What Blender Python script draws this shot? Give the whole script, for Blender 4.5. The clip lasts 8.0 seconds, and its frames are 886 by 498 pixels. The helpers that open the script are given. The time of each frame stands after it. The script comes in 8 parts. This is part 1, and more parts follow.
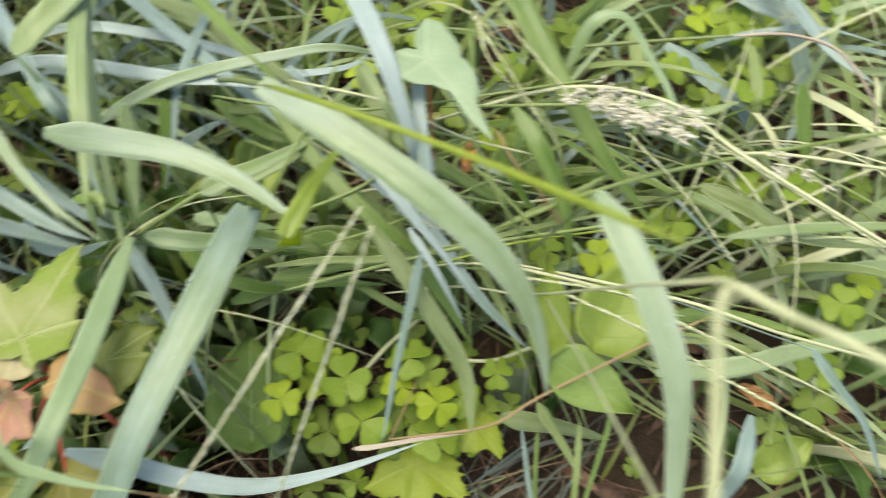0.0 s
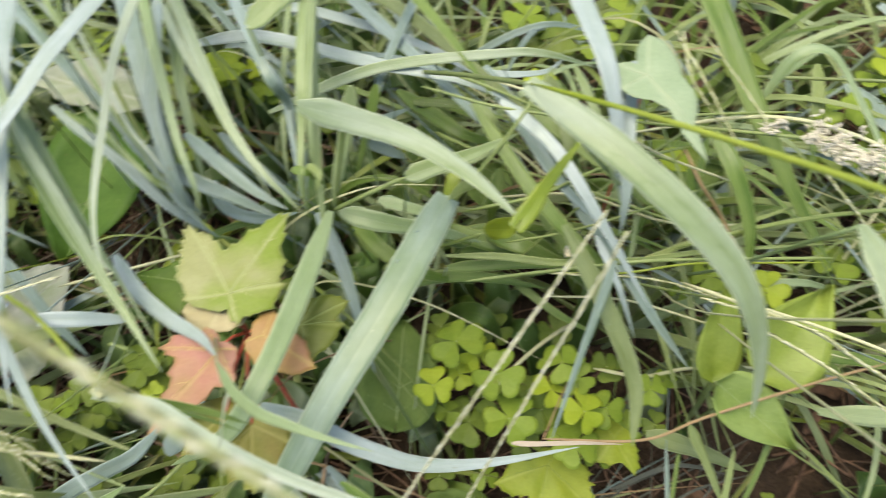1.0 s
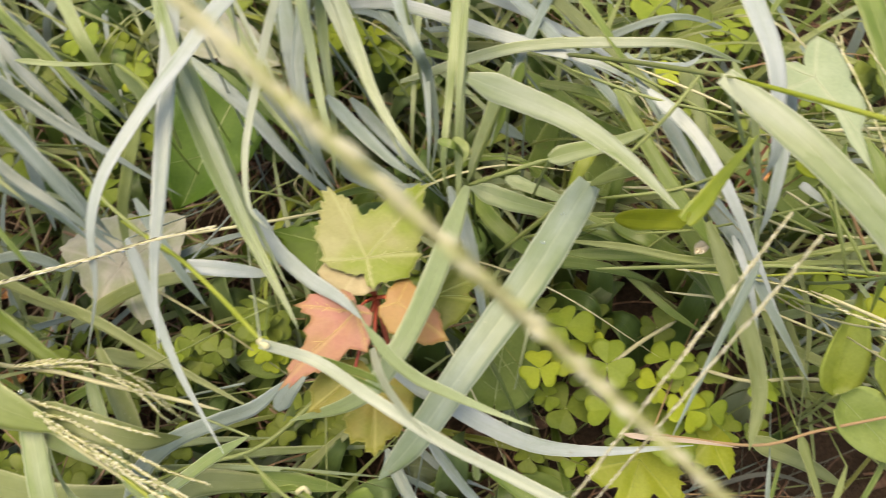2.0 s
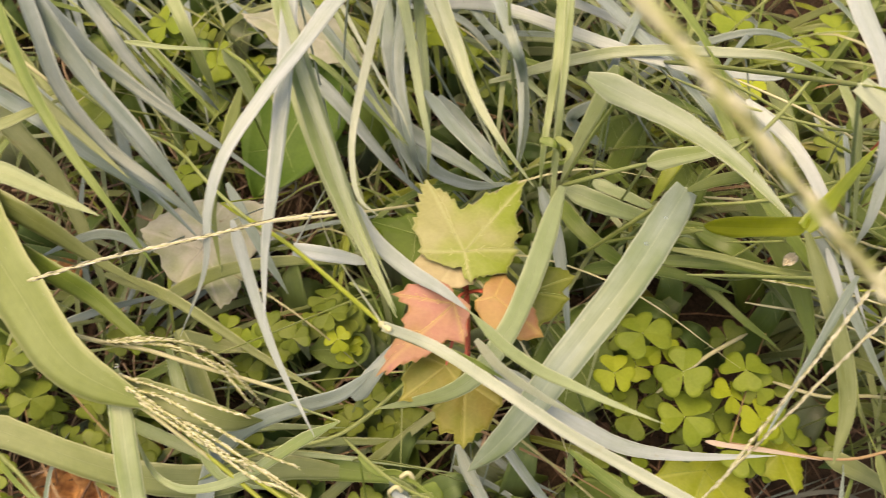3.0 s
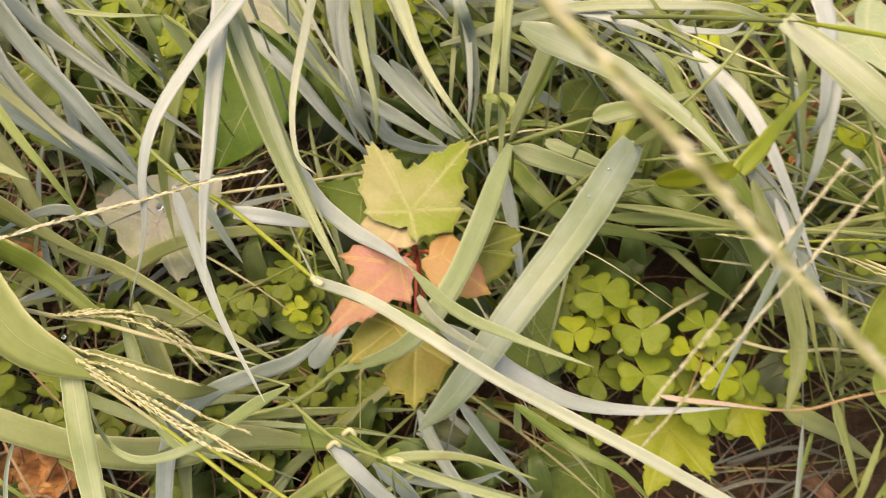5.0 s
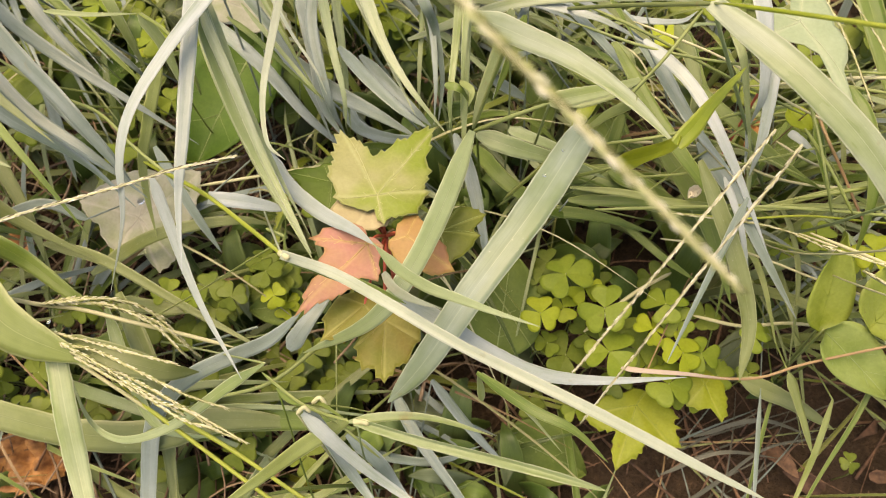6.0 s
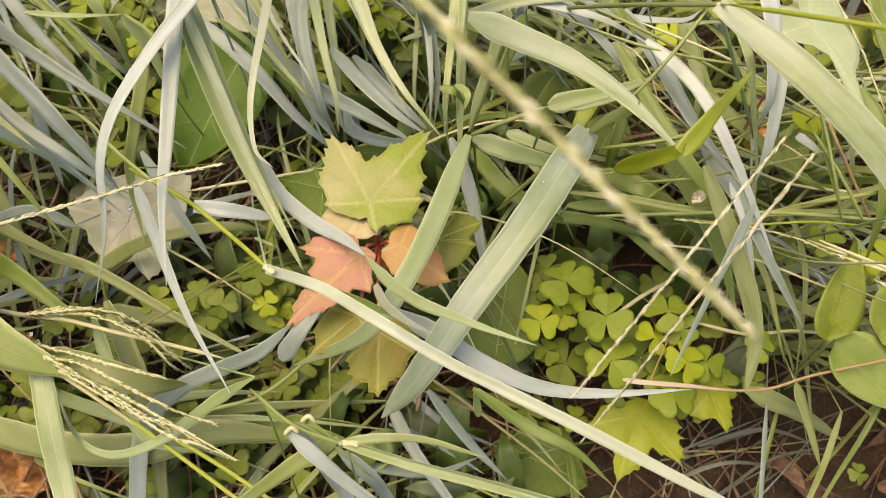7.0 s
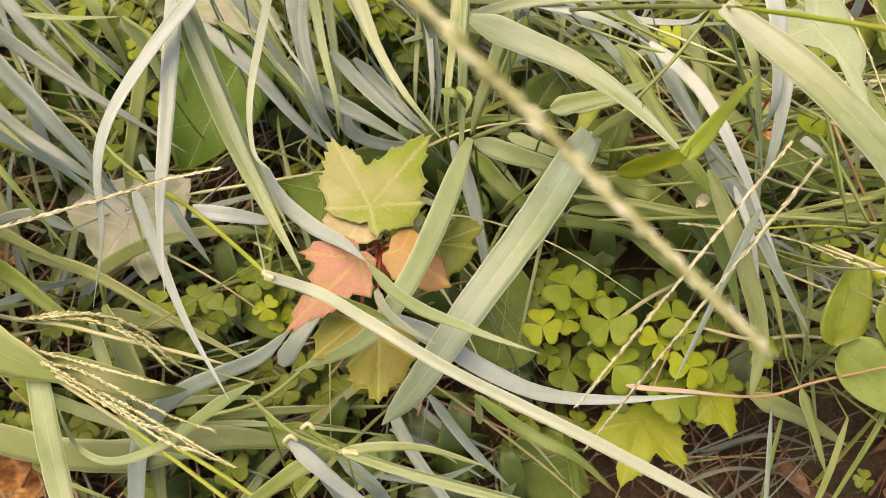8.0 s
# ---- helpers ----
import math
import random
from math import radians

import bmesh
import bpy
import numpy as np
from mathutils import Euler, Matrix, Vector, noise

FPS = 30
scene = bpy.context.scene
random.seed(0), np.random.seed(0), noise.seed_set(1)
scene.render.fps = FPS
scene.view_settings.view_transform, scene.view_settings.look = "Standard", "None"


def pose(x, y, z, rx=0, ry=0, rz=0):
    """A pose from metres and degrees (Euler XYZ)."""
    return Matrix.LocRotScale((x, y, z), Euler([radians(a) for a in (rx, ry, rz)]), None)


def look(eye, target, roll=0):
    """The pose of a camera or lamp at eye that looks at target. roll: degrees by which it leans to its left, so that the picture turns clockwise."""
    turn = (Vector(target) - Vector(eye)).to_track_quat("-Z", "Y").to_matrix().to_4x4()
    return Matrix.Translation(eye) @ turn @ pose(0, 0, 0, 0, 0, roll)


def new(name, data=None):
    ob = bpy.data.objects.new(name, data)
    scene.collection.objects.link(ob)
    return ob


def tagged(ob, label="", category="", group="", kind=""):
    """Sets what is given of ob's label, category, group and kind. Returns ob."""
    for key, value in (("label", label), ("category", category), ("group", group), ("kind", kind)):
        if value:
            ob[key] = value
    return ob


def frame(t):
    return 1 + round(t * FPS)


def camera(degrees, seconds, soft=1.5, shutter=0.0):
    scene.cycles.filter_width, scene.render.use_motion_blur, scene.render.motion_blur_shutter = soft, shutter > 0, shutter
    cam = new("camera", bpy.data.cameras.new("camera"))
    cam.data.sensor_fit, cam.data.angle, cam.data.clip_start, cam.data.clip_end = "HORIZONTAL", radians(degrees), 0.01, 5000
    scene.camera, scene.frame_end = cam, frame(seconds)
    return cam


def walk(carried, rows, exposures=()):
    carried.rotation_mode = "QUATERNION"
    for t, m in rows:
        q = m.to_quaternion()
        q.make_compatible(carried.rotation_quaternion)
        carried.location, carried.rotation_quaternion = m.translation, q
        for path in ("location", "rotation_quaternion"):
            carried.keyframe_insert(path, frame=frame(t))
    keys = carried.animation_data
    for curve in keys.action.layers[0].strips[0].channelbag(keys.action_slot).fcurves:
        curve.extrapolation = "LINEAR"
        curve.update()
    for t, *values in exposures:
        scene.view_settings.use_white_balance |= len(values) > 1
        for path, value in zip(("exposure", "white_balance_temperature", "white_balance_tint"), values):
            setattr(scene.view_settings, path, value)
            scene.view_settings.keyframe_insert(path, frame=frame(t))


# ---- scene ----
cam = camera(60.0, 8.0, soft=0.88, shutter=0.8)
cam.data.dof.use_dof = True
cam.data.dof.focus_distance = 0.31
cam.data.dof.aperture_fstop = 20.0
EXPOSURES = [(0.0, 1.1, 6900, 0), (1.0, 1.1, 7000, 4), (1.7, 1.1, 7600, 11), (2.8, 1.07, 9400, 19), (4.5, 1.09, 9600, 21), (5.8, 1.14, 9150, 19), (6.5, 1.09, 8950, 17), (8.0, 1.08, 9400, 19)]
ROWS = [
    (0, 0.16702, 0.03057, 0.48901, 5.155, -67.743, -1.077),
    (0.5, 0.13697, 0.02634, 0.49180, 11.253, -67.714, -2.727),
    (1, 0.11368, 0.01669, 0.49753, 17.160, -67.056, -4.851),
    (1.5, 0.09123, 0.00889, 0.49763, 22.550, -67.871, -6.535),
    (1.7, 0.08337, 0.00733, 0.49796, 23.359, -68.162, -6.395),
    (2.8, 0.04324, -0.01280, 0.50048, 25.326, -67.766, -4.281),
    (3, 0.03918, -0.01625, 0.50081, 26.126, -67.325, -4.743),
    (3.5, 0.03205, -0.01894, 0.49645, 27.708, -67.764, -5.319),
    (4, 0.03352, -0.01833, 0.49001, 28.847, -68.105, -6.284),
    (4.5, 0.04732, -0.01416, 0.48954, 27.304, -68.213, -6.149),
    (6, 0.07968, -0.02991, 0.50481, 23.934, -67.912, -5.517),
    (6.5, 0.08153, -0.02300, 0.50117, 24.104, -67.585, -5.865),
    (7, 0.07892, -0.01936, 0.49587, 24.443, -68.266, -6.133),
    (7.5, 0.07822, -0.01755, 0.49223, 24.375, -68.095, -6.040),
    (8, 0.07799, -0.01685, 0.49287, 24.690, -68.153, -6.366),
]
walk(cam, [(t, pose(x, y, z, 0, 0, yaw) @ pose(0, 0, 0, 90 + pitch, 0, 0) @ pose(0, 0, 0, 0, 0, roll)) for t, x, y, z, yaw, pitch, roll in ROWS], EXPOSURES)

# ---- light: open shade under a bright hazy sky ----
world = bpy.data.worlds.new("sky")
scene.world = world
world.use_nodes = True
wn, wl = world.node_tree.nodes, world.node_tree.links
wn.clear()
sky = wn.new("ShaderNodeTexSky")
sky.sky_type = "NISHITA"
sky.sun_disc = False
sky.sun_elevation, sky.sun_rotation = radians(78), radians(-82)
sky.air_density, sky.dust_density, sky.ozone_density = 1.0, 3.0, 1.0
bg = wn.new("ShaderNodeBackground")
bg.inputs["Strength"].default_value = 0.15
wo = wn.new("ShaderNodeOutputWorld")
wl.new(sky.outputs[0], bg.inputs["Color"])
wl.new(bg.outputs[0], wo.inputs["Surface"])
sun_data = bpy.data.lights.new("sun", "SUN")
sun_data.energy, sun_data.angle, sun_data.color = 1.8, radians(42), (1.0, 0.93, 0.8)
sun = new("sun", sun_data)
sun.matrix_basis = look((-0.35, 0.05, 1.75), (0, 0, 0))

# ---- materials ----
def nodes_of(name):
    m = bpy.data.materials.new(name)
    m.use_nodes = True
    nt = m.node_tree
    nt.nodes.clear()
    return m, nt.nodes, nt.links


def ramp(n, stops):
    r = n.new("ShaderNodeValToRGB")
    els = r.color_ramp.elements
    while len(els) < len(stops):
        els.new(0.5)
    for e, (p, c) in zip(els, stops):
        e.position, e.color = p, (*c, 1)
    return r


def mixed(n, l, fac, a, b, how="MIX"):
    m = n.new("ShaderNodeMix")
    m.data_type, m.blend_type = "RGBA", how
    for sock, v in ((m.inputs[0], fac), (m.inputs[6], a), (m.inputs[7], b)):
        if isinstance(v, (int, float)):
            sock.default_value = v
        elif isinstance(v, tuple):
            sock.default_value = (*v, 1)
        else:
            l.new(v, sock)
    return m.outputs[2]


def leaf_shader(n, l, color, rough, height=None, translucent=0.3, strength=0.25, distance=0.0004, through_tint=(1.0, 1.0, 0.55), gloss=0.5):
    p = n.new("ShaderNodeBsdfPrincipled")
    l.new(color, p.inputs["Base Color"])
    if isinstance(rough, float):
        p.inputs["Roughness"].default_value = rough
    else:
        l.new(rough, p.inputs["Roughness"])
    p.inputs["Specular IOR Level"].default_value = gloss
    t = n.new("ShaderNodeBsdfTranslucent")
    l.new(mixed(n, l, 1.0, color, through_tint, "MULTIPLY"), t.inputs["Color"])
    if height is not None:
        b = n.new("ShaderNodeBump")
        b.inputs["Strength"].default_value, b.inputs["Distance"].default_value = strength, distance
        l.new(height, b.inputs["Height"])
        l.new(b.outputs[0], p.inputs["Normal"])
    ms = n.new("ShaderNodeMixShader")
    ms.inputs[0].default_value = translucent
    l.new(p.outputs[0], ms.inputs[1])
    l.new(t.outputs[0], ms.inputs[2])
    o = n.new("ShaderNodeOutputMaterial")
    l.new(ms.outputs[0], o.inputs["Surface"])


def noise_tex(n, l, vec, scale, detail=4.0, rough=0.6):
    t = n.new("ShaderNodeTexNoise")
    t.inputs["Scale"].default_value, t.inputs["Detail"].default_value, t.inputs["Roughness"].default_value = scale, detail, rough
    if vec is not None:
        l.new(vec, t.inputs["Vector"])
    return t.outputs["Fac"]


def stretched(n, l, vec, sx, sy, sz=1.0):
    m = n.new("ShaderNodeMapping")
    m.inputs["Scale"].default_value = (sx, sy, sz)
    l.new(vec, m.inputs["Vector"])
    return m.outputs[0]


def blade_material(name, low, high, rib, rough=0.42, translucent=0.28, island=False, tones=()):
    """A grass leaf: fine parallel nerves, a thin pale margin and midrib, wax and painted sky sheen that come and go
    along it, dust. The map runs across (0 to 1) and along (metres).
    """
    m, n, l = nodes_of(name)
    uv = n.new("ShaderNodeTexCoord").outputs["UV"]
    geo = n.new("ShaderNodeNewGeometry")
    spot = geo.outputs["Position"]
    sep = n.new("ShaderNodeSeparateXYZ")
    l.new(uv, sep.inputs[0])
    rnd = geo.outputs["Random Per Island"] if island else n.new("ShaderNodeObjectInfo").outputs["Random"]
    off = n.new("ShaderNodeCombineXYZ")
    l.new(rnd, off.inputs[2])
    add = n.new("ShaderNodeVectorMath")
    l.new(uv, add.inputs[0])
    l.new(off.outputs[0], add.inputs[1])
    # wax with the sky's sheen painted into the colour: long soft patches, green between
    wax_sheen = ramp(n, [(0.36, (0, 0, 0)), (0.64, (1, 1, 1))])
    l.new(noise_tex(n, l, stretched(n, l, add.outputs[0], 0.9, 17, 53), 1.0, 3.0), wax_sheen.inputs[0])
    c = mixed(n, l, wax_sheen.outputs[0], low, high)
    c = mixed(n, l, rnd, c, mixed(n, l, 0.45, c, high))
    if tones:
        tr = ramp(n, [(i / len(tones), t) for i, t in enumerate(tones)])
        tr.color_ramp.interpolation = "CONSTANT"
        l.new(rnd, tr.inputs[0])
        c = mixed(n, l, 1.0, tr.outputs[0], mixed(n, l, wax_sheen.outputs[0], (0.78, 0.8, 0.7), (1.25, 1.25, 1.3)), "MULTIPLY")
    band = ramp(n, [(0.3, (0.97, 0.975, 0.965)), (0.7, (1.02, 1.02, 1.02))])
    l.new(noise_tex(n, l, stretched(n, l, add.outputs[0], 9, 8, 31), 1.0, 3.0), band.inputs[0])
    c = mixed(n, l, 1.0, c, band.outputs[0], "MULTIPLY")
    nerve = noise_tex(n, l, stretched(n, l, add.outputs[0], 75, 5, 31), 1.0, 2.0)
    nr = ramp(n, [(0.34, (0.9, 0.91, 0.9)), (0.64, (1.05, 1.05, 1.05))])
    l.new(nerve, nr.inputs[0])
    c = mixed(n, l, 0.8, c, nr.outputs[0], "MULTIPLY")
    # midrib and margins
    far = n.new("ShaderNodeMath")
    far.operation = "SUBTRACT"
    l.new(sep.outputs[0], far.inputs[0])
    far.inputs[1].default_value = 0.5
    ab = n.new("ShaderNodeMath")
    ab.operation = "ABSOLUTE"
    l.new(far.outputs[0], ab.inputs[0])
    # shade in the crease along the midrib, darkened into the colour
    groove_shade = ramp(n, [(0.0, (0.9, 0.91, 0.88)), (0.022, (0.84, 0.86, 0.82)), (0.045, (1, 1, 1))])
    l.new(ab.outputs[0], groove_shade.inputs[0])
    c = mixed(n, l, rnd, c, mixed(n, l, 1.0, c, groove_shade.outputs[0], "MULTIPLY"))
    rr = ramp(n, [(0.0, (0.5, 0.5, 0.5)), (0.016, (0, 0, 0)), (0.445, (0, 0, 0)), (0.475, (0.75, 0.75, 0.75))])
    l.new(ab.outputs[0], rr.inputs[0])
    c = mixed(n, l, rr.outputs[0], c, rib)
    scuff = ramp(n, [(0.69, (0, 0, 0)), (0.75, (0.6, 0.6, 0.6))])
    l.new(noise_tex(n, l, stretched(n, l, add.outputs[0], 30, 90, 31), 1.0, 4.0, 0.7), scuff.inputs[0])
    c = mixed(n, l, scuff.outputs[0], c, (0.55, 0.57, 0.48))
    mott = ramp(n, [(0.3, (0.93, 0.94, 0.91)), (0.7, (1.06, 1.05, 1.05))])
    l.new(noise_tex(n, l, spot, 240.0, 4.0, 0.65), mott.inputs[0])
    c = mixed(n, l, 0.8, c, mott.outputs[0], "MULTIPLY")
    # pale dust and tiny blemishes
    specks = n.new("ShaderNodeTexVoronoi")
    specks.inputs["Scale"].default_value = 300
    l.new(spot, specks.inputs["Vector"])
    sr = ramp(n, [(0.0, (1, 1, 1)), (0.1, (0, 0, 0))])
    l.new(specks.outputs["Distance"], sr.inputs[0])
    gate = ramp(n, [(0.52, (0, 0, 0)), (0.64, (0.85, 0.85, 0.85))])
    l.new(noise_tex(n, l, spot, 30.0, 2.0), gate.inputs[0])
    c = mixed(n, l, mixed(n, l, 1.0, sr.outputs[0], gate.outputs[0], "MULTIPLY"), c, (0.66, 0.67, 0.58))
    stain = ramp(n, [(0.68, (0, 0, 0)), (0.8, (0.55, 0.55, 0.55))])
    l.new(noise_tex(n, l, spot, 105.0, 3.0), stain.inputs[0])
    c = mixed(n, l, stain.outputs[0], c, (0.24, 0.18, 0.07))
    rm = n.new("ShaderNodeMapRange")
    rm.inputs["To Min"].default_value, rm.inputs["To Max"].default_value = rough - 0.06, rough + 0.14
    l.new(wax_sheen.outputs[0], rm.inputs[0])
    leaf_shader(n, l, c, rm.outputs[0], nerve, translucent, 0.22, 0.00022)
    return m


def broad_material(name, low, high, vein, patch=None, rough=0.45, translucent=0.3, vein_scale=90.0, half=None):
    """A broad leaf: soft blotches, a fine net of veins, and a second tint in large patches."""
    m, n, l = nodes_of(name)
    spot = n.new("ShaderNodeNewGeometry").outputs["Position"]
    rnd = n.new("ShaderNodeObjectInfo").outputs["Random"]
    blotch = noise_tex(n, l, spot, 45.0, 4.0)
    br = ramp(n, [(0.35, low), (0.65, high)])
    l.new(blotch, br.inputs[0])
    c = mixed(n, l, rnd, br.outputs[0], mixed(n, l, 0.35, br.outputs[0], high))
    if patch:
        pr = ramp(n, [(0.38, (0, 0, 0)), (0.64, (1, 1, 1))])
        where = noise_tex(n, l, spot, 38.0, 2.0)
        if half:
            # the tint keeps mostly to one half of the leaf
            xs = n.new("ShaderNodeSeparateXYZ")
            l.new(spot, xs.inputs[0])
            mr = n.new("ShaderNodeMapRange")
            mr.inputs["From Min"].default_value, mr.inputs["From Max"].default_value = half
            mr.inputs["To Min"].default_value, mr.inputs["To Max"].default_value = -0.17, 0.17
            l.new(xs.outputs[0], mr.inputs[0])
            sm = n.new("ShaderNodeMath")
            l.new(where, sm.inputs[0])
            l.new(mr.outputs[0], sm.inputs[1])
            where = sm.outputs[0]
        l.new(where, pr.inputs[0])
        c = mixed(n, l, pr.outputs[0], c, patch)
    v = n.new("ShaderNodeTexVoronoi")
    v.feature = "DISTANCE_TO_EDGE"
    v.inputs["Scale"].default_value = vein_scale * 3
    l.new(spot, v.inputs["Vector"])
    vr = ramp(n, [(0.0, (0.08, 0.08, 0.08)), (0.12, (0, 0, 0))])
    l.new(v.outputs["Distance"], vr.inputs[0])
    c = mixed(n, l, vr.outputs[0], c, vein)
    # the map tells how near a main vein and how near the rim a place is
    uvs = n.new("ShaderNodeSeparateXYZ")
    l.new(n.new("ShaderNodeTexCoord").outputs["UV"], uvs.inputs[0])
    near_vein = ramp(n, [(0.35, (0, 0, 0)), (1.0, (0.55, 0.55, 0.55))])
    l.new(uvs.outputs[0], near_vein.inputs[0])
    c = mixed(n, l, near_vein.outputs[0], c, vein)
    rim = ramp(n, [(0.955, (0, 0, 0)), (1.0, (0.6, 0.6, 0.6))])
    l.new(uvs.outputs[1], rim.inputs[0])
    c = mixed(n, l, rim.outputs[0], c, vein)
    fine = noise_tex(n, l, spot, 700.0, 2.0)
    fr = ramp(n, [(0.3, (0.93, 0.93, 0.93)), (0.7, (1.06, 1.06, 1.06))])
    l.new(fine, fr.inputs[0])
    c = mixed(n, l, 0.8, c, fr.outputs[0], "MULTIPLY")
    st = ramp(n, [(0.72, (0, 0, 0)), (0.8, (0.6, 0.6, 0.6))])
    l.new(noise_tex(n, l, spot, 170.0, 2.0), st.inputs[0])
    c = mixed(n, l, st.outputs[0], c, (0.2, 0.13, 0.05))
    quilt = n.new("ShaderNodeMath")
    quilt.operation = "MULTIPLY_ADD"
    l.new(noise_tex(n, l, spot, 210.0, 3.0), quilt.inputs[0])
    quilt.inputs[1].default_value = 0.9
    l.new(vr.outputs[0], quilt.inputs[2])
    leaf_shader(n, l, c, rough, quilt.outputs[0], translucent, 0.35, 0.0008, gloss=0.28)
    return m


def dry_material(name, low, high, scale=150.0, rough=0.8, island=False):
    m, n, l = nodes_of(name)
    spot = n.new("ShaderNodeNewGeometry").outputs["Position"]
    rnd = n.new("ShaderNodeNewGeometry").outputs["Random Per Island"] if island else n.new("ShaderNodeObjectInfo").outputs["Random"]
    a = noise_tex(n, l, spot, scale, 4.0)
    r = ramp(n, [(0.3, low), (0.7, high)])
    l.new(a, r.inputs[0])
    tone = ramp(n, [(0.0, (0.55, 0.5, 0.5)), (0.5, (0.9, 0.85, 0.8)), (1.0, (1.25, 1.2, 1.15))])
    l.new(rnd, tone.inputs[0])
    c = mixed(n, l, 0.9, r.outputs[0], tone.outputs[0], "MULTIPLY")
    leaf_shader(n, l, c, rough, a, 0.08, 0.5, 0.0006, (1, 0.9, 0.7))
    return m


def soil_material():
    m, n, l = nodes_of("dark_soil")
    spot = n.new("ShaderNodeNewGeometry").outputs["Position"]
    a = noise_tex(n, l, spot, 55.0, 8.0, 0.7)
    b = noise_tex(n, l, spot, 400.0, 4.0)
    r = ramp(n, [(0.3, (0.026, 0.017, 0.0105)), (0.55, (0.055, 0.036, 0.021)), (0.75, (0.1, 0.064, 0.038))])
    l.new(a, r.inputs[0])
    fr = ramp(n, [(0.3, (0.6, 0.6, 0.6)), (0.7, (1.3, 1.25, 1.2))])
    l.new(b, fr.inputs[0])
    c = mixed(n, l, 0.9, r.outputs[0], fr.outputs[0], "MULTIPLY")
    # meadow green far off
    big = noise_tex(n, l, spot, 0.8, 5.0)
    dist = n.new("ShaderNodeVectorMath")
    dist.operation = "LENGTH"
    l.new(spot, dist.inputs[0])
    gr = ramp(n, [(0.0, (0, 0, 0)), (1.0, (1, 1, 1))])
    mr = n.new("ShaderNodeMapRange")
    mr.inputs["From Min"].default_value, mr.inputs["From Max"].default_value = 0.75, 1.15
    l.new(dist.outputs["Value"], mr.inputs[0])
    l.new(mr.outputs[0], gr.inputs[0])
    field = ramp(n, [(0.35, (0.045, 0.07, 0.02)), (0.65, (0.1, 0.13, 0.04))])
    l.new(big, field.inputs[0])
    c = mixed(n, l, gr.outputs[0], c, field.outputs[0])
    p = n.new("ShaderNodeBsdfPrincipled")
    l.new(c, p.inputs["Base Color"])
    p.inputs["Roughness"].default_value = 0.95
    p.inputs["Specular IOR Level"].default_value = 0.3
    bp = n.new("ShaderNodeBump")
    bp.inputs["Strength"].default_value, bp.inputs["Distance"].default_value = 1.0, 0.005
    l.new(b, bp.inputs["Height"])
    l.new(bp.outputs[0], p.inputs["Normal"])
    o = n.new("ShaderNodeOutputMaterial")
    l.new(p.outputs[0], o.inputs["Surface"])
    return m


GREY = blade_material("glaucous_blade", (0.165, 0.23, 0.16), (0.285, 0.355, 0.35), (0.41, 0.48, 0.44), 0.36)
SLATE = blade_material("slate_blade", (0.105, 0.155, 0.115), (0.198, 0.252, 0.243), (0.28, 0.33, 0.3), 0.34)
SILVER = blade_material("silvery_blade", (0.3, 0.37, 0.315), (0.425, 0.485, 0.5), (0.53, 0.58, 0.56), 0.33, 0.3)
GREEN = blade_material("green_blade", (0.08, 0.145, 0.014), (0.175, 0.245, 0.055), (0.33, 0.38, 0.15), 0.4)
PALE = blade_material("pale_blade", (0.2, 0.27, 0.08), (0.31, 0.375, 0.2), (0.46, 0.51, 0.32), 0.38, 0.3)
LIME = blade_material("lime_blade", (0.185, 0.24, 0.05), (0.275, 0.335, 0.13), (0.42, 0.46, 0.22), 0.4, 0.32)
YELLOW = blade_material("yellow_green_blade", (0.31, 0.385, 0.04), (0.41, 0.47, 0.08), (0.5, 0.55, 0.16), 0.38, 0.42)
BACKLIT = blade_material("thin_yellow_blade", (0.34, 0.4, 0.035), (0.44, 0.5, 0.06), (0.5, 0.55, 0.16), 0.4, 0.65)
FRESH = blade_material("fresh_green_blade", (0.17, 0.245, 0.016), (0.25, 0.315, 0.032), (0.34, 0.39, 0.1), 0.4, 0.35)
DUSTY = blade_material("dusty_sage_blade", (0.168, 0.238, 0.115), (0.265, 0.338, 0.27), (0.42, 0.48, 0.37), 0.36, 0.3)
OLIVE = blade_material("olive_blade", (0.145, 0.185, 0.045), (0.24, 0.285, 0.125), (0.36, 0.4, 0.21), 0.42)
SAGE = blade_material("sage_blade", (0.195, 0.275, 0.095), (0.29, 0.365, 0.205), (0.47, 0.53, 0.36), 0.34, 0.3)
FROSTED = blade_material("frosted_sage_blade", (0.2, 0.272, 0.1), (0.35, 0.41, 0.295), (0.52, 0.57, 0.42), 0.33, 0.3)
CREAM = blade_material("cream_blade", (0.32, 0.38, 0.25), (0.43, 0.485, 0.4), (0.6, 0.64, 0.54), 0.4, 0.3)
STRAW = blade_material("straw_stem", (0.42, 0.42, 0.22), (0.56, 0.55, 0.35), (0.62, 0.6, 0.42), 0.5, 0.2)
BROWN = blade_material("brown_stem", (0.25, 0.14, 0.06), (0.37, 0.25, 0.13), (0.45, 0.34, 0.2), 0.6, 0.15)
UNDER = blade_material("undergrowth_blade", (0.06, 0.09, 0.035), (0.2, 0.24, 0.12), (0.32, 0.36, 0.18), 0.4, 0.28, island=True, tones=((0.06, 0.1, 0.013), (0.17, 0.21, 0.06), (0.11, 0.15, 0.017), (0.2, 0.245, 0.025), (0.21, 0.26, 0.13), (0.15, 0.17, 0.02), (0.08, 0.13, 0.02), (0.23, 0.235, 0.045)))
DULL = blade_material("dull_dry_blade", (0.06, 0.066, 0.045), (0.115, 0.118, 0.09), (0.15, 0.15, 0.115), 0.55, 0.15)
SOIL = soil_material()
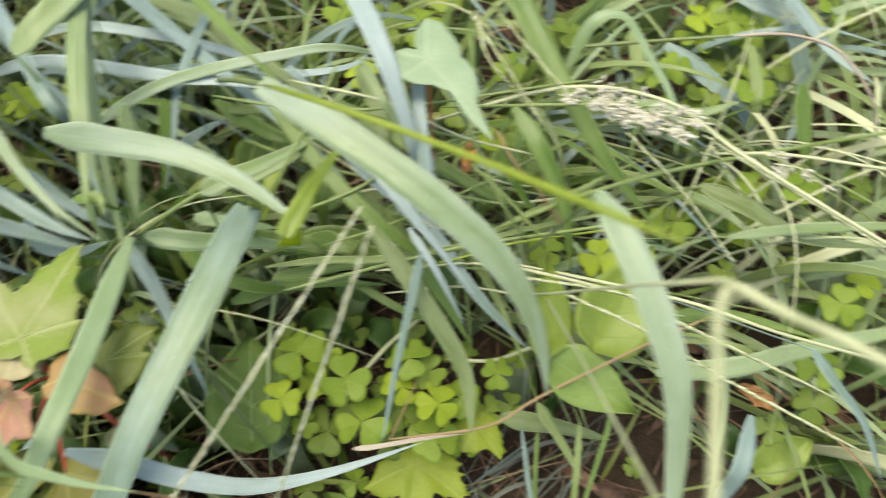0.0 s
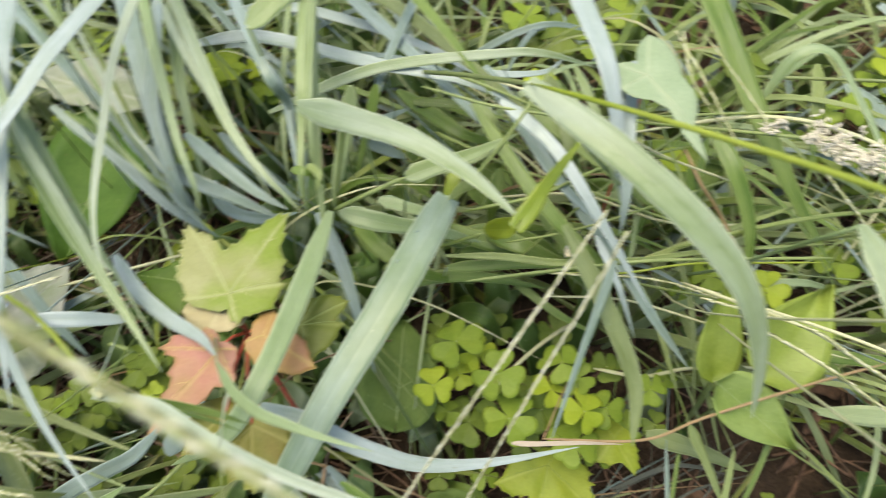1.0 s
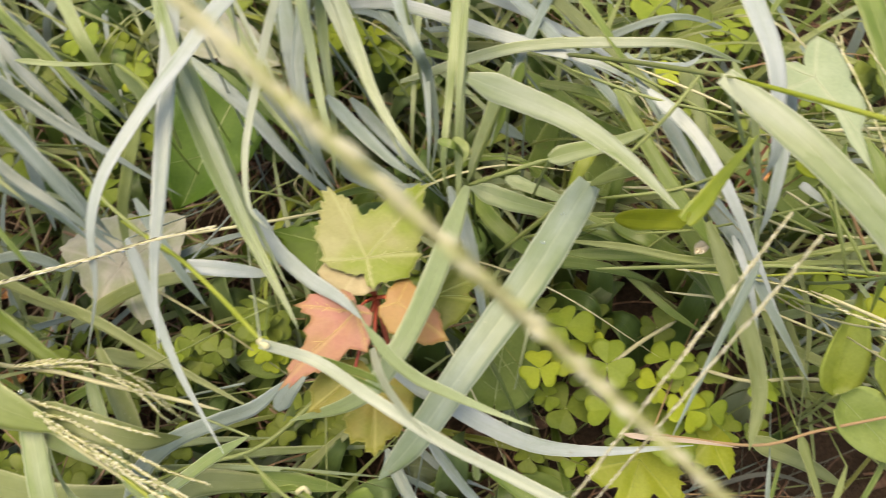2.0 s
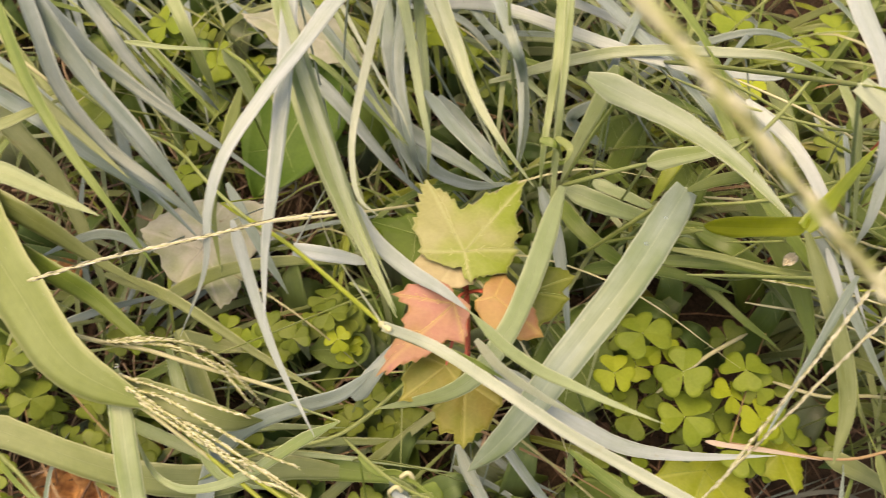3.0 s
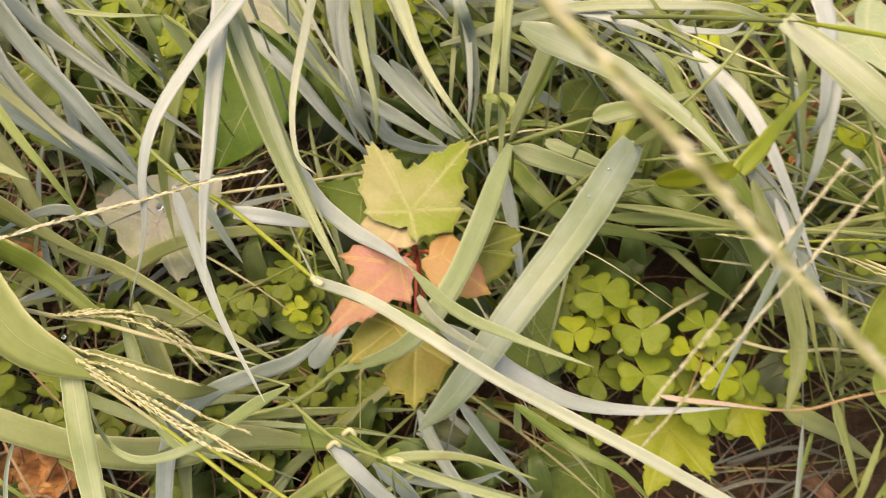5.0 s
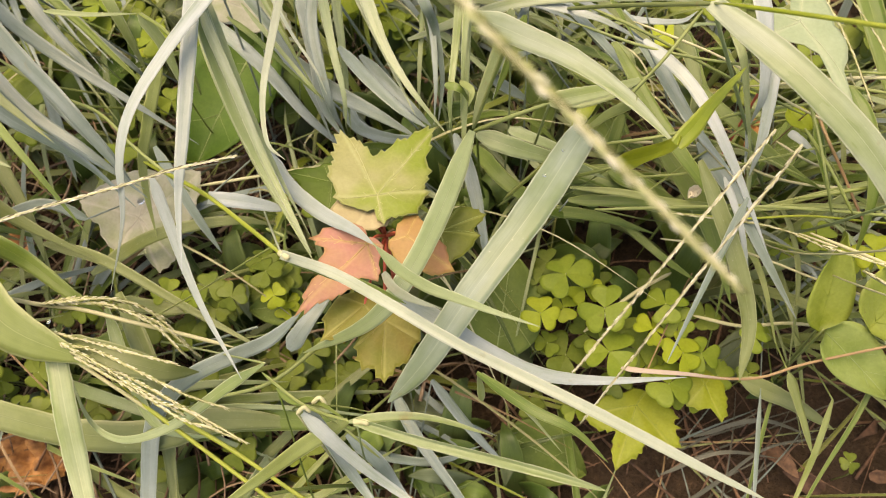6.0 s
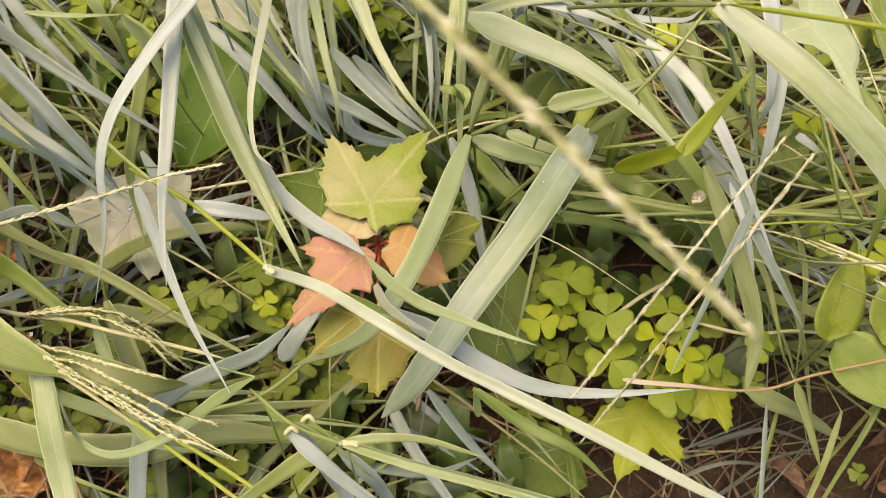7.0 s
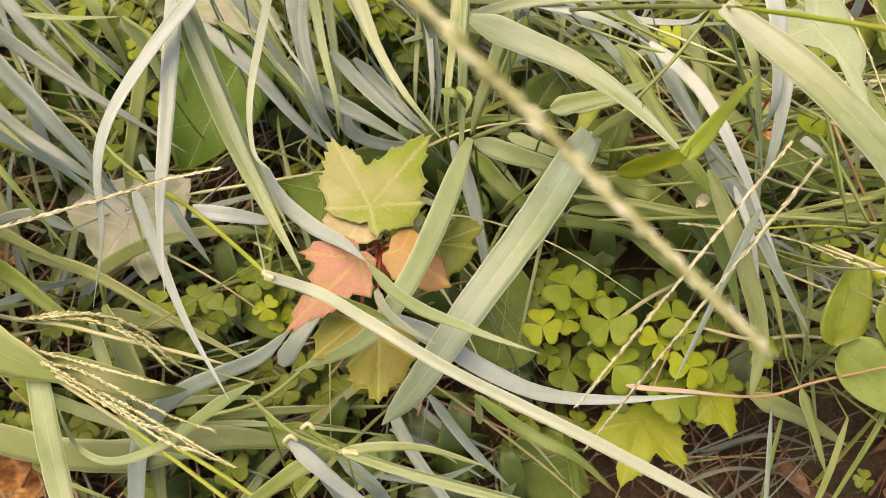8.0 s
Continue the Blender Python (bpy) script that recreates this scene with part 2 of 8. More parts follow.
LITTER = dry_material("dry_litter", (0.065, 0.037, 0.023), (0.215, 0.127, 0.075), 200.0, 0.8, island=True)
BLEACHED = dry_material("bleached_straw", (0.15, 0.098, 0.06), (0.41, 0.31, 0.205), 160.0, 0.75, island=True)
DEADLEAF = dry_material("brown_dead_leaf", (0.13, 0.05, 0.018), (0.5, 0.27, 0.1), 130.0, 0.65)
MAPLE_PALE = broad_material("maple_pale", (0.27, 0.285, 0.1), (0.322, 0.327, 0.148), (0.4, 0.42, 0.2), (0.19, 0.255, 0.028), half=(-0.030, -0.006))
MAPLE_RED = broad_material("maple_red", (0.37, 0.15, 0.11), (0.435, 0.212, 0.165), (0.48, 0.33, 0.14), (0.38, 0.22, 0.1))
MAPLE_ORANGE = broad_material("maple_orange", (0.36, 0.16, 0.08), (0.41, 0.225, 0.118), (0.48, 0.37, 0.12), (0.36, 0.24, 0.075))
MAPLE_OLIVE = broad_material("maple_olive", (0.155, 0.185, 0.024), (0.215, 0.225, 0.036), (0.4, 0.4, 0.12), (0.225, 0.185, 0.034))
MAPLE_DARK = broad_material("maple_dark", (0.085, 0.12, 0.012), (0.13, 0.155, 0.02), (0.24, 0.27, 0.08))
LOW_MAPLE = broad_material("low_maple", (0.23, 0.3, 0.02), (0.315, 0.37, 0.034), (0.42, 0.45, 0.1), None, 0.45, 0.36)
HEART = broad_material("heart_leaf", (0.05, 0.118, 0.012), (0.085, 0.165, 0.022), (0.2, 0.29, 0.06), None, 0.6, 0.3)
MAPLE_GREEN = broad_material("maple_green", (0.034, 0.075, 0.003), (0.075, 0.135, 0.007), (0.11, 0.16, 0.03), None, 0.55)
SORREL_YELLOW = broad_material("sorrel_yellow", (0.29, 0.38, 0.025), (0.38, 0.455, 0.045), (0.48, 0.53, 0.12), None, 0.5, 0.4)
SORREL_LIME = broad_material("sorrel_lime", (0.17, 0.255, 0.024), (0.25, 0.33, 0.042), (0.36, 0.44, 0.12), None, 0.5, 0.38)
SORREL_GREEN = broad_material("sorrel_green", (0.1, 0.152, 0.018), (0.172, 0.225, 0.034), (0.24, 0.32, 0.1), None, 0.5, 0.3)
BEAN = broad_material("bean_leaf", (0.19, 0.262, 0.038), (0.285, 0.355, 0.07), (0.4, 0.46, 0.15), None, 0.36, 0.32)
# copy of BEAN for the lower leaflet, pale sheen mixed into its colour
BEAN_SHEEN = broad_material("bean_leaf_sheen", (0.175, 0.255, 0.055), (0.26, 0.34, 0.1), (0.38, 0.45, 0.18), None, 0.28, 0.3)
BROAD_DARK = broad_material("broad_dark_leaf", (0.085, 0.14, 0.025), (0.145, 0.205, 0.045), (0.2, 0.28, 0.1), None, 0.62, 0.25)
PALE_BROAD = broad_material("bindweed_leaf", (0.26, 0.34, 0.2), (0.33, 0.41, 0.26), (0.42, 0.48, 0.32), None, 0.45, 0.3)
WITHERED = broad_material("withered_pale_leaf", (0.36, 0.37, 0.29), (0.5, 0.5, 0.43), (0.55, 0.54, 0.46), (0.3, 0.35, 0.2), 0.5, 0.3)
STRAW_MIX = blade_material("thin_stalks", (0.16, 0.18, 0.07), (0.4, 0.4, 0.22), (0.4, 0.4, 0.22), 0.5, 0.2, island=True, tones=((0.14, 0.18, 0.04), (0.2, 0.23, 0.08), (0.36, 0.35, 0.2), (0.1, 0.14, 0.03), (0.26, 0.26, 0.12), (0.22, 0.13, 0.06)))
LOWLEAF = blade_material("low_leaf", (0.06, 0.1, 0.02), (0.1, 0.16, 0.03), (0.15, 0.22, 0.06), 0.45, 0.3, island=True, tones=((0.055, 0.105, 0.02), (0.09, 0.155, 0.032), (0.15, 0.225, 0.04), (0.11, 0.165, 0.05), (0.16, 0.2, 0.11), (0.085, 0.135, 0.03)))
MAPLE_PALE2 = broad_material("maple_faded", (0.36, 0.32, 0.16), (0.44, 0.38, 0.22), (0.5, 0.46, 0.28))
SEED = blade_material("seed_husk", (0.28, 0.32, 0.09), (0.46, 0.46, 0.22), (0.55, 0.54, 0.3), 0.5, 0.2, island=True, tones=((0.31, 0.34, 0.13), (0.52, 0.52, 0.37), (0.38, 0.41, 0.2), (0.14, 0.15, 0.05), (0.62, 0.61, 0.49), (0.26, 0.28, 0.1)))
SEED_PALE = blade_material("pale_seed_husk", (0.28, 0.32, 0.09), (0.46, 0.46, 0.22), (0.55, 0.54, 0.3), 0.5, 0.2, island=True, tones=((0.42, 0.41, 0.31), (0.58, 0.56, 0.48), (0.25, 0.245, 0.16), (0.5, 0.48, 0.38), (0.16, 0.15, 0.09), (0.63, 0.61, 0.54)))
SHEATH = blade_material("dry_sheath", (0.3, 0.22, 0.17), (0.46, 0.38, 0.31), (0.5, 0.4, 0.3), 0.55, 0.15)
FLUFF = dry_material("pale_floret", (0.6, 0.59, 0.47), (0.78, 0.76, 0.65), 300.0, 0.7)
VEIN = broad_material("leaf_vein", (0.37, 0.39, 0.16), (0.43, 0.44, 0.21), (0.56, 0.55, 0.3), None, 0.5, 0.25)
GREEN_VEIN = broad_material("green_leaf_vein", (0.25, 0.33, 0.12), (0.32, 0.4, 0.18), (0.34, 0.42, 0.2), None, 0.5, 0.25)
RED_VEIN = broad_material("red_leaf_vein", (0.5, 0.34, 0.12), (0.55, 0.4, 0.16), (0.56, 0.4, 0.2), None, 0.5, 0.25)
OLIVE_VEIN = broad_material("olive_leaf_vein", (0.3, 0.29, 0.09), (0.38, 0.34, 0.13), (0.4, 0.36, 0.15), None, 0.5, 0.25)
PALE_VEIN = broad_material("pale_leaf_vein", (0.4, 0.47, 0.3), (0.46, 0.52, 0.36), (0.5, 0.54, 0.38), None, 0.5, 0.3)
VEINS = {"maple_pale": VEIN, "maple_faded": VEIN, "maple_red": RED_VEIN, "maple_orange": RED_VEIN, "maple_olive": OLIVE_VEIN, "bindweed_leaf": PALE_VEIN, "withered_pale_leaf": WITHERED, "low_maple": SORREL_LIME, "bean_leaf": SORREL_LIME, "sorrel_lime": SORREL_YELLOW, "sorrel_yellow": SORREL_YELLOW}
RED_STALK = dry_material("red_stalk", (0.4, 0.06, 0.04), (0.5, 0.13, 0.08), 200.0, 0.5)

DEW, dn, dl = nodes_of("dew")
dp = dn.new("ShaderNodeBsdfPrincipled")
dp.inputs["Base Color"].default_value, dp.inputs["Roughness"].default_value = (0.95, 0.97, 1, 1), 0.03
dp.inputs["Transmission Weight"].default_value, dp.inputs["IOR"].default_value = 1.0, 1.33
do = dn.new("ShaderNodeOutputMaterial")
dl.new(dp.outputs[0], do.inputs["Surface"])

# ---- makers ----
def part(name, bm, material, parent=None, label=""):
    me = bpy.data.meshes.new(name)
    bm.to_mesh(me)
    bm.free()
    for f in me.polygons:
        f.use_smooth = True
    me.materials.append(material)
    ob = new(name, me)
    ob.parent = parent
    if label:
        ob["label"] = label
    return ob


def spline(points, steps=6):
    """A smooth curve through the points."""
    p = [Vector(q) for q in points]
    if len(p) == 2:
        p.insert(1, (p[0] + p[1]) / 2)
    p = [2 * p[0] - p[1]] + p + [2 * p[-1] - p[-2]]
    out = []
    for i in range(1, len(p) - 2):
        a, b, c, d = p[i - 1:i + 3]
        for k in range(steps):
            t = k / steps
            out.append(0.5 * (2 * b + (c - a) * t + (2 * a - 5 * b + 4 * c - d) * t * t + (3 * b - a - 3 * c + d) * t ** 3))
    out.append(p[-2])
    return out


UPWARD = Vector((0.12, -0.3, 1.0)).normalized()


def ribbon(bm, line, width, fold=0.05, roll=0.0, taper=3.0, root=0.55, wave=0.05, thick=0.00022, seed=0):
    """A thin leaf along a line: V-shaped across, tapering to its tip, with two faces and a wavy edge."""
    uv = bm.loops.layers.uv.verify()
    rng = random.Random(seed)
    n = len(line)
    ph, ph2 = rng.uniform(0, 6.3), rng.uniform(0, 6.3)
    rows, run = [], 0.0
    for i, p in enumerate(line):
        tan = (line[min(i + 1, n - 1)] - line[max(i - 1, 0)]).normalized()
        s = i / (n - 1)
        if i:
            run += (p - line[i - 1]).length
        side = tan.cross(UPWARD)
        if side.length < 1e-4:
            side = Vector((1, 0, 0))
        side.normalize()
        up = side.cross(tan).normalized()
        turn = roll + 0.17 * math.sin(ph2 + 4.2 * s)
        side, up = side * math.cos(turn) + up * math.sin(turn), up * math.cos(turn) - side * math.sin(turn)
        w = width * min(1.0, root + (1 - root) * s / 0.12) * max(0.02, 1 - s ** taper) ** 0.9
        w *= 1 + wave * math.sin(ph + 9 * s) + rng.uniform(-0.03, 0.03)
        row = []
        for lay in (0.5, -0.5):
            for u in (-0.5, -0.3, -0.05, 0.0, 0.05, 0.3, 0.5):
                dip = fold * w * (abs(u) * 2) ** 1.7 + (0.0 if abs(u) > 0.01 else -0.003 * w)
                edge = wave * 0.5 * w * math.sin(ph + 16 * s + 5 * u) * abs(u)
                row.append((bm.verts.new(p + side * (u * w) + up * (dip + edge + lay * thick)), u + 0.5, run))
        rows.append(row)
    def quad(vs):
        f = bm.faces.new([v[0] for v in vs])
        for loop, v in zip(f.loops, vs):
            loop[uv].uv = (v[1], v[2])
    for a, b in zip(rows, rows[1:]):
        for k in range(6):
            quad((a[k], a[k + 1], b[k + 1], b[k]))
            quad((a[8 + k], a[7 + k], b[7 + k], b[8 + k]))
        quad((a[7], a[0], b[0], b[7]))
        quad((a[6], a[13], b[13], b[6]))
    return bm


def tube(bm, line, r0, r1, sides=7, bumps=(), ends=1.0):
    """A round tapering stem along a line; bumps: (place along it, swelling); ends: how far both ends narrow."""
    uv = bm.loops.layers.uv.verify()
    rings, n, run = [], len(line), 0.0
    for i, p in enumerate(line):
        tan = (line[min(i + 1, n - 1)] - line[max(i - 1, 0)]).normalized()
        a = tan.orthogonal().normalized()
        if rings:
            a = (old - tan * old.dot(tan)).normalized()
        old, b = a, tan.cross(a)
        s = i / (n - 1)
        r = (r0 + (r1 - r0) * s) * (ends + (1 - ends) * min(1, s / 0.07, (1 - s) / 0.07))
        for at, much in bumps:
            r *= 1 + much * math.exp(-((s - at) / 0.025) ** 2)
        if i:
            run += (p - line[i - 1]).length
        rings.append([(bm.verts.new(p + (a * math.cos(q) + b * math.sin(q)) * r), k / sides, run) for k, q in enumerate(2 * math.pi * k / sides for k in range(sides))])
    for x, y in zip(rings, rings[1:]):
        for k in range(sides):
            vs = (x[k], x[(k + 1) % sides], y[(k + 1) % sides], y[k])
            f = bm.faces.new([v[0] for v in vs])
            for loop, v in zip(f.loops, vs):
                loop[uv].uv = (v[1], v[2])
    bm.faces.new([v[0] for v in reversed(rings[0])])
    bm.faces.new([v[0] for v in rings[-1]])
    return bm


COUNT = [0]


def plant(name, x, y, label, category="grass plant", group=""):
    ob = new(name)
    ob.empty_display_size = 0.02
    ob.location = (x, y, 0)
    tagged(ob, label, category, group)
    return ob


def local(parent, points):
    return [Vector(p) - parent.location for p in points]


def leaf_blade(parent, width, material, *points, fold=0.04, taper=2.7, roll=None, root=0.35):
    """One long grass leaf through the points, root first."""
    COUNT[0] += 1
    rng = random.Random(COUNT[0])
    bm = bmesh.new()
    ribbon(bm, spline(local(parent, points), 7), width, fold * min(1, 0.008 / width) * rng.uniform(0.5, 1.6), rng.uniform(-0.26, 0.26) if roll is None else roll, taper, root, rng.uniform(0.02, 0.07), seed=COUNT[0])
    return part("leaf_blade", bm, material, parent)


def culm(parent, width, material, *points, knots=(0.0,)):
    """A round grass stem through the points, with its knots."""
    bm = bmesh.new()
    tube(bm, spline(local(parent, points), 6), width / 2, width / 2.4, 8, [(k, 0.45) for k in knots], 0.3)
    return part("stem", bm, material, parent)


def rooted(parent, width, material, point):
    """The hidden foot of a stem, from the tuft's base on the soil up to the place where a leaf leaves it."""
    p = Vector(point) - parent.location
    COUNT[0] += 1
    rng = random.Random(COUNT[0] + 5000)
    foot = Vector((rng.uniform(-0.02, 0.02), rng.uniform(-0.02, 0.02), -0.004))
    mid = foot.lerp(p, 0.5) + Vector((rng.uniform(-0.01, 0.01), rng.uniform(-0.01, 0.01), -0.2 * p.length * 0.3))
    mid.z = max(mid.z, 0.004)
    bm = bmesh.new()
    tube(bm, spline([foot, mid, p], 6), width * 0.32, width * 0.24, 6)
    return part("stem", bm, material, parent)


def seed_spike(parent, material, *points, width=0.003, grain=0.0037, step=0.0011, spread=0.15):
    """A thin spike: a stalk set with overlapping husks along two sides, as one part with its husks."""
    COUNT[0] += 1
    rng = random.Random(COUNT[0] + 900)
    line = spline(local(parent, points), 12)
    bm = bmesh.new()
    tube(bm, line, width * 0.22, width * 0.12, 6)
    stalk = part("spike_stalk", bm, STRAW, parent)
    bm = bmesh.new()
    length = sum((b - a).length for a, b in zip(line, line[1:]))
    want, run, k = 0.0, 0.0, 0
    for a, b in zip(line, line[1:]):
        seg, tan = (b - a).length, (b - a).normalized()
        while want < run + seg:
            p = a.lerp(b, (want - run) / seg)
            side = tan.cross(UPWARD).normalized()
            up = side.cross(tan)
            s = 1 if k % 2 else -1
            way = (tan + side * s * rng.uniform(0.0, spread) + up * rng.uniform(-0.5 * spread, 0.8 * spread)).normalized()
            fade = 1 - 0.45 * (want / length) ** 2
            husk(bm, p + side * s * width * 0.13 + up * width * rng.uniform(-0.1, 0.2), way, grain * fade * rng.uniform(0.8, 1.15), width * 0.15 * fade)
            want += step * rng.uniform(0.8, 1.2)
            k += 1
        run += seg
    part("husk_row", bm, material, stalk)
    return stalk


def floret_head(parent, material, *points, radius=0.005, clumps=26, grain=0.0034):
    """A loose head of tiny dry florets in clumps along a thin stalk."""
    COUNT[0] += 1
    rng = random.Random(COUNT[0] + 300)
    line = spline(local(parent, points), 8)
    bm = bmesh.new()
    tube(bm, line, 0.0004, 0.0003, 5)
    stalk = part("floret_stalk", bm, STRAW, parent)
    bm = bmesh.new()
    for _ in range(clumps):
        p = rng.choice(line) + Vector((rng.gauss(0, 1), rng.gauss(0, 1), rng.gauss(0, 0.6))) * radius * 0.6
        for _ in range(rng.randint(3, 6)):
            way = Vector((rng.gauss(0.4, 0.8), rng.gauss(-0.2, 0.8), rng.gauss(0.2, 0.6))).normalized()
            husk(bm, p + Vector((rng.gauss(0, 1), rng.gauss(0, 1), rng.gauss(0, 1))) * 0.0009, way, grain * rng.uniform(0.7, 1.6), grain * rng.uniform(0.16, 0.3))
    part("floret_cluster", bm, material, stalk)
    return stalk


def husk(bm, p, way, length, r):
    """One grain husk: a pointed six-sided spindle."""
    uv = bm.loops.layers.uv.verify()
    a = way.orthogonal().normalized()
    b = way.cross(a)
    rings = []
    for s, q in ((0.0, 0.35), (0.35, 1.0), (0.7, 0.75)):
        rings.append([bm.verts.new(p + way * length * s + (a * math.cos(t) + b * math.sin(t)) * r * q) for t in (0, 1.26, 2.51, 3.77, 5.03)])
    tip = bm.verts.new(p + way * length)
    faces = []
    for x, y in zip(rings, rings[1:]):
        for k in range(5):
            faces.append(bm.faces.new((x[k], x[(k + 1) % 5], y[(k + 1) % 5], y[k])))
    for k in range(5):
        faces.append(bm.faces.new((rings[2][k], rings[2][(k + 1) % 5], tip)))
    for f in faces:
        for loop in f.loops:
            loop[uv].uv = (0.2, (loop.vert.co - p).length)


def lobed_outline(corners, teeth, depth, rng):
    """A leaf's edge about its stalk point from its corners (degrees, length; lobe tips and notches), with small saw teeth between them."""
    out = []
    m = len(corners)
    for i in range(m):
        (a0, r0, _), (a1, r1, _) = corners[i], corners[(i + 1) % m]
        if a1 < a0:
            a1 += 360
        k = max(2, 2 * round(teeth * (abs(r1 - r0) + r0 * radians(a1 - a0)) / 0.012 / 2))
        k = min(k, 10)
        for q in range(k):
            t = q / k
            r = r0 + (r1 - r0) * t
            r *= 1 - 0.015 * math.sin(math.pi * t)
            r *= 1 + (depth if q % 2 == 0 else -depth) * (0 if q == 0 else rng.uniform(0.3, 1.4))
            t += 0 if q == 0 else rng.uniform(-0.22, 0.22) / k
            out.append((radians(a0 + (a1 - a0) * t), r))
    return out


def lobed_leaf(parent, material, centre, corners, name="leaf", teeth=3, depth=0.05, tilt=(0.0, 0.0), droop=0.18, stalk_to=None, stalk_material=None, label="", seed=1, ribs=True, crumple=0.035):
    """A broad lobed leaf, slightly domed, with raised veins, and its stalk."""
    rng = random.Random(seed)
    c = Vector(centre) - parent.location
    rim = lobed_outline(corners, teeth, depth, rng)
    lobes = [(a, r) for a, r, tip in corners if tip]
    bm = bmesh.new()
    big = max(r for _, r in lobes)
    veins = [(radians(a), r) for a, r in lobes]
    uv = bm.loops.layers.uv.verify()
    def creased(x, y, wide):
        r, a, most = math.hypot(x, y), math.atan2(y, x), 0.0
        for va, vr in veins:
            d = abs((a - va + math.pi) % (2 * math.pi) - math.pi)
            if r < vr * 1.05:
                most = max(most, math.exp(-(d * r / (wide * big)) ** 2))
        return most
    def lift(x, y):
        r = math.hypot(x, y)
        crease = creased(x, y, 0.1)
        z = -droop * r * r / big - 0.016 * big * crease * min(1, r / (0.3 * big)) + tilt[0] * x + tilt[1] * y
        return z + crumple * big * noise.noise(Vector((x, y, seed * 1.7)) * (2.4 / big)) + 0.35 * crumple * big * noise.noise(Vector((x, y, seed * 2.9)) * (7.0 / big))
    fans, rings = [], (0.0, 0.16, 0.32, 0.48, 0.64, 0.78, 0.9, 1.0)
    for lay in (0.0002, -0.0002):
        mid = bm.verts.new(c + Vector((0, 0, lift(0, 0) + lay)))
        grid = []
        for f in rings[1:]:
            grid.append([bm.verts.new(c + Vector((r * f * math.cos(a), r * f * math.sin(a), lift(r * f * math.cos(a), r * f * math.sin(a)) + lay))) for a, r in rim])
        fans.append((mid, grid))
    k = len(rim)
    for side, (mid, grid) in enumerate(fans):
        for i in range(k):
            j = (i + 1) % k
            tri = (mid, grid[0][i], grid[0][j])
            bm.faces.new(tri if side == 0 else tri[::-1])
            for g, h in zip(grid, grid[1:]):
                q = (g[i], h[i], h[j], g[j])
                bm.faces.new(q if side == 0 else q[::-1])
    where = {}
    for mid, grid in fans:
        where[mid] = (1.0, 0.0)
        for f, ring in zip(rings[1:], grid):
            for v, (a, r) in zip(ring, rim):
                where[v] = (creased(r * f * math.cos(a), r * f * math.sin(a), 0.026), f)
    for i in range(k):
        j = (i + 1) % k
        bm.faces.new((fans[0][1][-1][i], fans[1][1][-1][i], fans[1][1][-1][j], fans[0][1][-1][j]))
    for f in bm.faces:
        for loop in f.loops:
            loop[uv].uv = where[loop.vert]
    ob = part(name, bm, material, parent, label)
    vm = bmesh.new()
    for va, vr in veins:
        sway = rng.uniform(-0.12, 0.12)
        line = [Vector((vr * t * math.cos(va + sway * math.sin(3.1 * t)), vr * t * math.sin(va + sway * math.sin(3.1 * t)), 0)) for t in (0, 0.15, 0.3, 0.45, 0.6, 0.75, 0.87)]
        line = [Vector((p.x, p.y, lift(p.x, p.y) + 0.0003)) + c for p in line]
        tube(vm, line, big * 0.0046, big * 0.0018, 5)
        for s in (-1, 1) if ribs else ():
            t = rng.uniform(0.2, 0.3)
            while t < 0.7:
                at = va + sway * math.sin(3.1 * t)
                b0 = Vector((vr * t * math.cos(at), vr * t * math.sin(at), 0))
                turn = va + s * rng.uniform(0.75, 0.95)
                reach = min(vr, 0.6 * big) * rng.uniform(0.2, 0.32) * (1 - t * 0.75)
                pts = [b0 + Vector((math.cos(turn - s * 0.25 * q), math.sin(turn - s * 0.25 * q), 0)) * reach * q for q in (0, 0.35, 0.7, 1)]
                tube(vm, [Vector((p.x, p.y, lift(p.x, p.y) + 0.0001)) + c for p in pts], big * 0.005, big * 0.0014, 4)
                t += rng.uniform(0.14, 0.24)
    part("vein_network", vm, VEINS.get(material.name, GREEN_VEIN), ob, "pale raised leaf veins")
    if stalk_to is not None:
        sm = bmesh.new()
        e = Vector(stalk_to) - parent.location
        tube(sm, spline([c + Vector((0, 0, lift(0, 0) - 0.0004)), c.lerp(e, 0.5) + Vector((0, 0, 0.004)), e], 5), 0.0006, 0.0009, 6)
        part("leaf_stalk", sm, stalk_material or RED_STALK, ob)
    return ob


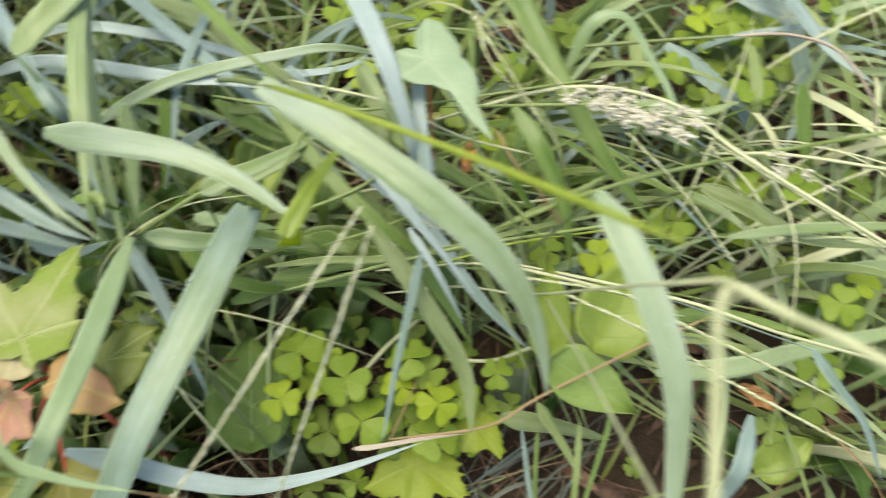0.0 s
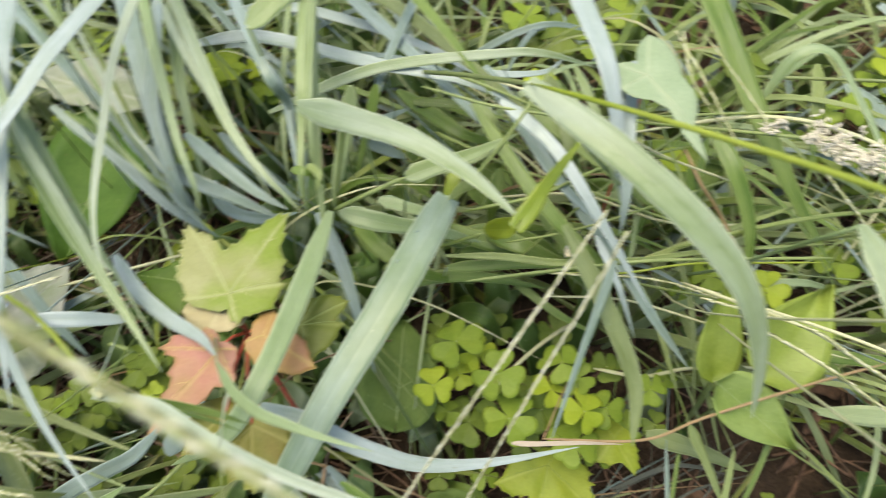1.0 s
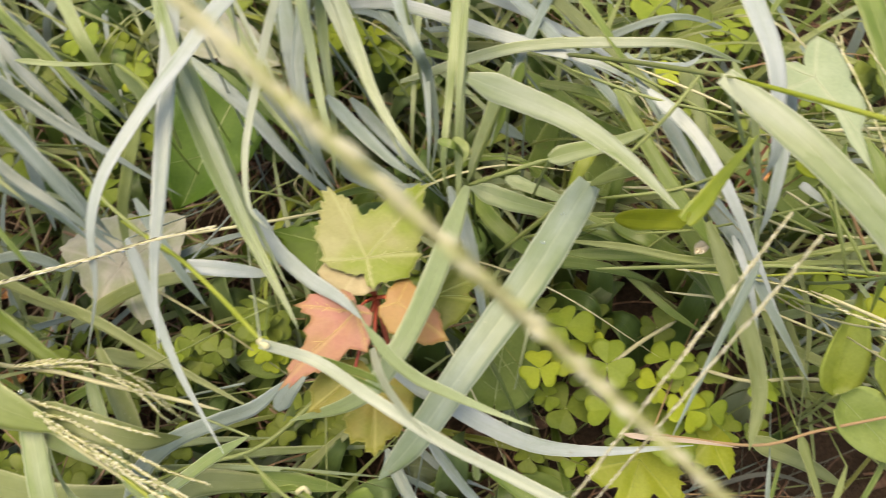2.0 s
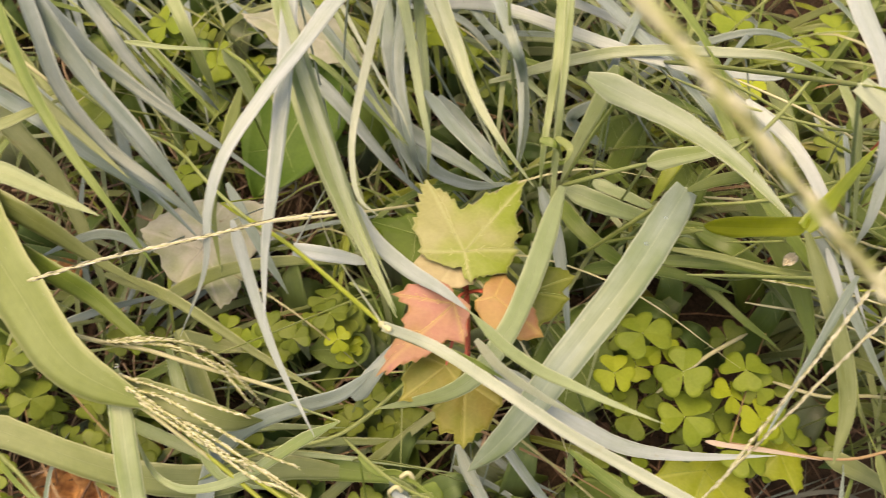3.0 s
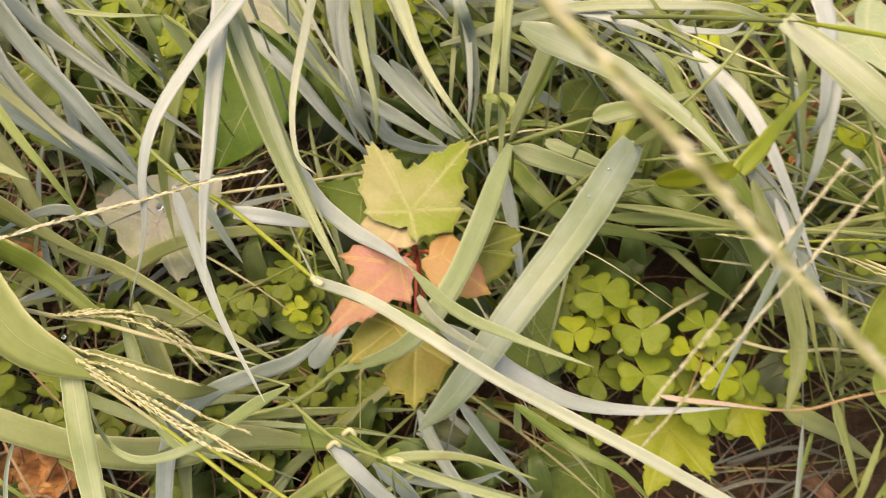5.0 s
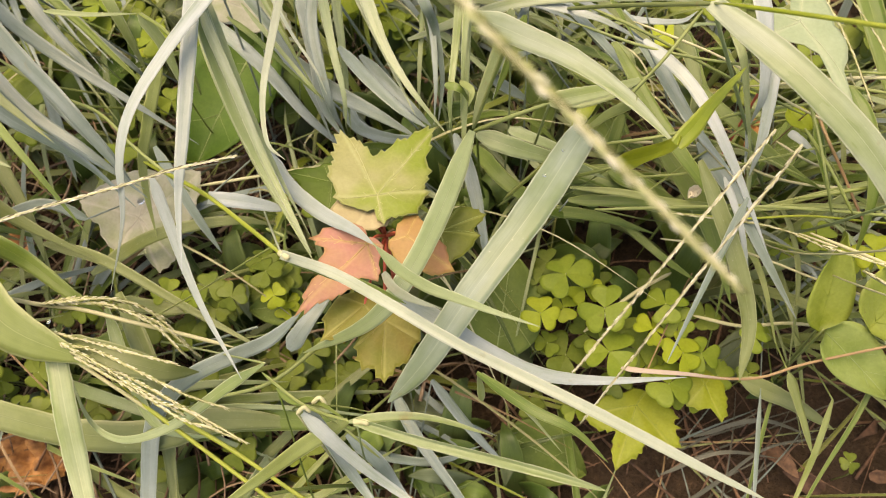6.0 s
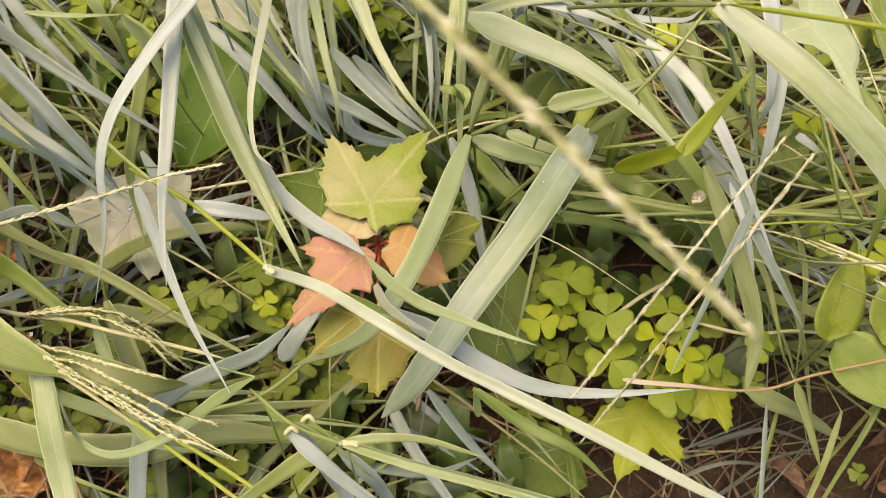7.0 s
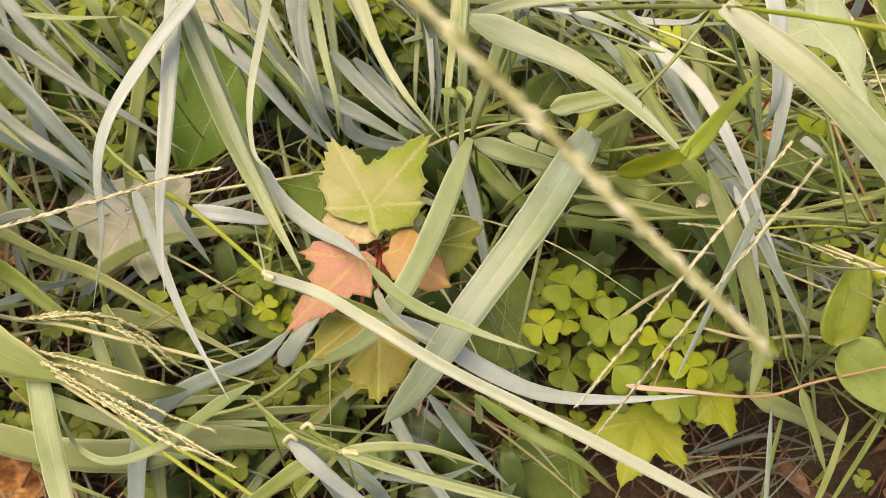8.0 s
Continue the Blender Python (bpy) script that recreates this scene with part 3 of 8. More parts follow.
def oval_leaf(parent, material, base, tip, width, name="leaf", heart=0.25, cup=0.15, bend=0.12, label="", seed=1, stalk_to=None, point=0.86):
    """An ovate or heart-shaped leaf from its stalk point to its tip, folded a little along the midrib."""
    b, t = Vector(base) - parent.location, Vector(tip) - parent.location
    along = t - b
    n_s, n_u = 18, 8
    peak = 0.5 / (0.5 + point)
    crest = peak ** 0.5 * (1 - peak) ** point
    side = along.cross(UPWARD).normalized()
    up = side.cross(along).normalized()
    length = along.length
    bm = bmesh.new()
    lays = []
    for lay in (0.0002, -0.0002):
        rows = []
        for i in range(n_s + 1):
            s = i / n_s
            w = width * max(0.02, s ** 0.5 * (1 - s) ** point / crest)
            row = []
            for j in range(n_u + 1):
                u = j / n_u - 0.5
                back = heart * length * (2 * abs(u)) ** 1.6 * max(0, 0.42 - s)
                wob = 0.03 * width * noise.noise(Vector((s * 4, u * 5, seed * 2.3)))
                z = cup * width * (abs(u) * 2) ** 1.3 - bend * length * s * s + wob
                row.append(bm.verts.new(b + along * s - along.normalized() * back + side * (u * w) + up * (z + lay)))
            rows.append(row)
        lays.append(rows)
    for q, rows in enumerate(lays):
        for x, y in zip(rows, rows[1:]):
            for k in range(n_u):
                f = (x[k], x[k + 1], y[k + 1], y[k])
                bm.faces.new(f if q == 0 else f[::-1])
    for x, y, x2, y2 in zip(lays[0], lays[0][1:], lays[1], lays[1][1:]):
        bm.faces.new((x2[0], x[0], y[0], y2[0]))
        bm.faces.new((x[-1], x2[-1], y2[-1], y[-1]))
    mids = [r[n_u // 2].co.copy() for r in lays[0]]
    offs = [(mids[k], lays[0][min(n_s, k + 3)][1 if s < 0 else n_u - 1].co.copy()) for k in (2, 6, 10) for s in (-1, 1)] if material in (BROAD_DARK, BEAN, BEAN_SHEEN, HEART) else []
    ob = part(name, bm, material, parent, label)
    vm = bmesh.new()
    tube(vm, [p + up * 0.0001 for p in mids[:-1]], width * 0.009, width * 0.003, 5)
    for p, q in offs:
        tube(vm, [p + up * 0.0002, p.lerp(q, 0.5) - up * 0.02 * width + up * 0.0002, q + up * 0.0001], width * 0.0035, width * 0.001, 4)
    part("vein_network", vm, VEINS.get(material.name, GREEN_VEIN), ob, "pale raised leaf veins")
    if stalk_to is not None:
        sm = bmesh.new()
        e = Vector(stalk_to) - parent.location
        tube(sm, spline([b, b.lerp(e, 0.5) + Vector((0, 0, 0.003)), e], 5), 0.0007, 0.0009, 6)
        part("leaf_stalk", sm, LIME, ob)
    return ob


def leaflet_mesh(seed):
    """A heart-shaped sorrel leaflet of unit length, creased along its middle, notched at its end."""
    rng = random.Random(seed)
    bm = bmesh.new()
    side = ((0.96, 0.07), (1.0, 0.19), (1.02, 0.33), (0.99, 0.47), (0.91, 0.6), (0.78, 0.68), (0.6, 0.67), (0.4, 0.51), (0.2, 0.28))
    half = len(side)
    rim = [(x, -y) for x, y in reversed(side)] + [(0.91, 0.0)] + list(side)
    lays = []
    for lay in (0.012, -0.012):
        rows = []
        for f in (0.04, 0.3, 0.6, 0.85, 1.0):
            row = []
            for x, y in rim:
                px, py = x * f, y * f
                z = 0.13 * abs(py) - 0.1 * px * px + 0.05 * math.sin(5 * px + seed) * py + lay
                row.append(bm.verts.new((px, py, z)))
            rows.append(row)
        lays.append(rows)
    for q, rows in enumerate(lays):
        for x, y in zip(rows, rows[1:]):
            for k in range(2 * half):
                f = (x[k], y[k], y[k + 1], x[k + 1])
                bm.faces.new(f if q == 0 else f[::-1])
    for k in range(2 * half):
        bm.faces.new((lays[0][-1][k], lays[1][-1][k], lays[1][-1][k + 1], lays[0][-1][k + 1]))
    me = bpy.data.meshes.new("leaflet")
    bm.to_mesh(me)
    bm.free()
    for f in me.polygons:
        f.use_smooth = True
    return me


LEAFLETS = {}


def sorrel(x, y, z, size, turn, material, label, seed=0):
    """A wood sorrel shoot: a thin stalk from the soil and three heart-shaped leaflets."""
    rng = random.Random(seed + 77)
    ob = plant("wood_sorrel", x + rng.uniform(-0.012, 0.012), y + rng.uniform(-0.012, 0.012), label, "clover", "wood sorrel in the grass")
    top = Vector((x, y, z)) - ob.location
    bm = bmesh.new()
    tube(bm, spline([(0, 0, -0.003), (top.x * 0.2, top.y * 0.2, z * 0.55), top], 5), 0.0005, 0.0004, 5)
    part("stalk", bm, LIME, ob)
    lean = Euler((rng.uniform(-0.32, 0.32), rng.uniform(-0.32, 0.32), 0)).to_matrix().to_4x4()
    for k in range(3):
        key = (material.name, rng.randrange(3))
        if key not in LEAFLETS:
            me = leaflet_mesh(key[1])
            me.materials.append(material)
            LEAFLETS[key] = me
        lf = new("leaflet", LEAFLETS[key])
        lf.parent = ob
        lf.matrix_basis = Matrix.Translation(top) @ lean @ Euler((rng.uniform(-0.2, 0.2), rng.uniform(-0.12, 0.28), radians(turn + 120 * k) + rng.uniform(-0.12, 0.12))).to_matrix().to_4x4() @ Matrix.Diagonal((size * rng.uniform(0.45, 0.53),) * 3 + (1,))
    return ob


def crumpled_leaf(name, x, y, z, size, turn, material, label, seed=0, slim=0.62, curl=0.5):
    """A dead leaf, dried and crumpled into ridges, lying on what is under it."""
    bm = bmesh.new()
    n = 26
    lays = []
    for lay in (0.00025, -0.00025):
        rows = []
        for i in range(n + 1):
            s = i / n
            w = slim * (math.sin(math.pi * (0.03 + 0.94 * s)) ** 0.6) * (1 + 0.12 * noise.noise(Vector((s * 9, seed, 0))))
            row = []
            for j in range(n + 1):
                u = j / n - 0.5
                px, py = (s - 0.5) * size, u * w * size
                ridge = abs(noise.noise(Vector((px / size * 4.2, py / size * 4.2, seed * 3.1)))) + 0.5 * abs(noise.noise(Vector((px / size * 10, py / size * 10, seed))))
                pz = size * (0.36 * ridge + curl * u * u * 0.9 + 0.25 * curl * (s - 0.5) ** 2)
                row.append(bm.verts.new((px + 0.05 * size * noise.noise(Vector((s * 6, u * 6, seed + 9))), py + 0.05 * size * noise.noise(Vector((u * 6, s * 6, seed + 4))), pz + lay)))
            rows.append(row)
        lays.append(rows)
    for q, rows in enumerate(lays):
        for a, b in zip(rows, rows[1:]):
            for k in range(n):
                f = (a[k], a[k + 1], b[k + 1], b[k])
                bm.faces.new(f if q == 0 else f[::-1])
    ob = part(name, bm, material)
    ob.location = (x, y, z)
    ob.rotation_euler = (0, 0, radians(turn))
    return tagged(ob, label, "dead leaf")


def dew_drop(x, y, z, r):
    bm = bmesh.new()
    bmesh.ops.create_icosphere(bm, subdivisions=3, radius=r)
    for v in bm.verts:
        v.co.z = v.co.z * 0.7 if v.co.z > 0 else v.co.z * 0.35
    ob = part("dew_drop", bm, DEW)
    ob.location = (x, y, z)
    return tagged(ob, "clear round dew drop resting on a leaf", "water drop", "dew drops")

# ---- ground ----
def height(x, y):
    r = math.hypot(x, y)
    near = 0.006 * noise.noise(Vector((x * 14, y * 14, 0.3))) + 0.003 * noise.noise(Vector((x * 45, y * 45, 2.1)))
    return near * (1 if r < 1.5 else 1.5 / r) - 0.004 + (0.0 if r < 3 else 0.05 * noise.noise(Vector((x * 0.2, y * 0.2, 5))) * min(1, (r - 3) / 5))


def ground_sheet():
    """One sheet: fine where the grass stands, coarser and coarser out to the horizon."""
    bm = bmesh.new()
    steps = [i * 0.0085 for i in range(0, 72)]
    d = 0.0085
    while steps[-1] < 1500:
        d *= 1.28
        steps.append(steps[-1] + d)
    axis = [-s for s in reversed(steps[1:])] + steps
    grid = [[bm.verts.new((x, y + 0.12, height(x, y + 0.12))) for x in axis] for y in axis]
    for a, b in zip(grid, grid[1:]):
        for k in range(len(axis) - 1):
            bm.faces.new((a[k], a[k + 1], b[k + 1], b[k]))
    ob = part("ground", bm, SOIL)
    return tagged(ob, "dark brown garden soil under the grass", "soil", kind="structure")


ground_sheet()


def litter():
    """Dry stalks, roots and leaf scraps lying crosswise on the soil."""
    rng = random.Random(11)
    bm = bmesh.new()
    for _ in range(2600):
        x, y = rng.uniform(-0.5, 0.6), rng.uniform(-0.3, 0.75)
        a, ln = rng.uniform(0, math.pi), rng.uniform(0.02, 0.09)
        z = 0.001 + rng.random() ** 2 * 0.02
        way = Vector((math.cos(a), math.sin(a), rng.uniform(-0.12, 0.12))) * ln / 2
        side = Vector((-way.y, way.x, 0)) * rng.uniform(-0.25, 0.25)
        c = Vector((x, y, z + abs(way.z)))
        tube(bm, spline([c - way, c + side, c + way], 3), rng.uniform(0.0004, 0.0014), rng.uniform(0.0003, 0.0007), 4)
    for _ in range(700):
        x, y = rng.uniform(-0.5, 0.6), rng.uniform(-0.3, 0.75)
        a, ln = rng.uniform(0, 6.3), rng.uniform(0.008, 0.026)
        p = Vector((x, y, 0.003 + rng.random() * 0.01))
        way = Vector((math.cos(a), math.sin(a), rng.uniform(-0.3, 0.3))) * ln
        ribbon(bm, spline([p, p + way * 0.5 + Vector((0, 0, rng.uniform(0, 0.006))), p + way], 3), ln * rng.uniform(0.25, 0.6), 0.3, rng.uniform(-0.8, 0.8), 2.0, 0.4, 0.1, seed=rng.randrange(9999))
    for _ in range(60):
        x, y = rng.gauss(0.2, 0.08), rng.gauss(0.05, 0.05)
        a, ln = rng.gauss(0.5, 0.8), rng.uniform(0.02, 0.08)
        way = Vector((math.cos(a), math.sin(a), rng.uniform(-0.1, 0.1))) * ln / 2
        c = Vector((x, y, 0.002 + rng.random() * 0.025 + abs(way.z)))
        tube(bm, spline([c - way, c + Vector((-way.y, way.x, 0)) * rng.uniform(-0.3, 0.3), c + way], 3), rng.uniform(0.0003, 0.0009), 0.0003, 4)
    for _ in range(260):
        x, y = rng.gauss(-0.17, 0.1), rng.gauss(0.05, 0.1)
        a, ln = rng.gauss(1.9, 0.8), rng.uniform(0.02, 0.07)
        way = Vector((math.cos(a), math.sin(a), rng.uniform(-0.2, 0.2))) * ln / 2
        c = Vector((x, y, 0.006 + rng.random() * 0.035 + abs(way.z)))
        tube(bm, spline([c - way, c + Vector((-way.y, way.x, 0)) * rng.uniform(-0.2, 0.2), c + way], 3), rng.uniform(0.0005, 0.0013), 0.0004, 4)
    ob = part("leaf_litter", bm, LITTER)
    return tagged(ob, "brown dry stalks and leaf scraps on the soil", "litter", kind="stuff")


litter()


def straw_scraps():
    """Bleached stalk pieces caught low between the tufts."""
    rng = random.Random(61)
    bm = bmesh.new()
    for _ in range(620):
        x, y = rng.uniform(-0.4, 0.04), rng.uniform(0.06, 0.42)
        if rng.random() < 0.25:
            x, y = rng.uniform(-0.3, -0.02), rng.uniform(-0.1, 0.08)
        a, ln = rng.uniform(0, math.pi), rng.uniform(0.015, 0.07)
        way = Vector((math.cos(a), math.sin(a), rng.uniform(-0.2, 0.2))) * ln / 2
        c = Vector((x, y, 0.008 + rng.random() * 0.045 + abs(way.z)))
        bow = Vector((-way.y, way.x, 0)) * rng.uniform(-0.25, 0.25)
        tube(bm, spline([c - way, c + bow, c + way], 4), rng.uniform(0.0004, 0.0014), rng.uniform(0.0003, 0.0006), 5)
    ob = part("straw_scraps", bm, BLEACHED)
    return tagged(ob, "pinkish beige dry stalk scraps between the tufts", "litter", kind="stuff")


straw_scraps()


def undergrowth(name, material, count, low, high, wmin, wmax, box, seed, label, heading=-0.4, spread=0.7, length=(0.08, 0.2), holes=()):
    """Crossing grass leaves between the larger plants, leaning one way more than others."""
    rng = random.Random(seed)
    bm = bmesh.new()
    for _ in range(count):
        x, y = rng.uniform(box[0], box[1]), rng.uniform(box[2], box[3])
        a = rng.gauss(heading, spread) + (math.pi if rng.random() < 0.35 else 0)
        ln, top = rng.uniform(*length), rng.uniform(low, high)
        way = Vector((math.cos(a), math.sin(a), 0)) * ln
        p = Vector((x, y, 0.0)) - way * 0.5
        q = [p, p + way * 0.3 + Vector((0, 0, top * 0.75)), p + way * 0.7 + Vector((0, 0, top)), p + way + Vector((0, 0, top * rng.uniform(0.5, 0.95)))]
        if any((v - Vector((h[0], h[1], v.z))).length < h[2] for h in holes for v in (q[0], q[0].lerp(q[3], 0.5), q[3], q[1], q[2])):
            continue
        ribbon(bm, spline(q, 4), rng.uniform(wmin, wmax), rng.uniform(0.02, 0.14), rng.uniform(-0.35, 0.35), 2.0, 0.5, 0.06, seed=rng.randrange(99999))
    ob = part(name, bm, material)
    return tagged(ob, label, "grass", kind="stuff")


CLOVER, BARE, HEART_GAP = (0.12, 0.105, 0.055), (0.2, 0.06, 0.05), (-0.16, 0.172, 0.055)
undergrowth("low_grass", UNDER, 560, 0.01, 0.06, 0.0016, 0.006, (-0.5, 0.6, -0.2, 0.7), 21, "low tangled green grass close to the soil", 0.1, 0.8, holes=(BARE,))
undergrowth("low_grass", UNDER, 190, 0.03, 0.1, 0.0028, 0.007, (-0.36, 0.05, 0.08, 0.4), 27, "low tangled green grass close to the soil", -0.4, 0.8, holes=((-0.16, 0.172, 0.04),))
undergrowth("thin_grass", STRAW_MIX, 360, 0.02, 0.14, 0.001, 0.0024, (-0.5, 0.6, -0.2, 0.7), 26, "thin pale and green grass stalks lying crosswise", 0.15, 0.5, holes=(BARE, HEART_GAP))
# surround out of the camera's view, added for bounce light and reflections
undergrowth("outer_grass", UNDER, 1300, 0.08, 0.22, 0.004, 0.01, (-1.1, 1.2, 0.6, 1.5), 22, "unseen tall green grass added behind the patch for bounce light")
undergrowth("outer_grass", UNDER, 620, 0.06, 0.18, 0.004, 0.01, (-1.1, -0.5, -0.9, 0.55), 23, "unseen tall green grass added beside the patch for bounce light")
undergrowth("outer_grass", UNDER, 620, 0.06, 0.18, 0.004, 0.01, (0.6, 1.2, -0.9, 0.55), 24, "unseen tall green grass added beside the patch for bounce light")
undergrowth("outer_grass", UNDER, 620, 0.03, 0.12, 0.004, 0.01, (-0.5, 0.6, -0.95, -0.3), 25, "unseen grass added in front of the patch for bounce light")
undergrowth("low_leaves", LOWLEAF, 260, 0.015, 0.075, 0.014, 0.028, (-0.5, 0.6, -0.15, 0.65), 51, "small dark green leaves in the gaps of the grass", 0.3, 1.5, (0.025, 0.05), (BARE, (0.12, 0.105, 0.04)))
undergrowth("low_leaves", LOWLEAF, 170, 0.03, 0.09, 0.012, 0.026, (-0.42, 0.02, 0.12, 0.46), 52, "small green leaves in the gaps of the grass", -0.3, 1.5, (0.025, 0.055), ((-0.16, 0.172, 0.035), (-0.19, 0.02, 0.05)))
undergrowth("low_leaves", LOWLEAF, 80, 0.02, 0.06, 0.012, 0.024, (-0.34, 0.0, -0.1, 0.1), 53, "small green leaves in the gaps of the grass", 0.3, 1.5, (0.025, 0.05), ((-0.19, -0.02, 0.05), (-0.1635, 0.0839, 0.04)))
undergrowth("low_leaves", LOWLEAF, 90, 0.03, 0.08, 0.012, 0.024, (-0.12, 0.1, 0.0, 0.22), 54, "small green leaves in the gaps of the grass", 0.3, 1.5, (0.025, 0.05), ((0.12, 0.105, 0.03), (-0.16, 0.172, 0.03)))

MIX = (GREEN, OLIVE, GREY, LIME, GREEN, PALE, OLIVE, GREEN, LIME, SAGE)


def tufts(count, box, low, high, wmin, wmax, heading, spread, length, seed, label, blades=(6, 10), holes=(), mix=MIX):
    """Small grass tufts: each one roots in one spot, and its leaves arch out of it."""
    rng = random.Random(seed)
    for _ in range(count):
        x, y = rng.uniform(box[0], box[1]), rng.uniform(box[2], box[3])
        main = rng.gauss(heading, 0.35)
        if any(math.hypot(x - h[0], y - h[1]) < h[2] + 0.02 for h in holes):
            continue
        ob = plant("grass_tuft", x, y, label, "grass", "small grass tufts")
        for _ in range(rng.randint(*blades)):
            a = rng.gauss(main, spread)
            ln, top = rng.uniform(*length), rng.uniform(low, high)
            way = Vector((math.cos(a), math.sin(a), 0)) * ln
            p = Vector((x + rng.uniform(-0.008, 0.008), y + rng.uniform(-0.008, 0.008), -0.003))
            q = [p, p + way * 0.22 + Vector((0, 0, top * 0.72)), p + way * 0.6 + Vector((0, 0, top)), p + way + Vector((0, 0, top * rng.uniform(0.55, 0.95)))]
            if any((v - Vector((h[0], h[1], v.z))).length < h[2] for h in holes for v in (q[0].lerp(q[3], 0.5), q[3], q[2])):
                continue
            leaf_blade(ob, rng.uniform(wmin, wmax), rng.choice(mix), *q, taper=2.2, roll=rng.uniform(-0.35, 0.35))


tufts(24, (-0.5, -0.08, 0.1, 0.5), 0.06, 0.15, 0.003, 0.0072, -0.35, 0.35, (0.12, 0.24), 31, "grey-green grass tuft leaning over its neighbours", holes=(HEART_GAP,), mix=(GREY, GREEN, OLIVE, SLATE, GREY, PALE))
tufts(16, (-0.06, 0.25, 0.2, 0.5), 0.05, 0.13, 0.0025, 0.0068, -0.3, 0.9, (0.1, 0.2), 32, "green grass tuft among the taller leaves", holes=(CLOVER,))
tufts(18, (0.16, 0.5, 0.12, 0.5), 0.05, 0.13, 0.0025, 0.0068, -0.1, 0.8, (0.1, 0.2), 33, "green grass tuft among straw stalks", holes=(CLOVER, BARE))
tufts(10, (-0.4, -0.05, -0.12, 0.06), 0.03, 0.1, 0.003, 0.009, 0.3, 0.9, (0.1, 0.2), 34, "olive green grass tuft close to the soil")
tufts(6, (-0.04, 0.16, -0.12, 0.02), 0.02, 0.06, 0.003, 0.006, 0.4, 0.8, (0.08, 0.16), 35, "thin grey grass tuft lying over the soil", holes=(BARE, CLOVER))
tufts(8, (0.16, 0.45, 0.12, 0.42), 0.11, 0.19, 0.001, 0.002, -0.1, 0.5, (0.12, 0.22), 41, "tuft of thin pale seed stalks", (4, 7), (CLOVER,), (STRAW, LIME, STRAW, BROWN))
tufts(9, (-0.3, 0.08, 0.14, 0.42), 0.08, 0.15, 0.001, 0.0018, 0.0, 0.8, (0.1, 0.18), 42, "tuft of thin green stalks between the leaves", (4, 7), (HEART_GAP,), (LIME, STRAW, OLIVE))

tufts(14, (0.31, 0.47, 0.1, 0.4), 0.06, 0.14, 0.003, 0.008, 0.1, 0.8, (0.1, 0.2), 43, "pale green grass tuft among straw stalks", (6, 9), (), (PALE, LIME, STRAW, PALE, SAGE, LIME))
tufts(5, (0.17, 0.27, 0.02, 0.08), 0.008, 0.028, 0.0008, 0.0018, 0.2, 0.8, (0.06, 0.14), 44, "thin grey grass lying over the bare soil", (5, 8), (), (DULL, SLATE, BROWN, DULL, OLIVE))
tufts(11, (-0.42, -0.1, 0.15, 0.42), 0.05, 0.1, 0.005, 0.0085, -0.5, 0.3, (0.12, 0.22), 45, "grey-green grass tuft leaning over its neighbours", (5, 8), (HEART_GAP,), (GREY, SAGE, GREY, PALE, SLATE, GREEN))


# ---- grass plants ----
grass_left = plant("foxtail_grass", -0.16, 0.2, "bushy foxtail grass with grey-green arching leaves", "grass", "grass plants in the patch")
leaf_blade(grass_left, 0.0071, SILVER, (-0.0672, 0.2890, 0.2050), (-0.0761, 0.2296, 0.2430), (-0.0851, 0.1703, 0.2550), (-0.0899, 0.1385, 0.2550), (-0.0933, 0.1105, 0.2560), (-0.0972, 0.0835, 0.2520), (-0.0973, 0.0649, 0.2430), (-0.0972, 0.0461, 0.2200), (-0.1165, 0.0258, 0.1700))
rooted(grass_left, 0.0021, SILVER, (-0.0851, 0.1703, 0.2550))
leaf_blade(grass_left, 0.0079, SILVER, (-0.1616, 0.2853, 0.2000), (-0.1379, 0.2301, 0.2380), (-0.1143, 0.1750, 0.2500), (-0.0993, 0.1400, 0.2500), (-0.0900, 0.1129, 0.2450), (-0.0812, 0.0836, 0.2370), (-0.0749, 0.0597, 0.2280), (-0.0658, 0.0345, 0.2150))
rooted(grass_left, 0.0024, SILVER, (-0.1143, 0.1750, 0.2500))
leaf_blade(grass_left, 0.0053, SILVER, (-0.1026, 0.0734, 0.2092), (-0.0913, 0.0583, 0.1965), (-0.0690, 0.0327, 0.1838), (-0.0403, 0.0074, 0.1710))
rooted(grass_left, 0.0016, SILVER, (-0.1026, 0.0734, 0.2092))
leaf_blade(grass_left, 0.0064, LIME, (-0.1409, 0.1439, 0.1905), (-0.1439, 0.1149, 0.1673), (-0.1476, 0.0964, 0.1441), (-0.1359, 0.0702, 0.1208))
rooted(grass_left, 0.0019, LIME, (-0.1409, 0.1439, 0.1905))
leaf_blade(grass_left, 0.0045, CREAM, (-0.0999, 0.3098, 0.1771), (-0.0905, 0.2506, 0.2151), (-0.0812, 0.1913, 0.2271), (-0.0749, 0.1513, 0.2208), (-0.0666, 0.1207, 0.2194), (-0.0536, 0.0982, 0.2228), (-0.0393, 0.0888, 0.2311))
rooted(grass_left, 0.0016, SAGE, (-0.0812, 0.1913, 0.2271))
leaf_blade(grass_left, 0.0072, SAGE, (-0.1269, 0.1745, 0.2450), (-0.1012, 0.1438, 0.2450), (-0.0929, 0.1328, 0.2400), (-0.0755, 0.1110, 0.2220), (-0.0569, 0.0923, 0.2060), (-0.0233, 0.0623, 0.1960), taper=5, roll=0.1)
rooted(grass_left, 0.0016, GREEN, (-0.1269, 0.1745, 0.2450))
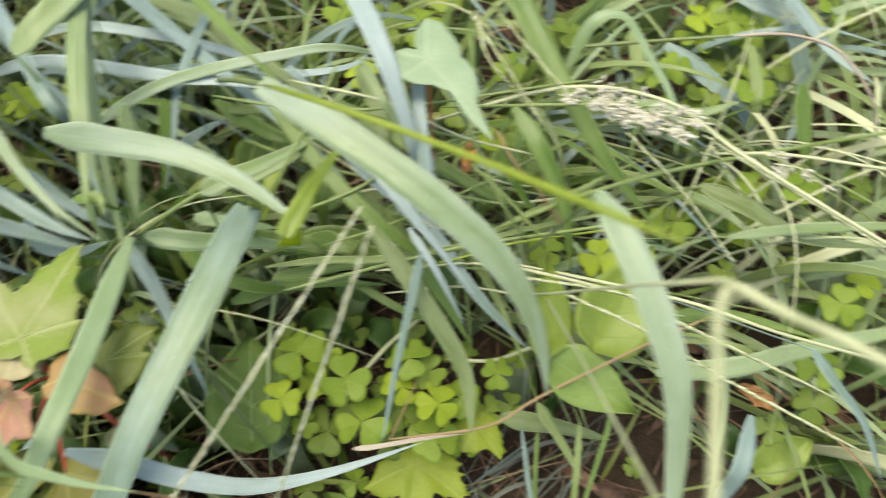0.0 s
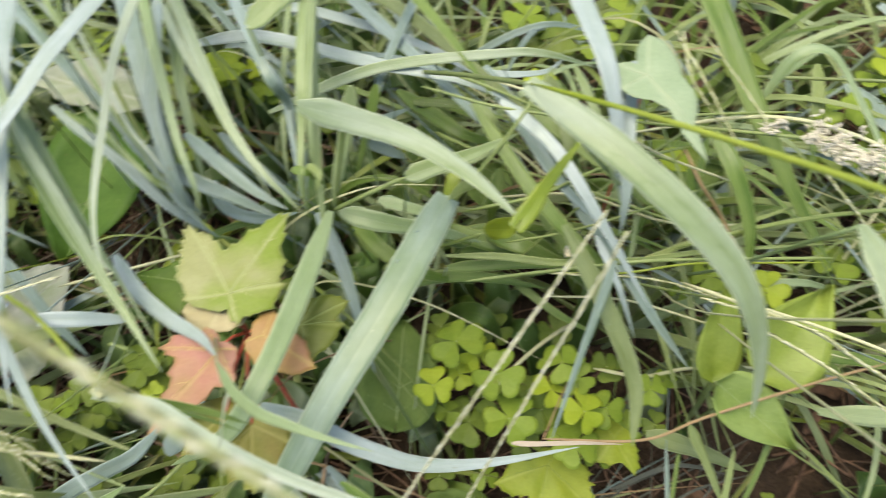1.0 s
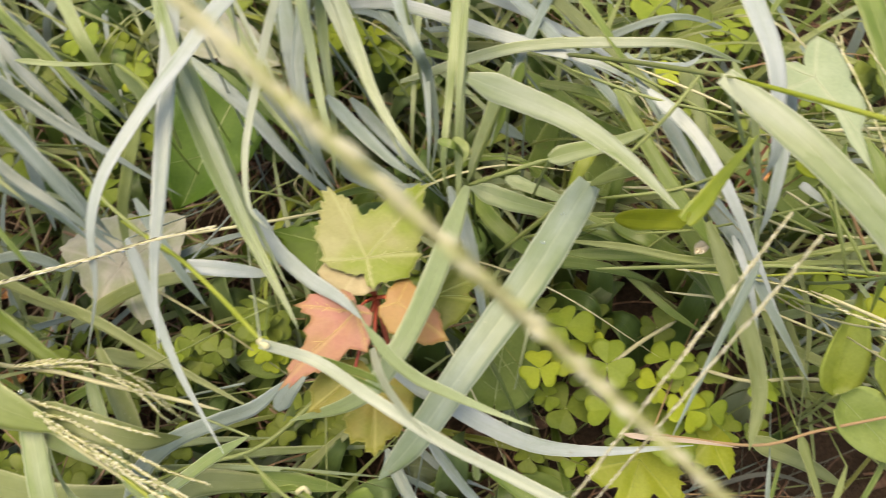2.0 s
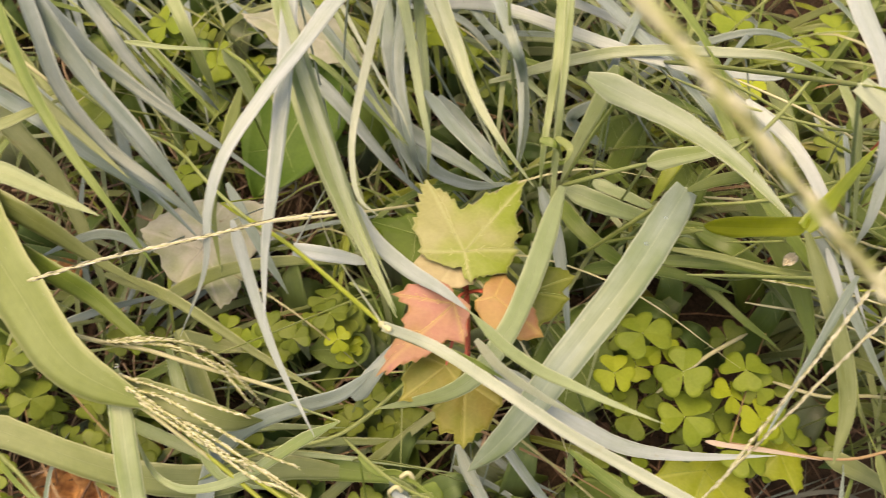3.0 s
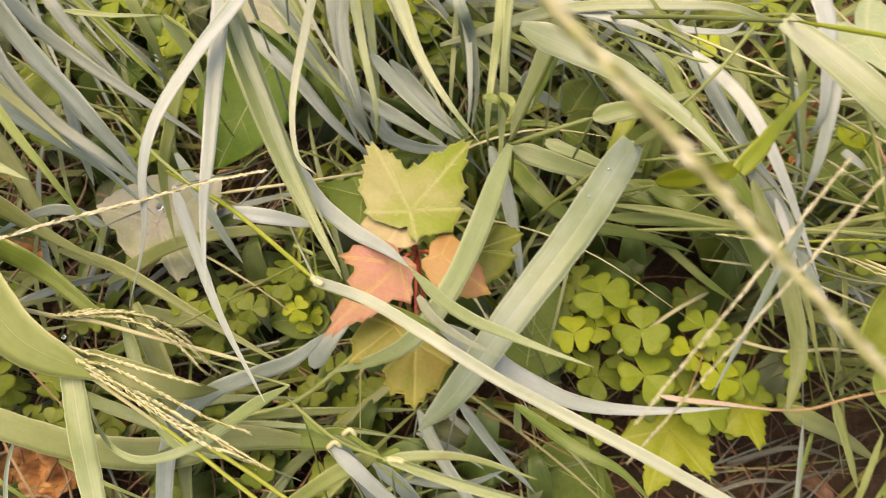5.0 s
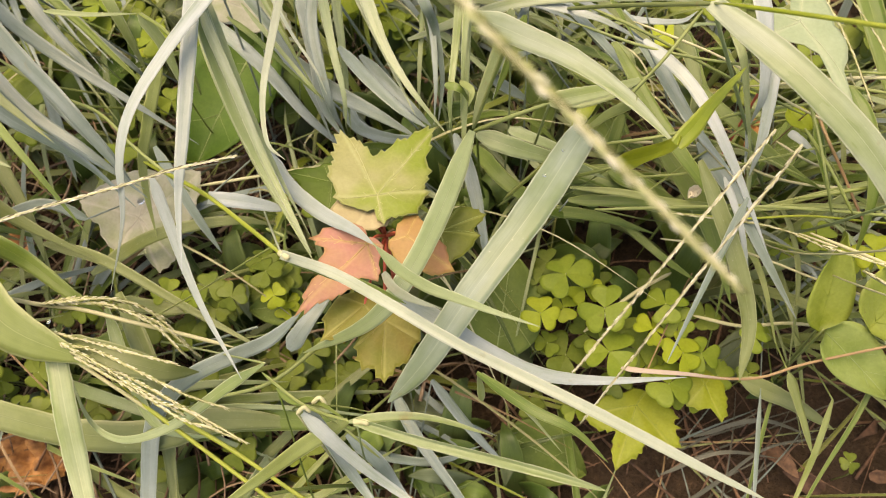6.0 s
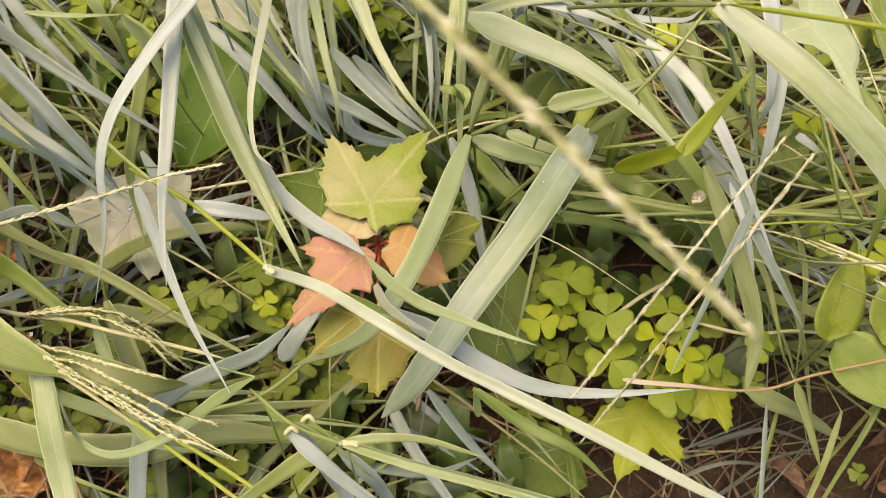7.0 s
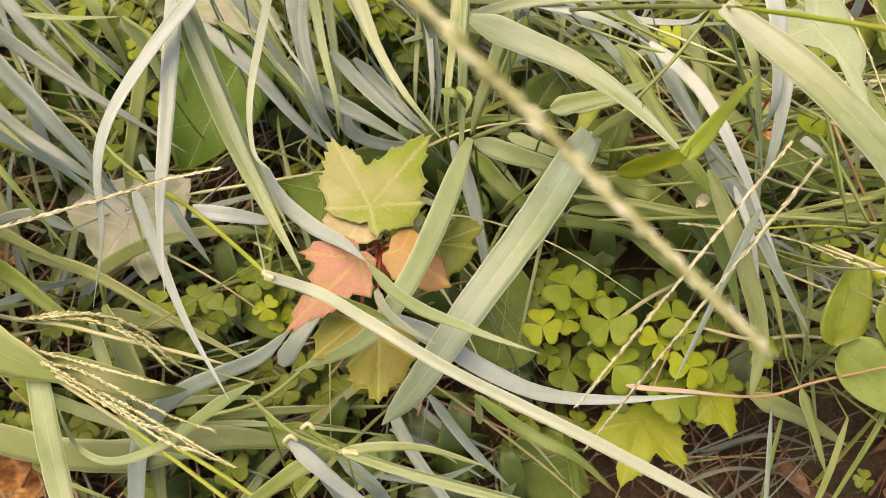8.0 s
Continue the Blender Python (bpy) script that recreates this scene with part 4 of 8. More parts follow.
leaf_blade(grass_left, 0.0043, SAGE, (-0.1272, 0.1764, 0.2420), (-0.0997, 0.1468, 0.2420), (-0.0902, 0.1361, 0.2370), (-0.0727, 0.1152, 0.2190), (-0.0550, 0.0968, 0.2030), (-0.0297, 0.0733, 0.1950))
leaf_blade(grass_left, 0.0044, FROSTED, (-0.1216, 0.1723, 0.2520), (-0.0969, 0.1419, 0.2520), (-0.0899, 0.1318, 0.2460), (-0.0772, 0.1178, 0.2320), (-0.0562, 0.0945, 0.2120), (-0.0235, 0.0634, 0.2000), taper=8, roll=-0.1)
leaf_blade(grass_left, 0.0030, PALE, (-0.1096, 0.1437, 0.2200), (-0.0949, 0.1264, 0.2120), (-0.0693, 0.1002, 0.2000), (-0.0474, 0.0808, 0.1900))
leaf_blade(grass_left, 0.0061, SILVER, (-0.0700, 0.0688, 0.2160), (-0.0580, 0.0727, 0.2120), (-0.0512, 0.0761, 0.2060), (-0.0433, 0.0801, 0.1980), root=0.9, taper=6)
rooted(grass_left, 0.0018, SILVER, (-0.0700, 0.0688, 0.2160))
leaf_blade(grass_left, 0.0078, SILVER, (-0.0680, 0.1096, 0.1860), (-0.0519, 0.0961, 0.1880), (-0.0289, 0.0846, 0.1960), (-0.0088, 0.0775, 0.2060), (0.0065, 0.0681, 0.2220), taper=2.6)
leaf_blade(grass_left, 0.0044, SAGE, (0.0093, 0.0654, 0.2280), (0.0250, 0.0538, 0.2450), (0.0381, 0.0478, 0.2550), (0.0497, 0.0455, 0.2600), (0.0632, 0.0436, 0.2640), (0.0789, 0.0425, 0.2670), root=0.22, taper=2.4)
rooted(grass_left, 0.0016, SAGE, (0.0093, 0.0654, 0.2280))
leaf_blade(grass_left, 0.0031, GREEN, (-0.0134, 0.0429, 0.2510), (0.0012, 0.0454, 0.2430), (0.0162, 0.0466, 0.2370), (0.0291, 0.0463, 0.2310), root=0.6, taper=4)
rooted(grass_left, 0.0016, GREEN, (-0.0134, 0.0429, 0.2570))
culm(grass_left, 0.0020, YELLOW, (-0.1207, 0.0851, 0.1900), (-0.0913, 0.0764, 0.2050), (-0.0697, 0.0689, 0.2170), (-0.0396, 0.0553, 0.2360), (-0.0143, 0.0429, 0.2550))
rooted(grass_left, 0.0016, YELLOW, (-0.1207, 0.0851, 0.1900))
leaf_blade(grass_left, 0.0038, CREAM, (-0.0134, 0.0416, 0.2600), (0.0039, 0.0432, 0.2520), (0.0272, 0.0364, 0.2620), (0.0517, 0.0308, 0.2620), (0.0734, 0.0282, 0.2580), (0.1011, 0.0246, 0.2560), (0.1361, 0.0198, 0.2500), (0.1669, 0.0171, 0.2400), fold=0.2, root=0.85, taper=9, roll=0.1)
rooted(grass_left, 0.0017, CREAM, (-0.0132, 0.0416, 0.2600))
culm(grass_left, 0.0024, STRAW, (-0.0151, 0.0428, 0.2580), (-0.0128, 0.0419, 0.2590), (-0.0101, 0.0412, 0.2600))
leaf_blade(grass_left, 0.0017, GREEN, (-0.0131, 0.0430, 0.2510), (0.0023, 0.0436, 0.2450), (0.0177, 0.0438, 0.2400), (0.0295, 0.0429, 0.2330))
leaf_blade(grass_left, 0.0038, CREAM, (0.0126, 0.0601, 0.2160), (0.0260, 0.0453, 0.2500), (0.0403, 0.0333, 0.2850), (0.0542, 0.0240, 0.3170), root=0.5, taper=1.8, roll=0.0)
leaf_blade(grass_left, 0.0083, SILVER, (0.0182, 0.0592, 0.1900), (0.0382, 0.0572, 0.1800), (0.0592, 0.0539, 0.1700), (0.0849, 0.0538, 0.1600), (0.1142, 0.0627, 0.1500), (0.1510, 0.0790, 0.1400))
leaf_blade(grass_left, 0.0026, PALE, (-0.1935, 0.1374, 0.2100), (-0.1701, 0.1408, 0.2120), (-0.1439, 0.1470, 0.2150))
rooted(grass_left, 0.0016, PALE, (-0.1935, 0.1374, 0.2100))
culm(grass_left, 0.0020, LIME, (-0.1439, 0.1470, 0.2150), (-0.1246, 0.1391, 0.2200), (-0.1083, 0.1287, 0.2200), (-0.1048, 0.1223, 0.2000))
leaf_blade(grass_left, 0.0063, PALE, (-0.1439, 0.1470, 0.2150), (-0.1345, 0.1420, 0.2000), (-0.1267, 0.1322, 0.1800))
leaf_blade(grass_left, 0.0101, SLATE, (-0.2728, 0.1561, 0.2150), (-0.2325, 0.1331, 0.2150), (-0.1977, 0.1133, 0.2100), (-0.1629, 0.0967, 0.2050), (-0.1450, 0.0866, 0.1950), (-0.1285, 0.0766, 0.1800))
leaf_blade(grass_left, 0.0060, GREEN, (-0.2659, 0.1434, 0.2350), (-0.2313, 0.1156, 0.2350), (-0.2023, 0.0921, 0.2350), (-0.1725, 0.0721, 0.2300), (-0.1483, 0.0580, 0.2200), (-0.1212, 0.0413, 0.2000))
leaf_blade(grass_left, 0.0092, OLIVE, (-0.3087, 0.1142, 0.2200), (-0.2667, 0.1051, 0.2200), (-0.2275, 0.0978, 0.2150), (-0.1982, 0.0904, 0.2100), (-0.1598, 0.0778, 0.2000))
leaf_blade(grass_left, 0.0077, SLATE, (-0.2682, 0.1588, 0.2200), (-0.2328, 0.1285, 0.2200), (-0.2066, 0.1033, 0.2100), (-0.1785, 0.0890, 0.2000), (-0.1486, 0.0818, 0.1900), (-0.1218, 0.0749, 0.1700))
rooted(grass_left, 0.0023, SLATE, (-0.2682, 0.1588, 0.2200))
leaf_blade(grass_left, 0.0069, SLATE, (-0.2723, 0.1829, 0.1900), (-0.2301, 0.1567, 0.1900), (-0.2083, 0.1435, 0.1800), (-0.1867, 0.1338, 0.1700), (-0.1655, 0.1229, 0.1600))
leaf_blade(grass_left, 0.0054, GREEN, (-0.2837, 0.1927, 0.1700), (-0.2371, 0.1720, 0.1700), (-0.2120, 0.1620, 0.1650), (-0.1866, 0.1506, 0.1600), (-0.1644, 0.1418, 0.1500))
leaf_blade(grass_left, 0.0082, GREY, (-0.2065, 0.1187, 0.1800), (-0.1772, 0.1025, 0.1800), (-0.1568, 0.0932, 0.1700), (-0.1458, 0.0865, 0.1500))
leaf_blade(grass_left, 0.0076, PALE, (-0.2276, 0.2048, 0.1900), (-0.1908, 0.1718, 0.1900), (-0.1778, 0.1596, 0.1700), (-0.1768, 0.1556, 0.1400))
rooted(grass_left, 0.0023, PALE, (-0.2276, 0.2048, 0.1900))
leaf_blade(grass_left, 0.0082, GREY, (-0.3341, 0.1126, 0.1500), (-0.2752, 0.1015, 0.1880), (-0.2162, 0.0903, 0.2000), (-0.1940, 0.0861, 0.1900), (-0.1640, 0.0837, 0.1700), (-0.1377, 0.0747, 0.1500))
leaf_blade(grass_left, 0.0086, OLIVE, (-0.3038, 0.0984, 0.2000), (-0.2612, 0.0860, 0.2000), (-0.2277, 0.0756, 0.2100), (-0.2128, 0.0895, 0.2100), (-0.2106, 0.1058, 0.2000))
rooted(grass_left, 0.0026, OLIVE, (-0.3038, 0.0984, 0.2000))
leaf_blade(grass_left, 0.0123, OLIVE, (-0.3779, 0.1462, 0.1000), (-0.3232, 0.1216, 0.1380), (-0.2685, 0.0970, 0.1500), (-0.2405, 0.0844, 0.1400), (-0.2148, 0.0613, 0.1200), (-0.1938, 0.0351, 0.1000))
leaf_blade(grass_left, 0.0089, PALE, (-0.2008, 0.0304, 0.2700), (-0.1748, 0.0376, 0.2700), (-0.1589, 0.0420, 0.2700), (-0.1412, 0.0425, 0.2650), (-0.1225, 0.0425, 0.2600))
leaf_blade(grass_left, 0.0061, GREY, (-0.2169, 0.1255, 0.1600), (-0.2036, 0.1028, 0.1400), (-0.1961, 0.0873, 0.1200))
leaf_blade(grass_left, 0.0066, GREY, (-0.1794, 0.0683, 0.1200), (-0.1958, 0.0677, 0.1300), (-0.2120, 0.0595, 0.1300), (-0.2354, 0.0422, 0.1200))
rooted(grass_left, 0.0020, GREY, (-0.1794, 0.0683, 0.1200))
leaf_blade(grass_left, 0.0133, OLIVE, (-0.3592, 0.0604, 0.1200), (-0.2993, 0.0570, 0.1580), (-0.2394, 0.0536, 0.1700), (-0.2146, 0.0522, 0.1600), (-0.1938, 0.0500, 0.1400), (-0.1605, 0.0480, 0.1200))
leaf_blade(grass_left, 0.0058, GREY, (-0.1387, 0.1061, 0.1600), (-0.1141, 0.0855, 0.1400), (-0.0979, 0.0734, 0.1200))
leaf_blade(grass_left, 0.0078, OLIVE, (-0.1733, 0.0434, 0.1000), (-0.1387, 0.0706, 0.1200), (-0.1023, 0.0923, 0.1200), (-0.0843, 0.1047, 0.1000))
culm(grass_left, 0.0018, LIME, (-0.2438, 0.1263, 0.1700), (-0.1917, 0.1105, 0.1800), (-0.1546, 0.1027, 0.1900), (-0.1217, 0.0869, 0.2000), (-0.0874, 0.0744, 0.2000))
culm(grass_left, 0.0018, STRAW, (-0.2559, 0.1254, 0.1600), (-0.2794, 0.1317, 0.1700), (-0.2917, 0.1380, 0.1800))
grass_mid = plant("foxtail_grass", 0.03, 0.19, "broad-leaved green grass tuft behind the maple seedling", "grass", "grass plants in the patch")
leaf_blade(grass_mid, 0.0111, GREY, (-0.1750, 0.3378, 0.1400), (-0.1429, 0.2871, 0.1780), (-0.1109, 0.2364, 0.1900), (-0.0855, 0.1962, 0.1900), (-0.0681, 0.1673, 0.1800), (-0.0586, 0.1499, 0.1700), (-0.0462, 0.1421, 0.1550))
rooted(grass_mid, 0.0033, GREY, (-0.1109, 0.2364, 0.1900))
leaf_blade(grass_mid, 0.0058, SAGE, (-0.1576, 0.3334, 0.1500), (-0.1262, 0.2823, 0.1880), (-0.0949, 0.2311, 0.2000), (-0.0709, 0.1919, 0.2000), (-0.0559, 0.1667, 0.1950), (-0.0456, 0.1507, 0.1850), (-0.0432, 0.1414, 0.1700))
leaf_blade(grass_mid, 0.0084, GREY, (-0.0977, 0.1763, 0.1700), (-0.0636, 0.1620, 0.1700), (-0.0319, 0.1564, 0.1650), (-0.0102, 0.1528, 0.1600))
rooted(grass_mid, 0.0025, GREY, (-0.0977, 0.1763, 0.1700))
leaf_blade(grass_mid, 0.0071, GREY, (-0.0567, 0.1735, 0.1900), (-0.0393, 0.1660, 0.1800), (-0.0192, 0.1573, 0.1750), (-0.0039, 0.1538, 0.1700))
rooted(grass_mid, 0.0021, GREY, (-0.0567, 0.1735, 0.1900))
leaf_blade(grass_mid, 0.0074, FROSTED, (-0.1524, 0.3278, 0.1500), (-0.1152, 0.2807, 0.1880), (-0.0781, 0.2336, 0.2000), (-0.0502, 0.1982, 0.2000), (-0.0328, 0.1771, 0.1950), (-0.0133, 0.1606, 0.1900), (0.0084, 0.1484, 0.1800))
rooted(grass_mid, 0.0022, PALE, (-0.0781, 0.2336, 0.2000))
leaf_blade(grass_mid, 0.0062, GREY, (-0.1239, 0.3362, 0.1500), (-0.0871, 0.2888, 0.1880), (-0.0503, 0.2414, 0.2000), (-0.0231, 0.2064, 0.2000), (-0.0164, 0.2041, 0.1800), (-0.0085, 0.1895, 0.1600), (-0.0069, 0.1746, 0.1400))
leaf_blade(grass_mid, 0.0077, GREY, (-0.0688, 0.1831, 0.1200), (-0.0515, 0.1650, 0.1300), (-0.0265, 0.1585, 0.1400), (-0.0051, 0.1621, 0.1500))
rooted(grass_mid, 0.0023, GREY, (-0.0688, 0.1831, 0.1200))
leaf_blade(grass_mid, 0.0055, PALE, (-0.0400, 0.3526, 0.1700), (-0.0252, 0.2944, 0.2080), (-0.0103, 0.2363, 0.2200), (0.0000, 0.1960, 0.2200), (0.0040, 0.1769, 0.2100), (0.0086, 0.1544, 0.2000), (0.0119, 0.1463, 0.1800))
rooted(grass_mid, 0.0017, PALE, (-0.0103, 0.2363, 0.2200))
leaf_blade(grass_mid, 0.0050, PALE, (-0.0390, 0.3530, 0.1700), (-0.0233, 0.2951, 0.2080), (-0.0076, 0.2372, 0.2200), (0.0033, 0.1970, 0.2200), (0.0095, 0.1723, 0.2100), (0.0139, 0.1533, 0.1850))
leaf_blade(grass_mid, 0.0073, PALE, (0.0267, 0.1893, 0.2300), (0.0240, 0.1799, 0.2100), (0.0201, 0.1678, 0.1900), (0.0189, 0.1560, 0.1780))
rooted(grass_mid, 0.0022, PALE, (0.0267, 0.1893, 0.2300))
leaf_blade(grass_mid, 0.0054, GREEN, (0.0281, 0.2117, 0.2000), (0.0257, 0.1992, 0.1850), (0.0217, 0.1816, 0.1650))
leaf_blade(grass_mid, 0.0039, GREEN, (0.0059, 0.1559, 0.2100), (0.0138, 0.1554, 0.2100), (0.0170, 0.1605, 0.1900))
culm(grass_mid, 0.0020, LIME, (0.0337, 0.1635, 0.2500), (0.0257, 0.1621, 0.2100), (0.0197, 0.1563, 0.1780))
leaf_blade(grass_mid, 0.0092, SAGE, (0.0207, 0.1508, 0.1850), (0.0233, 0.1002, 0.2030), (0.0218, 0.0654, 0.2120), (0.0110, 0.0428, 0.2000), (-0.0250, 0.0304, 0.1500), taper=4, roll=0.0)
leaf_blade(grass_mid, 0.0147, DUSTY, (0.0726, 0.1637, 0.1950), (0.0684, 0.1432, 0.2000), (0.0606, 0.1095, 0.2030), (0.0471, 0.0686, 0.1980), (0.0358, 0.0365, 0.1850), (0.0251, 0.0183, 0.1700), taper=6, root=0.75)
rooted(grass_mid, 0.0044, SAGE, (0.0726, 0.1637, 0.1950))
leaf_blade(grass_mid, 0.0071, GREY, (0.0101, 0.1549, 0.1700), (0.0237, 0.1391, 0.1600), (0.0358, 0.1194, 0.1500), (0.0497, 0.0945, 0.1300))
rooted(grass_mid, 0.0021, GREY, (0.0101, 0.1549, 0.1700))
leaf_blade(grass_mid, 0.0093, SAGE, (0.0208, 0.1571, 0.1720), (0.0407, 0.1565, 0.1700), (0.0652, 0.1618, 0.1600), (0.0884, 0.1648, 0.1500))
rooted(grass_mid, 0.0028, GREEN, (0.0208, 0.1571, 0.1720))
leaf_blade(grass_mid, 0.0074, SAGE, (0.0323, 0.1773, 0.1500), (0.0507, 0.1755, 0.1500), (0.0718, 0.1783, 0.1400))
leaf_blade(grass_mid, 0.0086, PALE, (0.0529, 0.1670, 0.2000), (0.0626, 0.1737, 0.2000), (0.0792, 0.1874, 0.1950), (0.0964, 0.2113, 0.1800))
rooted(grass_mid, 0.0026, PALE, (0.0529, 0.1670, 0.2000))
culm(grass_mid, 0.0023, LIME, (0.0201, 0.1548, 0.1780), (0.0360, 0.1602, 0.1900), (0.0529, 0.1670, 0.2000))
leaf_blade(grass_mid, 0.0086, FRESH, (0.0701, 0.2136, 0.1500), (0.0670, 0.1968, 0.1500), (0.0636, 0.1809, 0.1400))
culm(grass_mid, 0.0027, LIME, (0.0714, 0.1652, 0.1900), (0.0556, 0.1556, 0.1600), (0.0396, 0.1461, 0.1300))
leaf_blade(grass_mid, 0.0107, FROSTED, (0.0196, 0.1564, 0.2624), (0.0381, 0.1595, 0.2533), (0.0607, 0.1593, 0.2469), (0.0852, 0.1511, 0.2432), (0.1094, 0.1356, 0.2420))
leaf_blade(grass_mid, 0.0066, FRESH, (0.1063, 0.1249, 0.2600), (0.1105, 0.1335, 0.2618), (0.1142, 0.1432, 0.2625), (0.1240, 0.1665, 0.2590), taper=3, roll=0.0, root=0.8)
leaf_blade(grass_mid, 0.0095, BACKLIT, (0.1068, 0.1245, 0.2610), (0.0998, 0.1470, 0.2090), (0.0890, 0.1663, 0.1627), taper=7, roll=1.1, root=0.75, fold=0.12)
culm(grass_mid, 0.0021, LIME, (0.0886, 0.1627, 0.1650), (0.0724, 0.1604, 0.1500), (0.0512, 0.1583, 0.1300), (0.0344, 0.1552, 0.1000))
rooted(grass_mid, 0.0016, LIME, (0.0886, 0.1627, 0.1650))
leaf_blade(grass_mid, 0.0076, GREY, (0.0285, 0.2306, 0.1000), (0.0083, 0.2267, 0.1200), (0.0159, 0.2337, 0.1300), (0.0306, 0.2539, 0.1200))
rooted(grass_mid, 0.0023, GREY, (0.0285, 0.2306, 0.1000))
leaf_blade(grass_mid, 0.0135, GREEN, (0.0406, 0.2183, 0.0800), (0.0434, 0.2393, 0.1000), (0.0485, 0.2545, 0.1100))
rooted(grass_mid, 0.0040, GREEN, (0.0406, 0.2183, 0.0800))
leaf_blade(grass_mid, 0.0110, GREEN, (0.0736, 0.1787, 0.1000), (0.1008, 0.1788, 0.1100), (0.1344, 0.1807, 0.1100), (0.1690, 0.1911, 0.1000))
leaf_blade(grass_mid, 0.0091, GREEN, (0.0664, 0.1734, 0.1200), (0.0950, 0.1825, 0.1200), (0.1276, 0.1838, 0.1100))
leaf_blade(grass_mid, 0.0061, GREEN, (0.0730, 0.1519, 0.1400), (0.1103, 0.1598, 0.1450), (0.1513, 0.1704, 0.1400))
rooted(grass_mid, 0.0018, GREY, (0.0730, 0.1519, 0.1400))
grass_right = plant("foxtail_grass", 0.2, 0.25, "tall grass tuft with long arching leaves and spikes", "grass", "grass plants in the patch")
leaf_blade(grass_right, 0.0106, FROSTED, (0.1019, 0.1577, 0.2970), (0.1341, 0.1399, 0.2950), (0.1615, 0.1234, 0.2880), (0.1800, 0.1104, 0.2750), (0.1909, 0.0976, 0.2550), (0.1959, 0.0842, 0.2350), root=0.6)
rooted(grass_right, 0.0032, SAGE, (0.1019, 0.1577, 0.2970))
leaf_blade(grass_right, 0.0093, FROSTED, (0.2015, 0.1274, 0.3000), (0.2089, 0.1128, 0.3000), (0.2178, 0.0945, 0.2950), (0.2249, 0.0761, 0.2850), (0.2291, 0.0494, 0.2600), (0.2273, 0.0302, 0.2600))
rooted(grass_right, 0.0028, SAGE, (0.2015, 0.1274, 0.3000))
leaf_blade(grass_right, 0.0093, SILVER, (0.0958, 0.2785, 0.2400), (0.1130, 0.2439, 0.2400), (0.1290, 0.2117, 0.2400), (0.1401, 0.1887, 0.2200), (0.1420, 0.1841, 0.2000))
leaf_blade(grass_right, 0.0061, SAGE, (0.2087, 0.2585, 0.1700), (0.2192, 0.2742, 0.1900), (0.2332, 0.2752, 0.1940), (0.2429, 0.2489, 0.2000), (0.2533, 0.2226, 0.2000), (0.2527, 0.1985, 0.2000))
rooted(grass_right, 0.0018, SAGE, (0.2087, 0.2585, 0.1700))
leaf_blade(grass_right, 0.0083, GREEN, (0.1830, 0.2210, 0.1950), (0.1967, 0.2017, 0.1900), (0.2097, 0.1843, 0.1700), (0.2169, 0.1627, 0.1400))
leaf_blade(grass_right, 0.0130, GREEN, (0.1641, 0.3292, 0.1900), (0.1823, 0.2887, 0.1900), (0.2020, 0.2543, 0.1800), (0.2262, 0.2210, 0.1650), (0.2598, 0.1881, 0.1400))
leaf_blade(grass_right, 0.0079, OLIVE, (0.1244, 0.1586, 0.2000), (0.1511, 0.1296, 0.1800), (0.1687, 0.1069, 0.1600), (0.1735, 0.0833, 0.1450), taper=5)
leaf_blade(grass_right, 0.0038, GREY, (0.1477, 0.1468, 0.2000), (0.1444, 0.1261, 0.1900), (0.1403, 0.1022, 0.1800), (0.1364, 0.0749, 0.1650))
leaf_blade(grass_right, 0.0072, GREEN, (0.0727, 0.2167, 0.1900), (0.1067, 0.1837, 0.1800), (0.1335, 0.1649, 0.1700), (0.1596, 0.1578, 0.1500))
leaf_blade(grass_right, 0.0078, GREY, (-0.0805, 0.3472, 0.1200), (-0.0349, 0.3082, 0.1580), (0.0107, 0.2692, 0.1700), (0.0514, 0.2344, 0.1800), (0.0942, 0.2003, 0.1800), (0.1162, 0.1807, 0.1700))
rooted(grass_right, 0.0023, GREY, (0.0107, 0.2692, 0.1700))
leaf_blade(grass_right, 0.0068, SILVER, (-0.1093, 0.2567, 0.1360), (-0.0504, 0.2452, 0.1740), (0.0085, 0.2337, 0.1860), (0.0310, 0.2293, 0.1900), (0.0630, 0.2283, 0.1900), (0.0905, 0.2275, 0.1800))
rooted(grass_right, 0.0020, GREY, (0.0085, 0.2337, 0.1860))
leaf_blade(grass_right, 0.0093, OLIVE, (-0.0759, 0.3160, 0.1600), (-0.0339, 0.3039, 0.1600), (0.0136, 0.2837, 0.1700), (0.0661, 0.2451, 0.1800), (0.1019, 0.2221, 0.1800))
leaf_blade(grass_right, 0.0067, GREEN, (-0.0064, 0.3029, 0.2000), (0.0254, 0.2730, 0.2000), (0.0577, 0.2426, 0.2000), (0.0826, 0.2204, 0.1900))
leaf_blade(grass_right, 0.0057, FROSTED, (-0.0385, 0.2157, 0.1500), (0.0203, 0.2275, 0.1880), (0.0791, 0.2394, 0.2000), (0.1019, 0.2440, 0.2000), (0.1267, 0.2484, 0.1900))
rooted(grass_right, 0.0017, GREY, (0.0791, 0.2394, 0.2000))
leaf_blade(grass_right, 0.0073, GREEN, (0.0948, 0.2474, 0.1500), (0.1442, 0.2175, 0.1500), (0.1735, 0.2030, 0.1450), (0.1967, 0.1976, 0.1400))
leaf_blade(grass_right, 0.0062, LIME, (0.0890, 0.1500, 0.2430), (0.0802, 0.1576, 0.2180), (0.0725, 0.1642, 0.1920), taper=5, root=0.8)
